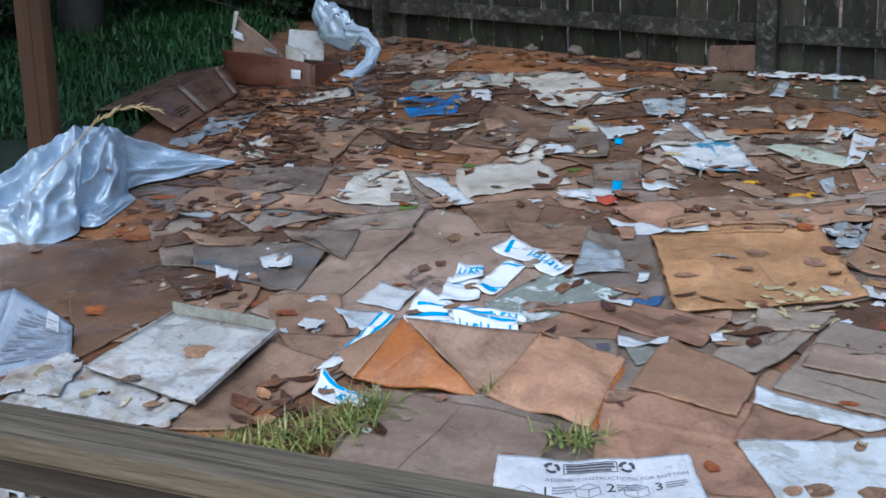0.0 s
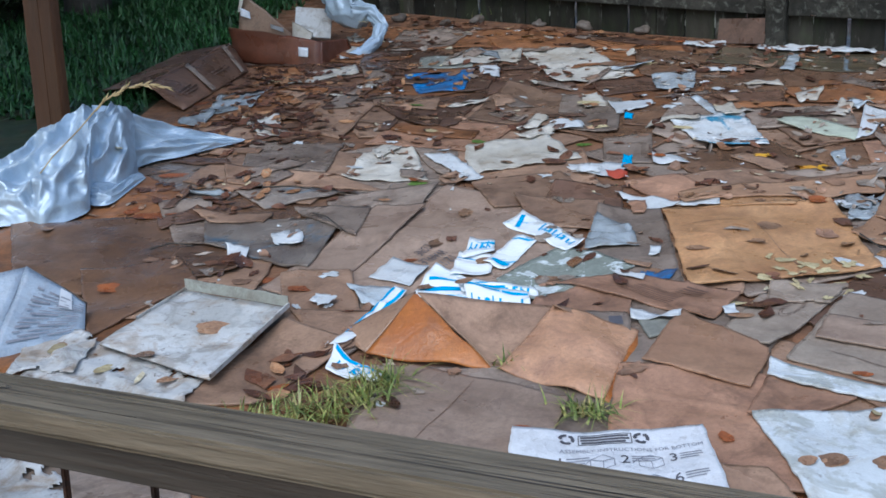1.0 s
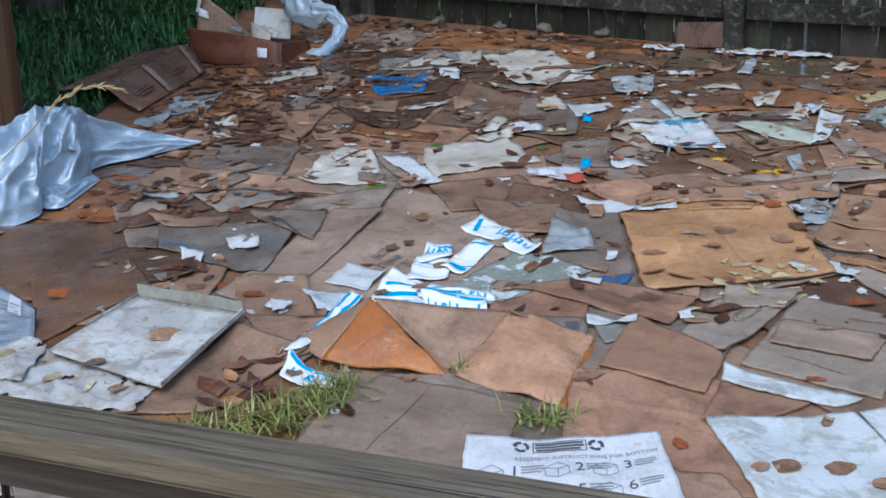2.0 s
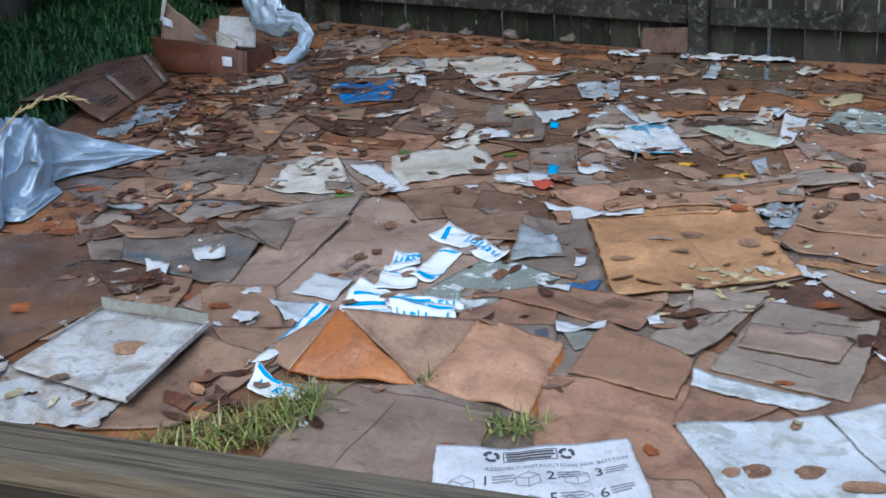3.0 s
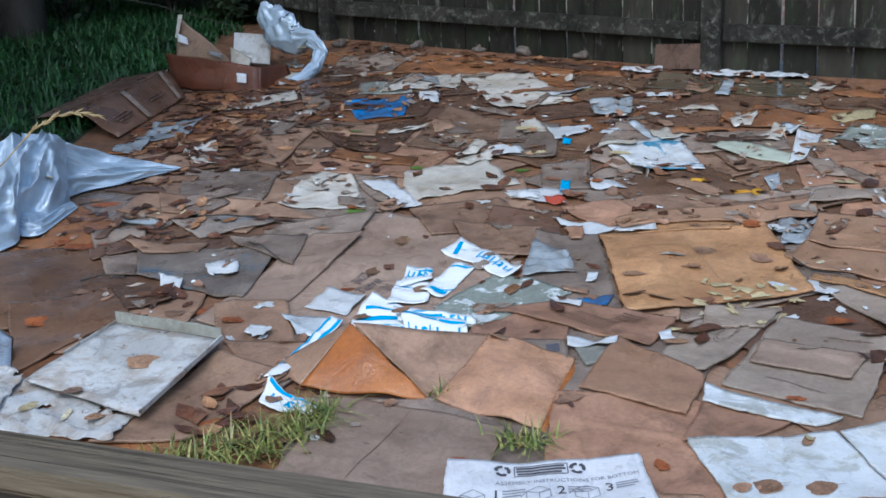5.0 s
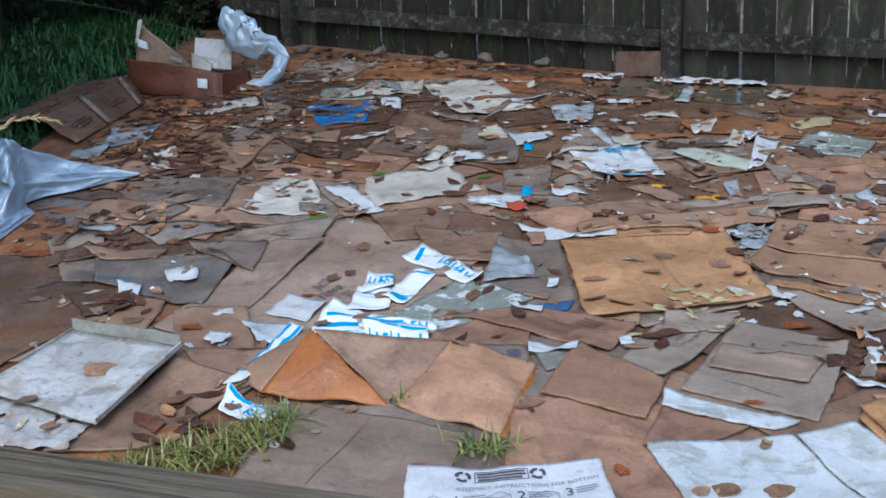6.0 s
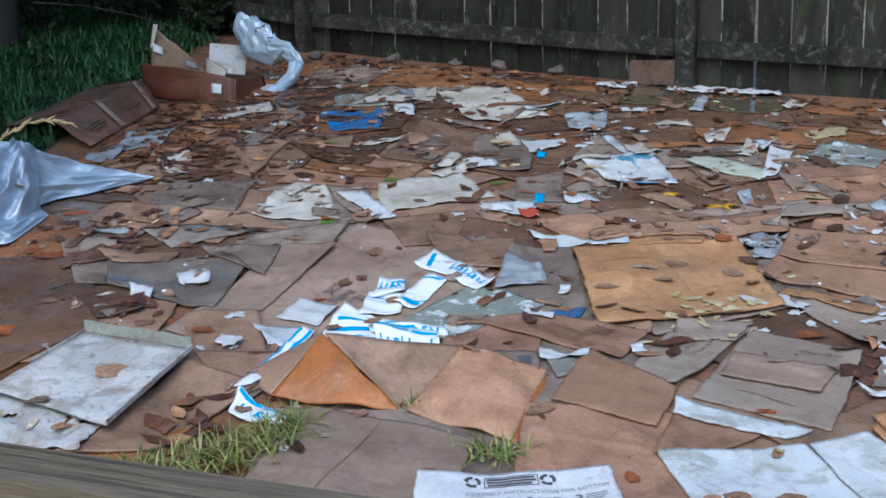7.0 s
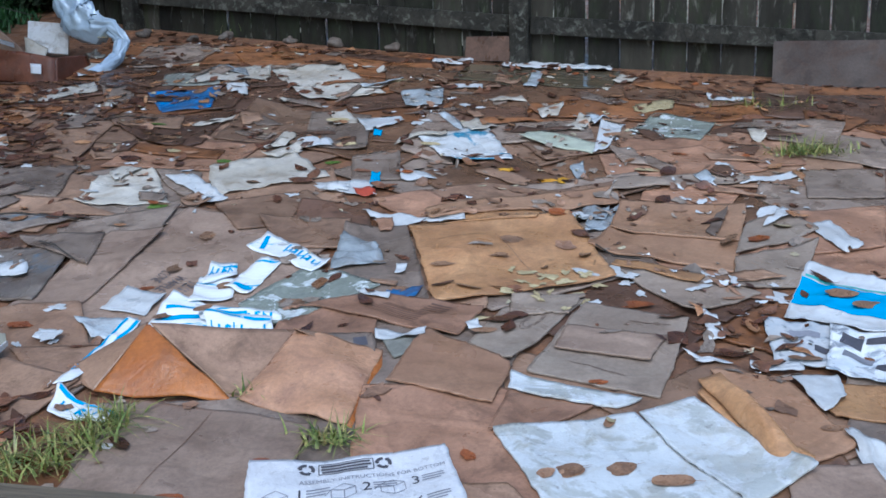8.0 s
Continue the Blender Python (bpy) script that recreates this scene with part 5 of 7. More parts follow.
patch("main_panel", "limp", limp_at(-0.012, 2.372, 0.412), limp_at(0.178, 2.318, 0.366), limp_at(0.080, 2.004, 0.322), limp_at(-0.135, 2.138, 0.336), limp, sag=-0.020, wave=0.011, n=30, seed=11)
# rolled edge; the orange stands in for the shading along it
patch("side_fold", "orange", limp_at(0.176, 2.320, 0.366), limp_at(0.198, 2.312, 0.348), limp_at(0.098, 1.998, 0.306), limp_at(0.078, 2.004, 0.322), limp, sag=-0.004, wave=0.006, n=10, seed=12, label="folded edge, coloured orange-brown for its shading")
patch("corner_flap", "kraft", limp_at(-0.012, 2.374, 0.412), limp_at(0.030, 2.360, 0.404), limp_at(0.034, 2.335, 0.398), limp_at(-0.020, 2.345, 0.424), limp, wave=0.004, n=6, seed=13, label="curled corner")
roll = patch("rolled_carton", "tan", (0.856, 1.701, 0.290), (0.909, 1.736, 0.296), (0.878, 2.107, 0.352), (0.817, 2.077, 0.348), None, sag=-0.035, wave=0.006, n=16, seed=17)
tagged(roll, "orange-brown carton strip with a rolled ridge", "carton")


# ---- white tray with one standing edge ----
def tray():
    x0, y0, turn, w, d, skew, taper, tilt = -0.847, 2.299, -24.17, 0.326, 0.334, -0.039, -0.115, 0.127
    ct, st = math.cos(radians(turn)), math.sin(radians(turn))
    top = thing("carton_tray", "white shallow carton tray, stained, with leaves in it", "tray", (x0, y0, base_z(x0, y0)))
    o = Vector(top.location)

    def pt(u, v, h):
        lx = w * u * (1 + taper * v) + skew * v
        ly = d * v * (1 + tilt * u)
        x, y = x0 + ct * lx - st * ly, y0 + st * lx + ct * ly
        return Vector((x, y, base_z(x, y) + 0.04 + h)) - o

    def floor_top(u, v):
        p = pt(u, v, 0.003 * noise.noise(Vector((u * 5, v * 5, 2))))
        return tuple(p)

    verts, faces = slab(12, 12, floor_top, 0.004)
    mesh_object("bottom", verts, faces, "stained", top)
    walls = (("back_wall", (-0.5, 0.5), (0.5, 0.5), 0.031), ("side_wall", (0.5, 0.5), (0.5, -0.5), 0.012), ("side_wall", (-0.5, 0.5), (-0.5, -0.1), 0.008))
    for nm, a, b, h in walls:
        def wall_top(u, v, a=a, b=b, h=h):
            f = u + 0.5
            p = pt(a[0] + (b[0] - a[0]) * f, a[1] + (b[1] - a[1]) * f, 0)
            hh = h * (0.9 + 0.15 * noise.noise(Vector((f * 6, h * 90, 0))))
            q = p + Vector((0, 0.004, hh * (v + 0.5)))
            return (q.x, q.y, q.z)
        vv, ff = [], []
        for i in range(15):
            for k, off in ((-0.5, 0.0), (0.5, 0.0), (0.5, 0.004), (-0.5, 0.004)):
                p = wall_top(i / 14 - 0.5, k)
                vv.append((p[0] + off * (nm == "side_wall"), p[1] + off * (nm == "back_wall"), p[2]))
            if i:
                q = 4 * i
                for e in range(4):
                    f2 = (e + 1) % 4
                    ff.append((q - 4 + e, q - 4 + f2, q + f2, q + e))
        mesh_object(nm, vv, ff, "board" if nm == "back_wall" else "stained", top, smooth=False)


tray()


# ---- printed carton lying open at the rail ----
def printed_box():
    top = thing("printed_box", "bluish white printed carton, soaked and tilted", "carton", (-1.25, 2.3, base_z(-1.25, 2.3)))
    o = Vector(top.location)
    A, B = Vector((-1.30, 2.165, 0.345)), Vector((-1.135, 2.333, 0.365))
    C, D = Vector((-1.150, 2.395, 0.431)), Vector((-1.285, 2.385, 0.528))
    E, F = Vector((-1.52, 2.25, 0.49)), Vector((-1.55, 2.12, 0.345))
    L = lambda v: tuple(v - o)
    front = patch("front_panel", "boxprint", L(A), L(B), L(C), L(D), top, wave=0.005, sag=-0.004, seed=3)
    patch("top_panel", "boxprint", L(D), L(E), L(F), L(A), top, wave=0.004, seed=4, label="pale blue-white panel")
    patch("back_panel", "grey", L(D + Vector((0, 0.01, -0.002))), L(C + Vector((0.0, 0.01, 0))), L(B + Vector((-0.05, 0.12, 0.0))), L(A + Vector((-0.1, 0.22, 0.02))), top, wave=0.004, seed=6)
    nrm = ((B - A).cross(D - A)).normalized()
    if nrm.y > 0:
        nrm = -nrm

    def on(s, t):
        return A.lerp(B, s).lerp(D.lerp(C, s), t) + nrm * 0.007 - o

    for i in range(13):
        t = 0.20 + 0.052 * i
        v, f = [], []
        for k in range(9):
            s = 0.12 + 0.012 * i + 0.09 * k
            v += [tuple(on(s, t)), tuple(on(s, t + 0.016 + 0.012 * (i % 3 == 0)))]
            if k and (k * 7 + i * 3) % 5:
                q = 2 * k
                f.append((q - 2, q, q + 1, q - 1))
        mesh_object("printed_line", v, f, "fadedink", front)
    v = [tuple(on(s, t)) for s, t in ((0.62, 0.66), (0.80, 0.66), (0.76, 0.97), (0.58, 0.97))]
    mesh_object("tape", v, [(0, 1, 2, 3)], "tape", front, "clear shiny tape")


printed_box()


# ---- silver tarpaulin heaped beside the post ----
def spline(pts, f):
    """A point of a smooth line through pts, f from 0 to 1."""
    f = min(max(f, 0.0), 1.0) * (len(pts) - 1)
    i = min(int(f), len(pts) - 2)
    f -= i
    p0, p1, p2, p3 = (Vector(pts[min(max(i + k, 0), len(pts) - 1)]) for k in (-1, 0, 1, 2))
    return 0.5 * (2 * p1 + (p2 - p0) * f + (2 * p0 - 5 * p1 + 4 * p2 - p3) * f * f + (3 * p1 - p0 - 3 * p2 + p3) * f ** 3)


def heaped_cloth(name, parent, hem, crest, back, seed, depth=0.03, pleats=7.0, bulge=0.05, slant=0.6):
    """Stiff cloth that falls in pleats from a crest to its hem in front and lies out behind."""
    n, m = 150, 84
    verts, faces = [], []
    for i in range(n + 1):
        u = i / n
        h, c, b = spline(hem, u), spline(crest, u), spline(back, u)
        for j in range(m + 1):
            v = j / m * 1.45
            if v <= 1:
                p = h.lerp(c, v)
                out = math.sin(math.pi * v) * bulge
                p += Vector((0.25 * out, -out, out * 0.35))
            else:
                p = c.lerp(b, (v - 1) / 0.45)
            a = noise.noise(Vector((u * pleats * 0.62 + slant * v, v * 1.9 - u * 1.5, seed)))
            e = noise.noise(Vector((u * pleats * 1.15 - 1.6 * v, v * 3.6 + 1.3 * u, seed + 4)))
            g = noise.noise(Vector((u * pleats * 2.2 + 2.5 * v, v * 7.5, seed + 9)))
            fold = 0.9 * (1 - 3.4 * abs(a)) + 0.85 * (1 - 3.2 * abs(e)) + 0.42 * (1 - 2.8 * abs(g))
            k = depth * fold * min(1.0, 0.25 + 2.2 * v) * min(1.0, (1.02 - u) * 5)
            p += Vector((0.35 * k, -0.75 * k, 0.55 * k if v > 0.08 else 0.0))
            floor = base_z(p.x, p.y) + 0.02
            verts.append((p.x, p.y, max(p.z, floor)))
            if i and j:
                q = i * (m + 1) + j
                faces.append((q - m - 2, q - 1, q, q - m - 1))
    return mesh_object(name, verts, faces, "tarp", parent)


tarp_thing = thing("silver_tarpaulin", "crumpled silver tarpaulin in a heap on the ground", "tarpaulin")
heaped_cloth("body", tarp_thing, ((-1.95, 3.02, 0.48), (-1.78, 3.05, 0.485), (-1.617, 3.06, 0.488), (-1.54, 3.035, 0.483), (-1.464, 3.159, 0.501), (-1.50, 3.30, 0.523), (-1.43, 3.40, 0.54), (-1.44, 3.56, 0.56)),
             ((-2.0, 3.30, 0.62), (-1.86, 3.30, 0.645), (-1.755, 3.34, 0.675), (-1.68, 3.43, 0.735), (-1.60, 3.50, 0.785), (-1.545, 3.58, 0.80), (-1.52, 3.66, 0.785), (-1.50, 3.74, 0.745)),
             ((-2.1, 3.6, 0.57), (-1.98, 3.65, 0.58), (-1.88, 3.70, 0.585), (-1.80, 3.78, 0.60), (-1.74, 3.84, 0.605), (-1.68, 3.90, 0.61), (-1.60, 3.95, 0.62), (-1.55, 3.98, 0.62)), 3.0, depth=0.034, pleats=6.5)
heaped_cloth("tail", tarp_thing, ((-1.56, 3.50, 0.57), (-1.49, 3.58, 0.572), (-1.431, 3.688, 0.582), (-1.34, 3.752, 0.592), (-1.25, 3.84, 0.606), (-1.163, 3.915, 0.618)),
             ((-1.60, 3.60, 0.80), (-1.53, 3.66, 0.787), (-1.485, 3.75, 0.735), (-1.40, 3.85, 0.690), (-1.28, 3.93, 0.648), (-1.16, 3.935, 0.622)),
             ((-1.68, 3.90, 0.61), (-1.60, 3.95, 0.62), (-1.52, 3.98, 0.62), (-1.42, 3.98, 0.63), (-1.30, 3.98, 0.63), (-1.16, 3.95, 0.625)), 11.0, depth=0.013, pleats=3.0, bulge=0.015, slant=2.0)
heaped_cloth("corner", tarp_thing, ((-1.52, 3.26, 0.517), (-1.46, 3.215, 0.511), (-1.413, 3.23, 0.512), (-1.40, 3.36, 0.535), (-1.391, 3.50, 0.555)),
             ((-1.55, 3.34, 0.57), (-1.50, 3.32, 0.572), (-1.46, 3.36, 0.568), (-1.44, 3.46, 0.566), (-1.42, 3.54, 0.566)),
             ((-1.60, 3.50, 0.56), (-1.56, 3.52, 0.56), (-1.53, 3.55, 0.565), (-1.50, 3.58, 0.57), (-1.48, 3.60, 0.575)), 7.0, depth=0.008, pleats=3.0, bulge=0.01)


def crumpled_roll(name, label, spine, radii, seed, flat=0.6):
    """Bunched-up sheet along a bent line."""
    pts = [Vector(p) for p in spine]
    n, m = 72, 44
    verts, faces = [], []
    for i in range(n + 1):
        f = i / n * (len(pts) - 1)
        k = min(int(f), len(pts) - 2)
        p = pts[k].lerp(pts[k + 1], f - k)
        r = radii[k] + (radii[k + 1] - radii[k]) * (f - k)
        dirn = (pts[k + 1] - pts[k]).normalized()
        side = dirn.cross(Vector((0.2, 1, 0.1))).normalized()
        up = side.cross(dirn).normalized()
        for j in range(m):
            a = 2 * math.pi * j / m
            fold = 0.8 - 2.0 * abs(noise.noise(Vector((math.cos(a) * 1.5 + seed, math.sin(a) * 1.5, i * 0.10)))) + 0.5 * (0.5 - 1.8 * abs(noise.noise(Vector((math.cos(a) * 3.4, math.sin(a) * 3.4 + seed, i * 0.22)))))
            rr = r * (0.74 + 0.5 * fold)
            q = p + side * math.cos(a) * rr + up * math.sin(a) * rr * flat
            verts.append(tuple(q))
            if i:
                b = (j + 1) % m
                faces.append(((i - 1) * m + j, (i - 1) * m + b, i * m + b, i * m + j))
    faces += [tuple(range(m))[::-1], tuple(n * m + j for j in range(m))]
    return tagged(mesh_object(name, verts, faces, "tarp"), label, "tarpaulin")


crumpled_roll("silver_tarpaulin", "crumpled silver tarpaulin draped over a white box", ((-1.208, 5.920, 1.257), (-1.178, 5.900, 1.190), (-1.109, 5.860, 1.110), (-1.020, 5.800, 1.049), (-0.934, 5.740, 1.059), (-0.866, 5.660, 0.995), (-0.881, 5.580, 0.917), (-0.947, 5.500, 0.865), (-1.003, 5.450, 0.835)),
              (0.015, 0.07, 0.10, 0.075, 0.042, 0.036, 0.034, 0.034, 0.022), 5.0, 0.45)


# ---- boxes at the edge of the grass ----
def lean_flap():
    top = thing("broken_carton", "brown broken carton leaning, dark hollow beneath", "carton", (-1.6, 4.85, base_z(-1.6, 4.85)))
    o = Vector(top.location)
    L = lambda *p: tuple(Vector(p) - o)
    side = patch("side_panel", "dark", L(-1.565, 4.455, 0.695), L(-1.475, 5.22, 0.808), L(-1.60, 5.36, 0.938), L(-1.775, 4.61, 0.795), top, wave=0.008, sag=-0.01, seed=1)
    patch("top_panel", "dark", L(-1.775, 4.61, 0.797), L(-1.60, 5.36, 0.936), L(-1.86, 5.40, 0.90), L(-2.02, 4.72, 0.77), top, wave=0.006, seed=9)
    A, B, C, D = (Vector(q) for q in ((-1.565, 4.455, 0.695), (-1.475, 5.22, 0.808), (-1.60, 5.36, 0.938), (-1.775, 4.61, 0.795)))

    def on(f, g):
        return L(*(A.lerp(B, f).lerp(D.lerp(C, f), g) + Vector((0.010, -0.005, 0.010))))

    for f in (0.40, 0.86):
        patch("tape_band", "grey", on(f, 0.02), on(f + 0.05, 0.02), on(f + 0.05, 0.98), on(f, 0.98), side, wave=0.002, n=6, thick=0.001, label="pale glue strip")
    for f, g, ln in ((0.12, 0.42, 0.16), (0.12, 0.34, 0.20), (0.14, 0.26, 0.16), (0.55, 0.42, 0.2), (0.56, 0.34, 0.22)):
        patch("printed_line", "brownink", on(f, g), on(f + ln, g), on(f + ln, g + 0.04), on(f, g + 0.04), side, wave=0.001, n=4, thick=0.0008)
    patch("far_panel", "dark", L(-2.02, 4.72, 0.77), L(-1.86, 5.40, 0.90), L(-1.84, 5.42, 0.82), L(-2.03, 4.72, 0.70), top, wave=0.004, seed=4)


lean_flap()


def red_carton():
    top = thing("red_brown_carton", "red-brown wet carton with a torn upright flap", "carton", (-1.35, 5.5, base_z(-1.35, 5.5)))
    o = Vector(top.location)
    L = lambda *p: tuple(Vector(p) - o)
    front = patch("front_panel", "redbrown", L(-1.585, 5.40, 0.838), L(-1.122, 5.262, 0.812), L(-1.118, 5.30, 0.935), L(-1.60, 5.36, 1.016), top, wave=0.008, sag=0.01, seed=3)
    patch("side_panel", "redbrown", L(-1.122, 5.265, 0.812), L(-1.02, 5.62, 0.87), L(-1.04, 5.62, 0.93), L(-1.118, 5.30, 0.935), top, wave=0.006, seed=5)
    flap = patch("upright_flap", "kraft", L(-1.66, 5.74, 0.95), L(-1.34, 5.70, 0.90), L(-1.36, 5.72, 0.965), L(-1.635, 5.76, 1.20), top, wave=0.008, sag=0.012, seed=7, label="brown torn flap")
    patch("flap_edge", "cream", L(-1.65, 5.735, 1.09), L(-1.635, 5.735, 1.09), L(-1.605, 5.75, 1.205), L(-1.63, 5.75, 1.205), flap, wave=0.002, n=5, label="pale torn paper edge")
    patch("label", "tape", L(-1.235, 5.289, 0.868), L(-1.185, 5.276, 0.862), L(-1.183, 5.283, 0.904), L(-1.235, 5.296, 0.91), front, wave=0.0, n=3, label="pale paper label")
    patch("label", "tape", L(-1.47, 5.705, 1.0), L(-1.40, 5.70, 0.975), L(-1.40, 5.70, 0.995), L(-1.47, 5.705, 1.018), flap, wave=0.0, n=3, label="pale tape")
    patch("label", "tape", L(-1.635, 5.725, 1.07), L(-1.58, 5.725, 1.05), L(-1.585, 5.73, 1.085), L(-1.635, 5.73, 1.11), flap, wave=0.0, n=3, label="pale tape")


red_carton()


def white_carton():
    top = thing("white_carton", "small dirty white carton with dark print", "carton", (-1.3, 5.95, base_z(-1.3, 5.95)))
    z = base_z(-1.3, 5.95)
    part("body", box_bm(0.20, 0.14, 0.17, pose(0.0, 0.05, 0.075, -22, 6, 10), 0.003), "stained", top)
    part("print_panel", box_bm(0.06, 0.004, 0.03, pose(-0.045, -0.012, 0.095, -22, 6, 10), 0.001), "fadedink", top)
    patch("torn_flap", "cream", (-0.10, -0.06, 0.0), (0.0, -0.12, -0.02), (0.02, -0.05, 0.05), (-0.10, -0.04, 0.11), top, wave=0.006, n=8, label="torn pale flap")


white_carton()
sheet("paper_sheet", "pale torn paper beside a carton", "cream", -1.12, 5.62, -15, 0.30, 0.16, 0.05, 0, 0, layer=2, torn=0.25, lift=0.02)
sheet("paper_slip", "white small paper slip", "white", -1.03, 5.42, 5, 0.075, 0.06, 0, 0, 0, layer=2)
lay_sheets()


# ---- grass ----
def blades(n, place, length, width, rr, lean=0.5):
    verts, faces = [], []
    for _ in range(n):
        x, y, z = place(rr)
        a, ln, wd = rr.uniform(0, 6.283), rr.uniform(*length), width * rr.uniform(0.6, 1.3)
        bend = rr.uniform(0.1, 1.0) * lean
        dx, dy = math.cos(a), math.sin(a)
        i0 = len(verts)
        for k in range(4):
            f = k / 3
            r, h = ln * bend * f ** 1.5 * 0.8, ln * max(0.05, f - 0.52 * bend * f * f)
            hw = wd * (1 - f) * 0.5 + 0.0002
            verts.append((x + dx * r - dy * hw, y + dy * r + dx * hw, z + h))
            verts.append((x + dx * r + dy * hw, y + dy * r - dx * hw, z + h))
            if k:
                q = i0 + 2 * k
                faces.append((q - 2, q - 1, q + 1, q))
    return verts, faces


def lawn():
    rr = random.Random(5)

    def place(r):
        while True:
            y = r.uniform(4.4, 9.8)
            x = r.uniform(-5.2, -1.3)
            edge = -1.75 - 0.06 * (y - 4.4) if y < 5.6 else -1.72 + 0.02 * (y - 5.6)
            if x < edge + 0.15 * noise.noise(Vector((y * 3, 0, 0))) and x > -0.62 * y - 0.4:
                return x, y, base_z(x, y) - 0.005

    v, f = blades(19000, place, (0.05, 0.14), 0.012, rr, 1.5)
    v2, f2 = blades(9000, place, (0.04, 0.11), 0.030, rr, 2.4)
    f += [tuple(k + len(v) for k in fc) for fc in f2]
    v += v2
    tagged(mesh_object("lawn_grass", v, f, "grass"), "long dark green unmown grass", "grass", kind="stuff")


lawn()


def tuft(x, y, n, r, length, material="tuft", lean=2.2, name="grass_tuft", label="yellow-green grass tuft pushing through cardboard"):
    rr = random.Random(int(x * 971 + y * 373))
    tuft_foot = float(net_read(NET, 0, 0, np.array([x]), np.array([y]))[0]) - 0.004
    v, f = blades(n, lambda q: (x + q.gauss(0, r), y + q.gauss(0, r * 0.75), tuft_foot), length, 0.0055, rr, lean)
    tagged(mesh_object(name, v, f, material), label, "grass", group="grass tufts", kind="stuff")


for x, y, n, r, ln in ((-0.66, 1.93, 60, 0.05, (0.02, 0.07)), (-0.58, 1.95, 80, 0.05, (0.03, 0.09)), (-0.49, 1.975, 105, 0.045, (0.03, 0.10)), (-0.42, 2.02, 95, 0.035, (0.04, 0.11)), (-0.375, 2.09, 90, 0.025, (0.04, 0.10)),
                       (0.045, 1.965, 80, 0.03, (0.04, 0.08)), (-0.12, 2.16, 14, 0.012, (0.04, 0.07)), (1.76, 3.66, 130, 0.05, (0.04, 0.10)), (1.86, 3.67, 130, 0.06, (0.04, 0.10)), (-0.27, 6.55, 60, 0.09, (0.06, 0.13)), (1.9, 4.3, 60, 0.1, (0.04, 0.09))):
    tuft(x, y, n, r, ln)


def seed_stalk():
    pts = [Vector(p) for p in ((-1.735, 3.19, 0.49), (-1.66, 3.19, 0.58), (-1.57, 3.19, 0.68), (-1.475, 3.20, 0.765), (-1.40, 3.22, 0.845), (-1.33, 3.24, 0.885), (-1.27, 3.26, 0.893), (-1.20, 3.27, 0.88))]
    top = thing("seed_stalk", "dry straw-coloured grass stalk with seed head", "grass", pts[0])
    cu = bpy.data.curves.new("stem", "CURVE")
    cu.dimensions, cu.bevel_depth, cu.bevel_resolution = "3D", 0.0022, 1
    sp = cu.splines.new("POLY")
    sp.points.add(len(pts) - 1)
    for q, p in zip(sp.points, pts):
        q.co = (*(p - pts[0]), 1)
    tmp = new("stem", cu)
    me = bpy.data.meshes.new_from_object(tmp.evaluated_get(bpy.context.evaluated_depsgraph_get()))
    bpy.data.objects.remove(tmp)
    me.materials.clear()
    me.materials.append(MATS["straw"])
    stem = new("stem", me)
    stem.parent = top
    rr = random.Random(8)
    v, f = [], []
    for i in range(46):
        t = 3.6 + 3.3 * i / 45
        k = min(int(t), len(pts) - 2)
        p = pts[k].lerp(pts[k + 1], t - k) - pts[0]
        dr = ((pts[k + 1] - pts[k]).normalized() + Vector((rr.uniform(-.4, .4), rr.uniform(-.4, .4), rr.uniform(-.4, .4)))).normalized()
        sd = dr.cross(Vector((0, 1, 0.2))).normalized() * 0.0028
        q = len(v)
        v += [tuple(p), tuple(p + dr * 0.012 + sd), tuple(p + dr * 0.030), tuple(p + dr * 0.012 - sd), tuple(p + dr * 0.014 + Vector((0, -0.003, 0.002)))]
        f += [(q, q + 1, q + 4), (q + 1, q + 2, q + 4), (q + 2, q + 3, q + 4), (q + 3, q, q + 4)]
    mesh_object("seed_head", v, f, "straw", top)


seed_stalk()


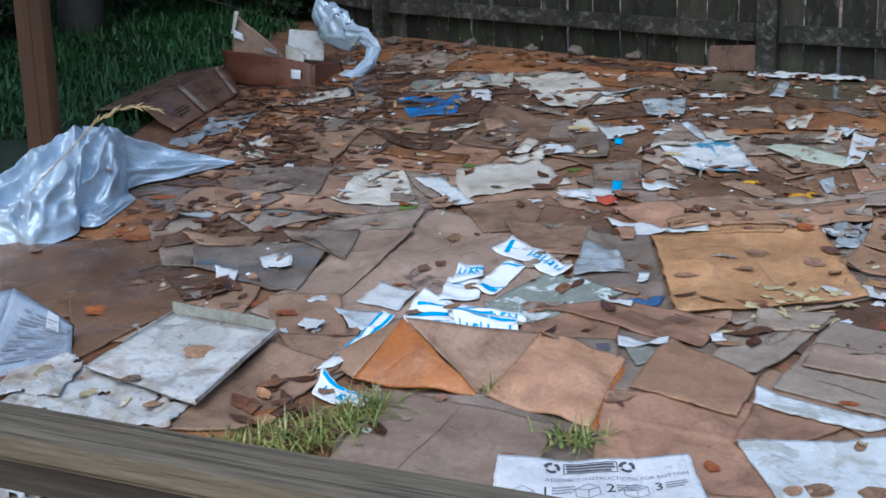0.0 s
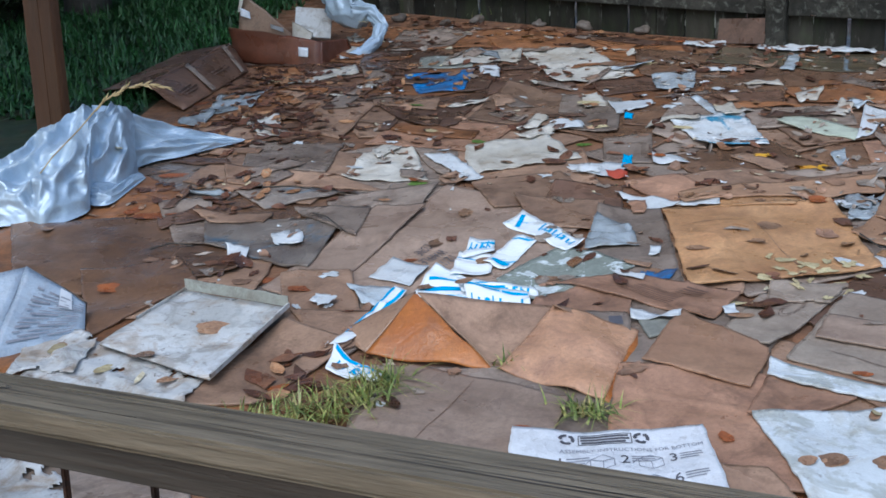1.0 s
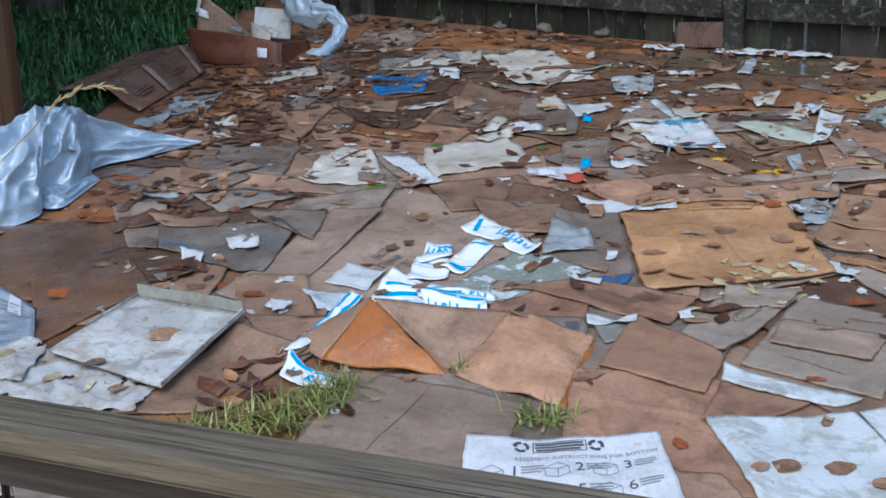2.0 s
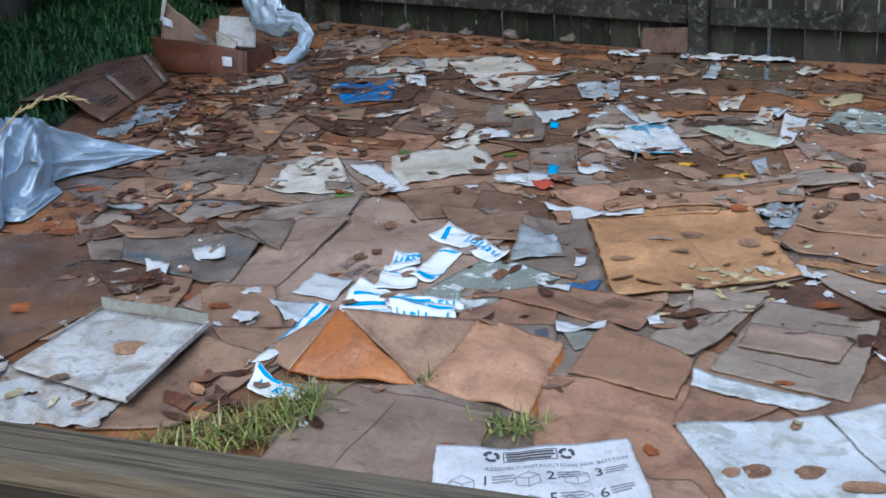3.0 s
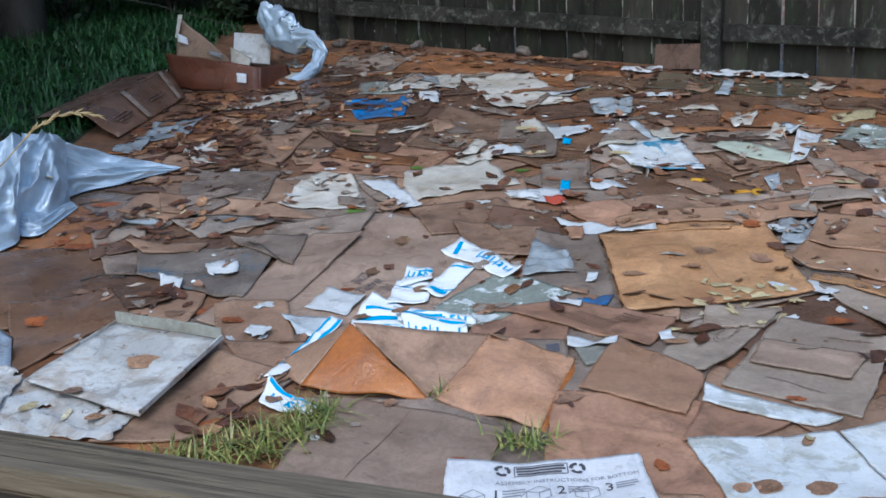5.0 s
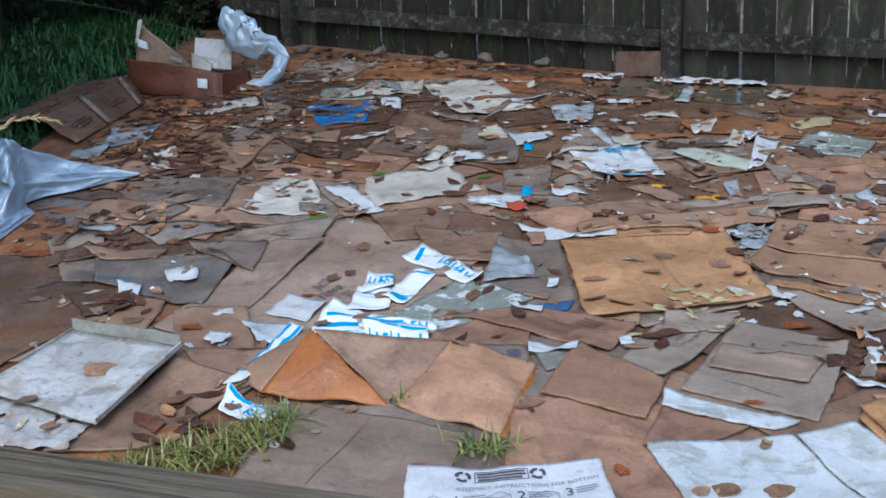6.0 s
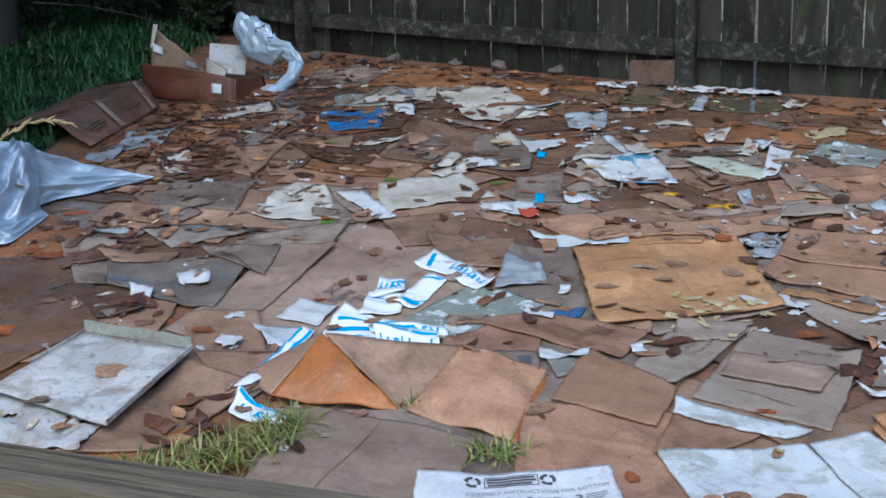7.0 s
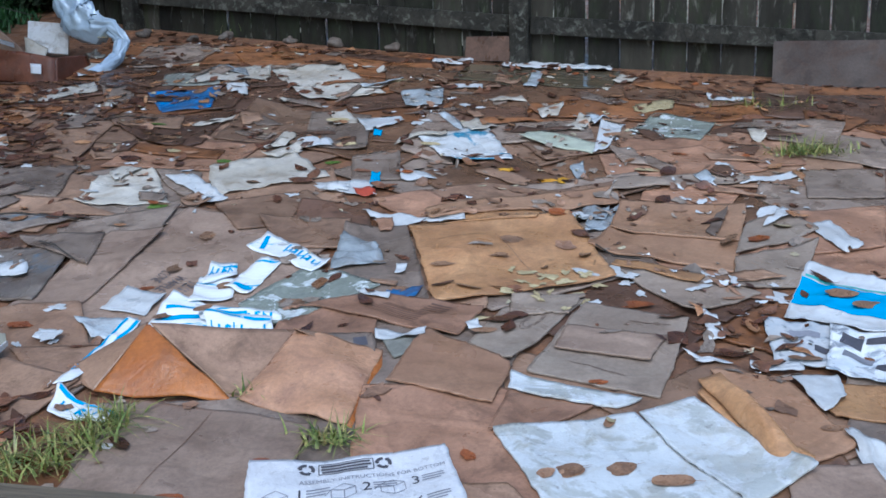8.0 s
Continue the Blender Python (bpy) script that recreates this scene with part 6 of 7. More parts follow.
# ---- dark bushes and trunks behind the grass ----
def bush(x, y, r, h, n, seed):
    rr = random.Random(seed)
    top = thing("bush", "dark green dense bush in shade", "bush", (x, y, base_z(x, y)), group="bushes behind the grass")
    v, f = [], []
    for i in range(7):
        a, b = rr.uniform(0, 6.28), rr.uniform(0.2, 0.7)
        p0, p1 = Vector((0, 0, 0)), Vector((math.cos(a) * r * b, math.sin(a) * r * b, h * rr.uniform(0.6, 0.95)))
        sd = Vector((-math.sin(a), math.cos(a), 0)) * 0.012
        q = len(v)
        v += [tuple(p0 + sd), tuple(p0 - sd), tuple(p0 + Vector((0.014, 0.014, 0))), tuple(p1 + sd * 0.3), tuple(p1 - sd * 0.3), tuple(p1 + Vector((0.004, 0.004, 0)))]
        f += [(q, q + 1, q + 4, q + 3), (q + 1, q + 2, q + 5, q + 4), (q + 2, q, q + 3, q + 5)]
    mesh_object("branch", v, f, "bark", top)
    v, f = [], []
    for i in range(n):
        d = Vector((rr.gauss(0, 1), rr.gauss(0, 1), rr.gauss(0, 1))).normalized() * rr.uniform(0.45, 1.0) ** 0.5
        k = 0.75 + 0.45 * noise.noise(d * 2.2 + Vector((seed, 0, 0)))
        c = Vector((d.x * r * k, d.y * r * k, h * 0.5 + d.z * h * 0.55 * k))
        if c.z < 0.02:
            continue
        a = Vector((rr.uniform(-1, 1), rr.uniform(-1, 1), rr.uniform(-0.6, 0.6))).normalized() * rr.uniform(0.025, 0.055)
        b = a.cross(Vector((rr.uniform(-1, 1), rr.uniform(-1, 1), 1))).normalized() * a.length * 0.55
        q = len(v)
        v += [tuple(c - a), tuple(c + b), tuple(c + a), tuple(c - b)]
        f.append((q, q + 1, q + 2, q + 3))
    mesh_object("leaves", v, f, "bush", top)


for i, (x, y, r, h) in enumerate(((-3.0, 7.7, 0.7, 1.3), (-4.0, 7.6, 0.8, 1.5), (-3.6, 8.6, 0.9, 1.9), (-2.3, 8.0, 0.5, 1.0), (-4.9, 8.4, 0.9, 1.8), (-2.9, 9.6, 1.0, 2.2), (-4.6, 9.8, 1.1, 2.4), (-3.9, 6.4, 0.5, 0.8), (-1.7, 7.55, 0.28, 0.45), (-3.45, 6.75, 0.4, 0.6))):
    bush(x, y, r, h, int(1500 * r + 500), i + 40)


def tree(x, y, h, spread, seed):
    """A dark tree, added to block sky light: tapered trunk, limbs and a ragged crown of leaf clumps."""
    rr = random.Random(seed)
    top = thing("tree", "tall dark tree, mostly out of view, added to block sky light", "tree", (x, y, base_z(x, y) - 0.05), group="trees behind the fence")

    def limb(p0, p1, r0, r1, v, f):
        ax = (p1 - p0).normalized()
        s = ax.cross(Vector((0.3, 1, 0.2))).normalized()
        t = ax.cross(s)
        q = len(v)
        for p, r in ((p0, r0), (p1, r1)):
            v.extend(tuple(p + (s * math.cos(k * 0.785) + t * math.sin(k * 0.785)) * r) for k in range(8))
        f.extend((q + k, q + (k + 1) % 8, q + 8 + (k + 1) % 8, q + 8 + k) for k in range(8))

    v, f = [], []
    limb(Vector((0, 0, 0)), Vector((0.1, 0.05, h * 0.55)), 0.16, 0.10, v, f)
    limb(Vector((0.1, 0.05, h * 0.55)), Vector((0.0, 0.1, h * 0.97)), 0.10, 0.02, v, f)
    mesh_object("trunk", v, f, "bark", top)
    lv, lf = [], []
    for i in range(16):
        a, z = rr.uniform(0, 6.28), h * rr.uniform(0.28, 0.95)
        ln = spread * (1.15 - 0.8 * z / h) * rr.uniform(0.7, 1.1)
        p0 = Vector((0.08, 0.05, z))
        p1 = p0 + Vector((math.cos(a) * ln, math.sin(a) * ln, ln * rr.uniform(-0.15, 0.3)))
        v, f = [], []
        limb(p0, p1, 0.045, 0.012, v, f)
        mesh_object("limb", v, f, "bark", top)
        for k in range(11):
            c = p0.lerp(p1, rr.uniform(0.25, 1.05)) + Vector((rr.gauss(0, 0.22), rr.gauss(0, 0.22), rr.gauss(0, 0.16)))
            for m in range(26):
                o = c + Vector((rr.gauss(0, 0.15), rr.gauss(0, 0.15), rr.gauss(0, 0.09)))
                e = Vector((rr.uniform(-1, 1), rr.uniform(-1, 1), rr.uniform(-0.5, 0.5))).normalized() * rr.uniform(0.04, 0.09)
                w = e.cross(Vector((rr.uniform(-1, 1), rr.uniform(-1, 1), 1))).normalized() * e.length * 0.5
                q = len(lv)
                lv += [tuple(o - e), tuple(o + w), tuple(o + e), tuple(o - w)]
                lf.append((q, q + 1, q + 2, q + 3))
    mesh_object("crown", lv, lf, "bush", top)


# mostly unseen, placed to shade the left and give far sheets dark reflections
for i, (x, y, h, sp) in enumerate(((-3.1, 7.2, 6.5, 2.6), (-3.5, 4.4, 6.0, 2.3), (-3.6, 2.4, 6.0, 2.2), (-4.6, 6.0, 6.0, 2.4), (-3.9, 9.2, 7.5, 2.8), (-1.6, 9.4, 7.0, 2.4), (0.8, 8.6, 7.0, 2.2), (3.4, 7.2, 6.5, 2.2))):
    tree(x, y, h, sp, 300 + i)


def branch_twig():
    """A bare lichen-grey twig that arches over the grass."""
    pts = [Vector(p) for p in ((-2.55, 6.5, 1.36), (-2.2, 6.4, 1.33), (-1.9, 6.3, 1.27), (-1.6, 6.25, 1.18), (-1.42, 6.2, 1.13))]
    v, f = [], []
    for i, p in enumerate(pts):
        r = 0.0045 - 0.0006 * i
        for k in range(6):
            a = k * 1.047
            v.append((p.x, p.y + r * math.cos(a), p.z + r * math.sin(a)))
        if i:
            for k in range(6):
                b = (k + 1) % 6
                f.append(((i - 1) * 6 + k, (i - 1) * 6 + b, i * 6 + b, i * 6 + k))
    tagged(mesh_object("bare_twig", v, f, "bark"), "thin pale bare twig arching over grass", "twig")


branch_twig()


# ---- fallen leaves ----
def leaf_mesh(kind, seed):
    """A dead leaf with midrib, stalk and curled rim; kinds: oval, lobed."""
    rr = random.Random(seed)
    n = 16
    v, f = [(0, 0, 0.002)], []
    cup = rr.uniform(0.1, 0.5)
    twist = rr.uniform(-0.25, 0.25)
    rim = []
    for ring in (0.5, 1.0):
        for i in range(n):
            a = 2 * math.pi * i / n
            if kind == "oval":
                r = 0.5 * (0.62 + 0.38 * abs(math.cos(a)) ** 1.5)
                x, y = r * math.cos(a) * 1.05, r * math.sin(a) * 0.8
            else:
                r = 0.5 * (0.80 + 0.20 * abs(math.cos(a * 1.5)) + 0.05 * math.cos(a * 5))
                x, y = r * math.cos(a), r * math.sin(a) * 0.72
            x, y = x * ring * (1 + 0.06 * rr.uniform(-1, 1)), y * ring * (1 + 0.06 * rr.uniform(-1, 1))
            z = cup * 0.28 * (y * y * 4 + 0.4 * x * x) + twist * x * y * 0.5 + 0.03 * rr.uniform(-1, 1) * ring + (0.035 * abs(y) / (abs(y) + 0.1))
            v.append((x, y, z + 0.01))
    for i in range(n):
        b = (i + 1) % n
        f.append((0, 1 + i, 1 + b))
        f.append((1 + i, 1 + n + i, 1 + n + b, 1 + b))
    q = len(v)
    v += [(0.48, 0.012, 0.02), (0.48, -0.012, 0.02), (0.78, -0.03, 0.05), (0.78, -0.045, 0.05)]
    f.append((q, q + 1, q + 3, q + 2))
    me = bpy.data.meshes.new("leaf")
    me.from_pydata(v, [], f)
    me.polygons.foreach_set("use_smooth", [True] * len(f))
    me.update()
    return me


LEAF = {}
for mt in ("leafbrown", "leafrust", "leafyellow", "leafgreen", "leafpale"):
    for k in range(6):
        me = leaf_mesh("lobed" if k % 3 == 2 else "oval", 100 + k)
        me.materials.append(MATS[mt])
        LEAF[(mt, k)] = me
LEAF_WORDS = {"leafbrown": "dead brown leaf lying on wet cardboard", "leafrust": "rust-red dead leaf, wet", "leafyellow": "bright yellow fallen leaf", "leafgreen": "fresh green fallen leaf",
              "leafpale": "pale tan dead leaf"}


def leaf(mt, x, y, size, turn, up=None, k=None, tip=0.0):
    up = TOP(x, y) - base_z(x, y) + 0.002 if up is None else up
    k = RNG.randrange(6) if k is None else k
    ob = new("leaf", LEAF[(mt, k)])
    ob.matrix_world = pose(x, y, base_z(x, y) + up, 8.7 + RNG.uniform(-7, 7) + tip, RNG.uniform(-7, 7), turn) @ Matrix.Diagonal((size, size * RNG.uniform(0.75, 1.0), size * RNG.uniform(0.15, 0.42), 1))
    tagged(ob, LEAF_WORDS[mt], "leaf", group="fallen leaves")


def find_top():
    """Heights of what lies on the ground, for leaves to rest on."""
    dg = bpy.context.evaluated_depsgraph_get()

    def top_at(x, y):
        hit, place, nrm, idx, ob, mt = scene.ray_cast(dg, Vector((x, y, base_z(x, y) + 0.16)), Vector((0, 0, -1)))
        return place.z if hit else base_z(x, y) + 0.02
    return top_at


TOP = find_top()


leaf("leafbrown", -0.800, 2.291, 0.096, 20, up=None)
leaf("leafbrown", -0.843, 2.093, 0.067, 60, up=None)
leaf("leafpale", -0.999, 2.122, 0.060, 70, up=None)
leaf("leafbrown", -0.930, 2.161, 0.072, -20, up=None)
leaf("leafbrown", -1.149, 2.228, 0.064, 100, up=None)
leaf("leafrust", -0.604, 2.080, 0.047, 30, up=None)
leaf("leafrust", -0.653, 2.552, 0.066, 5, up=None)
leaf("leafrust", -0.760, 2.662, 0.078, 10, up=None)
leaf("leafrust", -1.250, 3.129, 0.100, 15, up=None)
leaf("leafrust", -1.307, 3.543, 0.104, 15, up=None)
leaf("leafbrown", -1.436, 3.594, 0.166, 10, up=None)
leaf("leafrust", -1.158, 2.575, 0.088, 20, up=None)
leaf("leafbrown", -0.329, 2.865, 0.072, 60, up=None)
leaf("leafbrown", -0.266, 3.100, 0.077, 80, up=None)
leaf("leafbrown", -0.187, 2.722, 0.068, 10, up=None)
leaf("leafbrown", -0.235, 2.548, 0.048, 30, up=None)
leaf("leafpale", -0.208, 2.449, 0.047, 0, up=None)
leaf("leafbrown", -0.024, 2.616, 0.082, -10, up=None)
leaf("leafbrown", -0.330, 2.566, 0.057, 40, up=None)
leaf("leafbrown", 0.235, 2.648, 0.060, 0, up=None)
leaf("leafyellow", 0.821, 3.469, 0.075, -20, up=None, tip=14)
leaf("leafyellow", 0.86, 3.45, 0.065, 50, up=None, tip=18)
leaf("leafyellow", 0.80, 3.50, 0.055, 110, up=None, tip=10)
leaf("leafyellow", 0.699, 3.594, 0.065, 0, up=None, tip=12)
leaf("leafyellow", 0.72, 3.60, 0.05, 70, up=None, tip=10)
leaf("leafyellow", 0.730, 3.128, 0.073, -30, up=None)
leaf("leafrust", 0.762, 3.093, 0.079, -10, up=None)
leaf("leafgreen", -0.444, 3.398, 0.062, 0, up=None)
leaf("leafgreen", 0.113, 3.822, 0.062, 10, up=None)
leaf("leafpale", 0.474, 3.910, 0.072, 0, up=None)
leaf("leafbrown", -0.145, 3.598, 0.066, 0, up=None)
leaf("leafpale", 0.171, 3.989, 0.073, 0, up=None)
leaf("leafpale", 0.154, 4.343, 0.090, 0, up=None)
leaf("leafpale", 0.452, 4.990, 0.079, 0, up=None)
leaf("leafpale", -0.950, 5.754, 0.106, 0, up=None)
leaf("leafbrown", 0.519, 2.815, 0.071, -20, up=None)
leaf("leafbrown", 0.584, 2.917, 0.074, 10, up=None)
leaf("leafbrown", 0.416, 2.384, 0.061, 10, up=None)
leaf("leafbrown", 0.461, 1.780, 0.067, 10, up=None)
leaf("leafbrown", 0.589, 1.942, 0.048, 60, up=None)
leaf("leafbrown", 0.373, 2.778, 0.067, 0, up=None)
leaf("leafrust", -0.086, 1.903, 0.043, 0, up=None)
leaf("leafrust", 0.297, 1.860, 0.045, 100, up=None)
leaf("leafrust", 0.607, 2.107, 0.037, 20, up=None)
leaf("leafbrown", 0.566, 1.782, 0.064, 20, up=None)
leaf("leafbrown", 0.422, 1.765, 0.041, 30, up=None)
leaf("leafbrown", 0.471, 1.776, 0.054, 20, up=None)
leaf("leafpale", 0.593, 1.949, 0.037, 80, up=None)
leaf("leafbrown", 0.642, 1.727, 0.074, -20, up=None)
leaf("leafrust", 0.808, 2.485, 0.092, -20, up=None)
leaf("leafbrown", 1.326, 2.457, 0.088, 0, up=None)
leaf("leafbrown", 1.361, 2.384, 0.086, 0, up=None)
leaf("leafbrown", 1.166, 3.975, 0.086, 0, up=None)
leaf("leafrust", 1.341, 3.683, 0.062, 0, up=None)
leaf("leafpale", 1.175, 3.520, 0.100, 0, up=None)
leaf("leafbrown", 1.014, 1.861, 0.055, -20, up=None)
leaf("leafrust", 0.618, 2.101, 0.025, 0, up=None)
leaf("leafbrown", 1.087, 2.150, 0.077, 0, up=None)
leaf("leafgreen", -0.444, 3.412, 0.062, 0, up=None)
leaf("leafgreen", -0.265, 3.847, 0.062, 0, up=None)
leaf("leafgreen", -0.548, 4.357, 0.062, 0, up=None)
leaf("leafrust", -0.241, 1.804, 0.055, 0, up=None)
leaf("leafrust", -0.392, 2.744, 0.045, 30, up=None)
leaf("leafpale", -1.149, 2.214, 0.060, 90, up=None)


def torn_pieces():
    """Torn corners and soft lumps of carton and paper that lie over the larger sheets."""
    rr = random.Random(91)
    made = 0
    words = {"kraft": "small torn brown carton piece", "grey": "small torn grey-brown carton piece", "dark": "small dark soaked carton piece", "salmon": "small salmon-brown carton shred",
             "cream": "small torn cream paper piece", "rust": "small rust-brown carton shred", "plastic": "small crumpled clear plastic piece"}
    while made < 85:
        y = rr.uniform(2.6, 6.0)
        x = rr.uniform(-0.40, 0.46) * y
        if y > 6.0 - 0.6 * (x + 0.2) or x < -1.35 or noise.noise(Vector((x * 2, y * 2, 4))) < -0.15 or (y < 3.5 and 0.3 < x < 1.0) or (-0.85 < x < 0.3 and y < 3.35):
            continue
        mt = rr.choice(("kraft", "grey", "dark", "grey", "kraft", "grey", "dark", "rust", "cream", "plastic") if y > 3.3 else ("kraft", "grey", "dark", "kraft", "cream"))
        sheet("carton_scrap" if mt not in ("cream", "plastic") else "paper_scrap", words[mt], mt, x, y, rr.uniform(0, 180), rr.uniform(0.07, 0.22), rr.uniform(0.03, 0.10), rr.uniform(-0.04, 0.04), rr.uniform(-0.5, 0.5), 0,
              rise=TOP(x, y) - base_z(x, y) - 0.011, torn=rr.uniform(0.1, 0.3), lift=rr.choice((0.0, 0.006, 0.012)), thick=0.0025)
        made += 1

    lay_sheets()


torn_pieces()
TOP = find_top()


def scatter():
    rr = random.Random(77)
    made = 0
    while made < 100:
        y = 1.7 + 4.6 * rr.random() ** 0.8
        x = rr.uniform(-0.5, 0.47) * y + rr.gauss(0, 0.1)
        if y > 6.2 - 0.55 * (x + 0.2) or x < -1.7 or (x > 0.1 and y < 2.6 and rr.random() < 0.9) or (-0.75 < x < 0.1 and 2.4 < y < 3.3):
            continue
        if noise.noise(Vector((x * 1.6, y * 1.6, 9))) + (0.12 if x < 0.2 and y > 3 else -0.05) < 0.0:
            continue
        z = TOP(x, y)
        mt = rr.choice(("leafbrown", "leafbrown", "leafbrown", "leafbrown", "leafrust", "leafrust", "leafpale"))
        leaf(mt, x, y, rr.uniform(0.03, 0.085), rr.uniform(0, 360), up=z - base_z(x, y) + 0.002)
        made += 1


scatter()


def lie(x, y, h=0.0):
    """Top of what lies at a place."""
    return float(net_read(NET, 0, 0, np.array([x]), np.array([y]))[0]) + h


def behind_fence(x, y):
    return y > 6.70 - 0.655 * (x + 0.953) if x < 1.12 else y > 5.35 - 0.462 * (x - 1.124)


def litter():
    """Drifts of small curled dead leaves, too many to count."""
    rr = random.Random(31)
    heaps = ([], []), ([], []), ([], [])
    spots = [(-1.05, 4.30, 0.22, 210), (-1.0, 5.0, 0.3, 150), (-0.75, 4.85, 0.3, 90), (-0.98, 3.30, 0.10, 90), (-0.62, 3.3, 0.25, 30), (-0.3, 5.6, 0.5, 140), (0.5, 5.2, 0.5, 100), (-0.6, 6.2, 0.35, 160),
             (1.2, 4.9, 0.45, 90), (0.35, 4.0, 0.4, 60), (-0.2, 4.3, 0.45, 80), (1.95, 4.4, 0.35, 150), (0.97, 2.29, 0.09, 80), (-0.56, 2.08, 0.07, 60), (-1.25, 4.1, 0.2, 190), (-1.3, 5.05, 0.15, 140),
             (-0.9, 2.75, 0.10, 25), (0.2, 6.0, 0.4, 110), (-1.2, 4.65, 0.2, 150), (0.05, 2.62, 0.10, 22), (0.42, 2.52, 0.12, 22), (1.3, 2.7, 0.3, 26), (-1.15, 3.45, 0.15, 50), (1.4, 3.6, 0.5, 50), (0.9, 3.2, 0.3, 30)]
    spots += [(-0.9 + 0.25 * k, 6.60 - 0.164 * k, 0.10, 34) for k in range(9)] + [(1.25 + 0.3 * k, 5.26 - 0.139 * k, 0.10, 30) for k in range(8)]
    for cx, cy, r, n in spots:
        for _ in range(int(n * (0.5 if cy > 3.5 else 0.3))):
            x, y = cx + rr.gauss(0, r * 0.9), cy + rr.gauss(0, r * 0.9)
            if behind_fence(x, y):
                continue
            ln, a = rr.uniform(0.014, 0.046), rr.uniform(0, 6.28)
            wd, curl, ridge, lean = ln * rr.uniform(0.25, 0.6), rr.uniform(-0.1, 0.3), rr.uniform(-0.1, 0.2), rr.uniform(-0.2, 0.2)
            co, si, hgt = math.cos(a), math.sin(a), rr.uniform(0.0, 0.004)
            v, f = heaps[rr.choice((0, 0, 1, 1, 1, 2))]
            q = len(v)
            for i in range(5):
                e = i / 2 - 1
                half = wd * (1 - abs(e) ** 1.7) * rr.uniform(0.7, 1.25) + 0.001
                for side in (-1, 0, 1):
                    px, py = ln * e, half * side
                    z = hgt + curl * ln * e * e * 0.6 + ridge * wd * abs(side) + lean * py
                    X, Y = x + co * px - si * py, y + si * px + co * py
                    v.append((X, Y, lie(X, Y, 0.0015) + max(0.0, z)))
            for i in range(4):
                for k in (0, 1):
                    p = q + 3 * i + k
                    f.append((p, p + 1, p + 4, p + 3))
    for (v, f), mt, lab in zip(heaps, ("litter", "litterdark", "litterpale"), ("drifts of small dead brown leaves", "drifts of dark rotting leaves", "pale orange-brown dead leaves among darker ones")):
        tagged(mesh_object("leaf_litter", v, f, mt), lab, "leaf litter", kind="stuff")


litter()


def shreds(material, label, count, size, seed, where):
    """Torn bits of rotting carton and paper, pressed flat onto what lies below."""
    rr = random.Random(seed)
    v, f = [], []
    made = tries = 0
    while made < count and tries < count * 20:
        tries += 1
        y = 1.75 + 4.6 * rr.random() ** 0.9
        x = rr.uniform(-0.44, 0.50) * y
        if behind_fence(x, y + 0.05) or x < -1.45 or not where(x, y, rr):
            continue
        s, st, tw, m = rr.uniform(*size), rr.uniform(0.25, 0.9), rr.uniform(0, 6.28), rr.randrange(7, 11)
        q = len(v)
        v.append((x, y, lie(x, y, 0.0022)))
        for i in range(m):
            a = 6.283 * i / m
            g = s * rr.uniform(0.55, 1.25)
            ex, ey = g * math.cos(a), g * math.sin(a) * st
            X, Y = x + ex * math.cos(tw) - ey * math.sin(tw), y + ex * math.sin(tw) + ey * math.cos(tw)
            v.append((X, Y, lie(X, Y, 0.0018 + rr.random() ** 4 * 0.005)))
        f += [(q, q + 1 + i, q + 1 + (i + 1) % m) for i in range(m)]
        made += 1
    tagged(mesh_object("torn_shreds", v, f, material, smooth=False), label, "shreds", kind="stuff")


def in_drift(x, y, rr):
    """Shreds gather between the large clean panels."""
    if -0.75 < x < -0.05 and 2.45 < y < 3.25 or 0.33 < x < 0.8 and 2.6 < y < 3.1 or y < 2.5 and -0.35 < x < 0.9:
        return rr.random() < 0.05
    return noise.noise(Vector((x * 2.3, y * 2.3, 6))) + 0.5 * noise.noise(Vector((x * 6, y * 6, 2))) > -0.05


for mt, lab, count, size, seed in (("shredbrown", "torn brown shreds of rotting cardboard", 300, (0.008, 0.034), 1), ("shredgrey", "torn grey-brown shreds of wet cardboard", 260, (0.008, 0.034), 2),
                                   ("shredwhite", "torn bits of white paper", 120, (0.004, 0.018), 3), ("shredcream", "torn bits of yellowish paper", 90, (0.005, 0.020), 4), ("litterdark", "dark rotten crumbs of carton and leaf", 170, (0.005, 0.020), 5)):
    shreds(mt, lab, count, size, seed, in_drift)


def twig(pts, r=0.003):
    """A bent dead twig lying on the ground."""
    v, f = [], []
    for i, (x, y, h) in enumerate(pts):
        z = lie(x, y, h + r)
        k = r * (1 - 0.12 * i)
        v += [(x + k * 0.3 * math.cos(a), y + k * math.cos(a), z + k * math.sin(a)) for a in (0, 1.257, 2.513, 3.77, 5.027)]
        if i:
            q = 5 * i
            f += [(q - 5 + j, q - 5 + (j + 1) % 5, q + (j + 1) % 5, q + j) for j in range(5)]
    tagged(mesh_object("twig", v, f, "bark"), "thin dark dead twig lying on cardboard", "twig", group="fallen twigs")


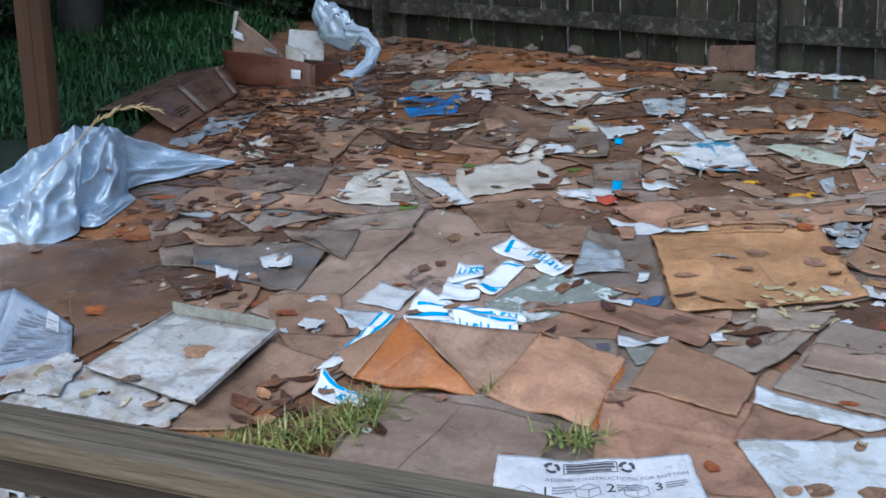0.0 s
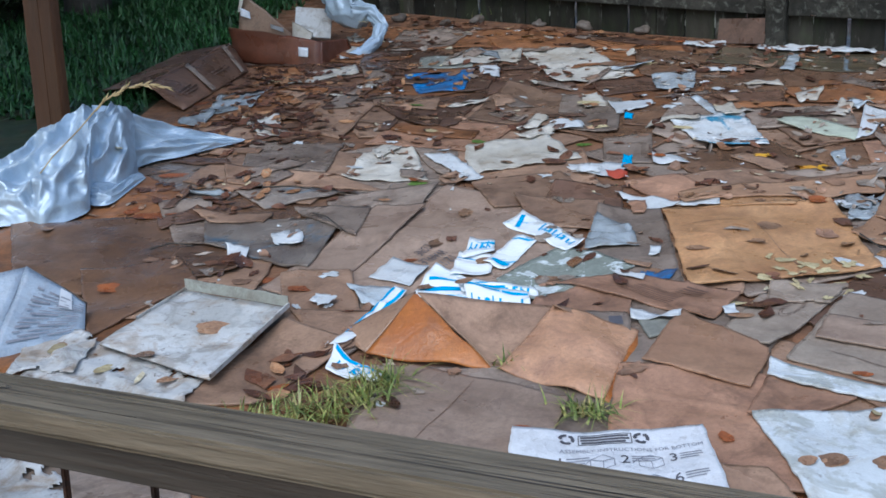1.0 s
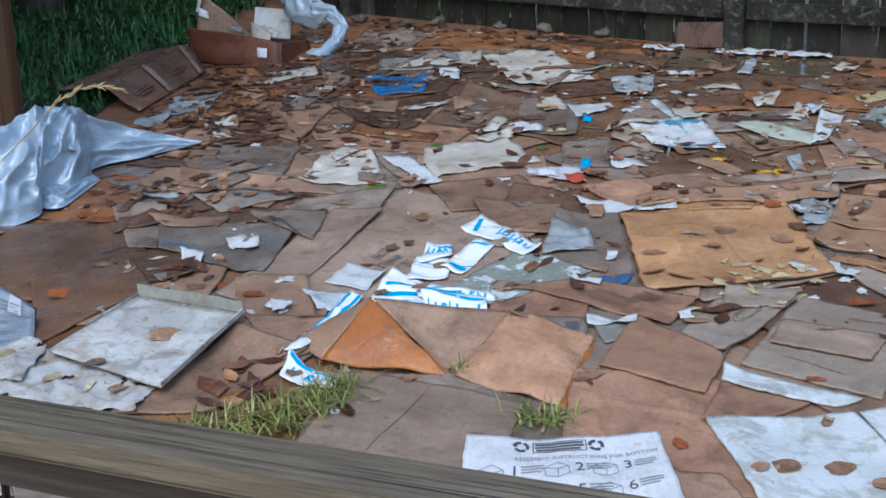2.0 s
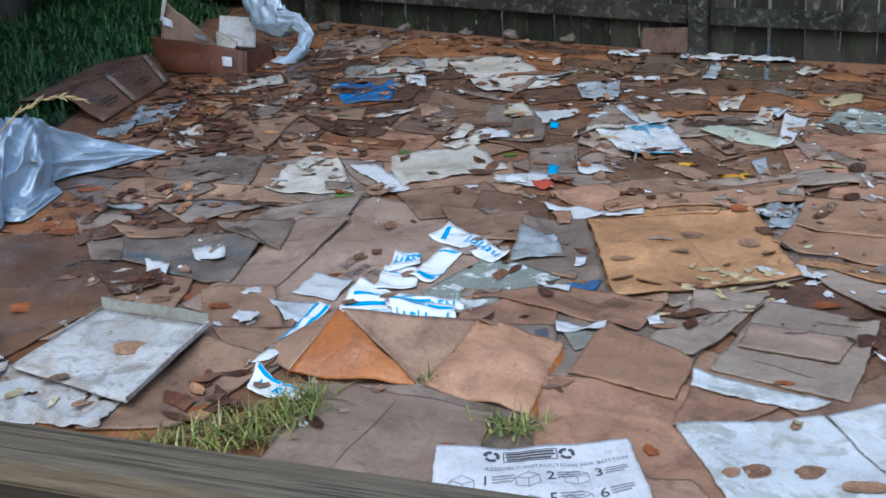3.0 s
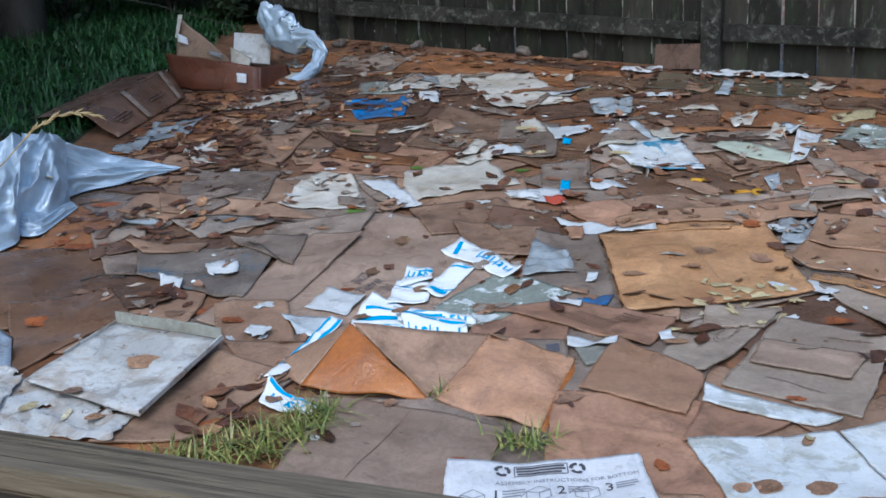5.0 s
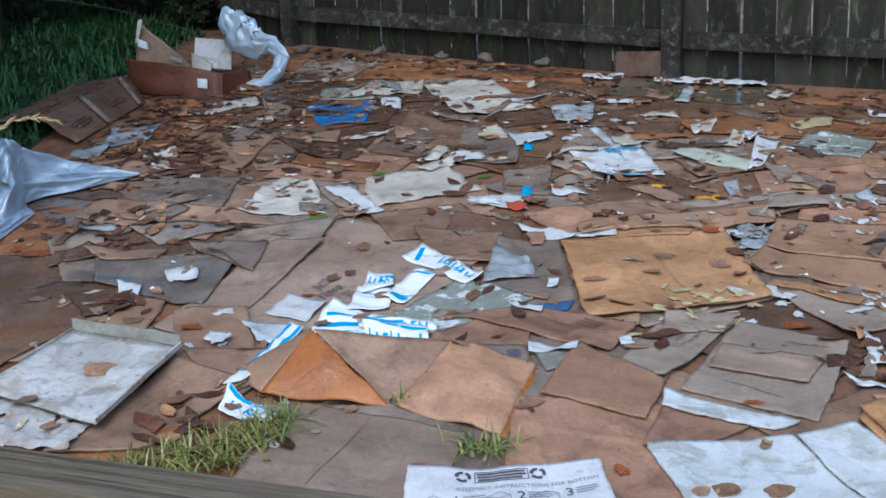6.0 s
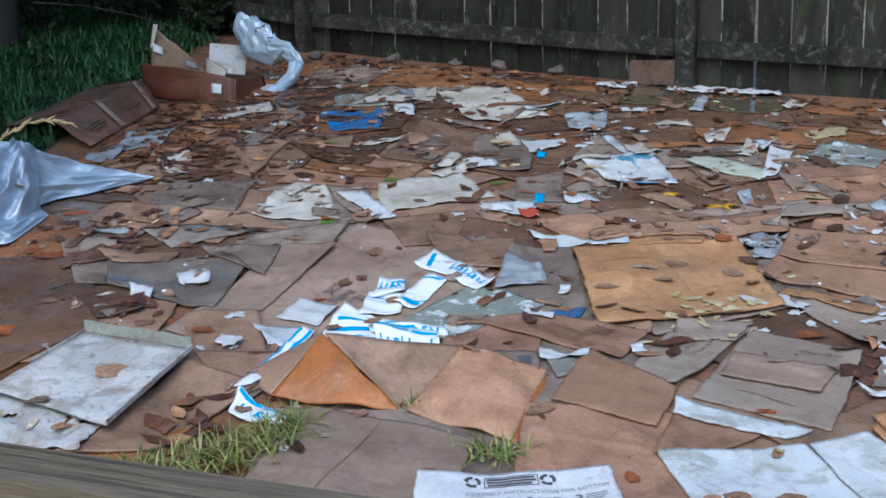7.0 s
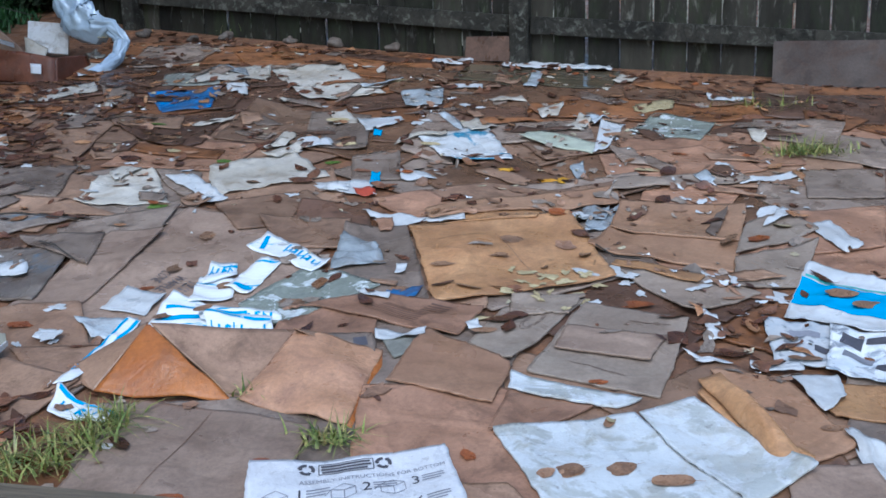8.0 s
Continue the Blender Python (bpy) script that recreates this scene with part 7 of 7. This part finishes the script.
twig(((-0.949, 3.361, 0.004), (-0.852, 3.338, 0.010), (-0.758, 3.322, 0.004), (-0.665, 3.284, 0.010)))
twig(((-0.730, 3.099, 0.004), (-0.674, 3.027, 0.010), (-0.595, 2.926, 0.004)))
twig(((-1.150, 2.847, 0.004), (-1.097, 2.877, 0.010), (-1.027, 2.857, 0.004)))
twig(((0.804, 2.841, 0.004), (0.839, 2.780, 0.010), (0.900, 2.738, 0.004)))
twig(((-0.779, 4.494, 0.004), (-0.680, 4.466, 0.010), (-0.556, 4.417, 0.004)))


def scraps():
    """Single torn bits of white and yellowish paper."""
    rr = random.Random(63)
    made = 0
    spots = ((0.62, 2.62, 0.14, 18, "leafpale"), (0.75, 2.62, 0.16, 8, "white"), (0.3, 4.5, 0.4, 12, "white"), (0.35, 4.9, 0.4, 12, "cream"), (1.1, 2.55, 0.12, 12, "white"), (-0.45, 3.7, 0.5, 7, "white"),
             (1.2, 3.3, 0.3, 8, "white"), (1.25, 4.95, 0.3, 7, "cream"), (-0.1, 5.4, 0.4, 8, "cream"), (-0.55, 2.55, 0.15, 5, "white"))
    for cx, cy, r, n, mt in spots:
        for _ in range(n):
            x, y = cx + rr.gauss(0, r * 0.6), cy + rr.gauss(0, r * 0.6)
            m = rr.randrange(11, 16)
            s, st, tw = rr.uniform(0.010, 0.032), rr.uniform(0.4, 1.0), rr.uniform(0, 3.14)
            z0 = TOP(x, y) + 0.003
            ring = []
            for i in range(m):
                a = 6.283 * i / m
                q = s * (0.75 + 0.9 * noise.noise(Vector((math.cos(a) * 1.4 + made * 3.1, math.sin(a) * 1.4, made)))) * rr.uniform(0.8, 1.2)
                ex, ey = q * math.cos(a) * 1.3, q * math.sin(a) * st
                px, py = x + ex * math.cos(tw) - ey * math.sin(tw), y + ex * math.sin(tw) + ey * math.cos(tw)
                ring.append((px, py, z0 + SLOPE * (py - y) + rr.uniform(0, 0.003)))
            made += 1
            v = ring + [(a, b, c - 0.0005) for a, b, c in ring]
            f = [tuple(range(m)), tuple(range(2 * m - 1, m - 1, -1))] + [(i, i + m, (i + 1) % m + m, (i + 1) % m) for i in range(m)]
            tagged(mesh_object("paper_scrap", v, f, mt, smooth=False), "small torn pale paper scrap on cardboard", "paper scrap", group="paper scraps")


scraps()
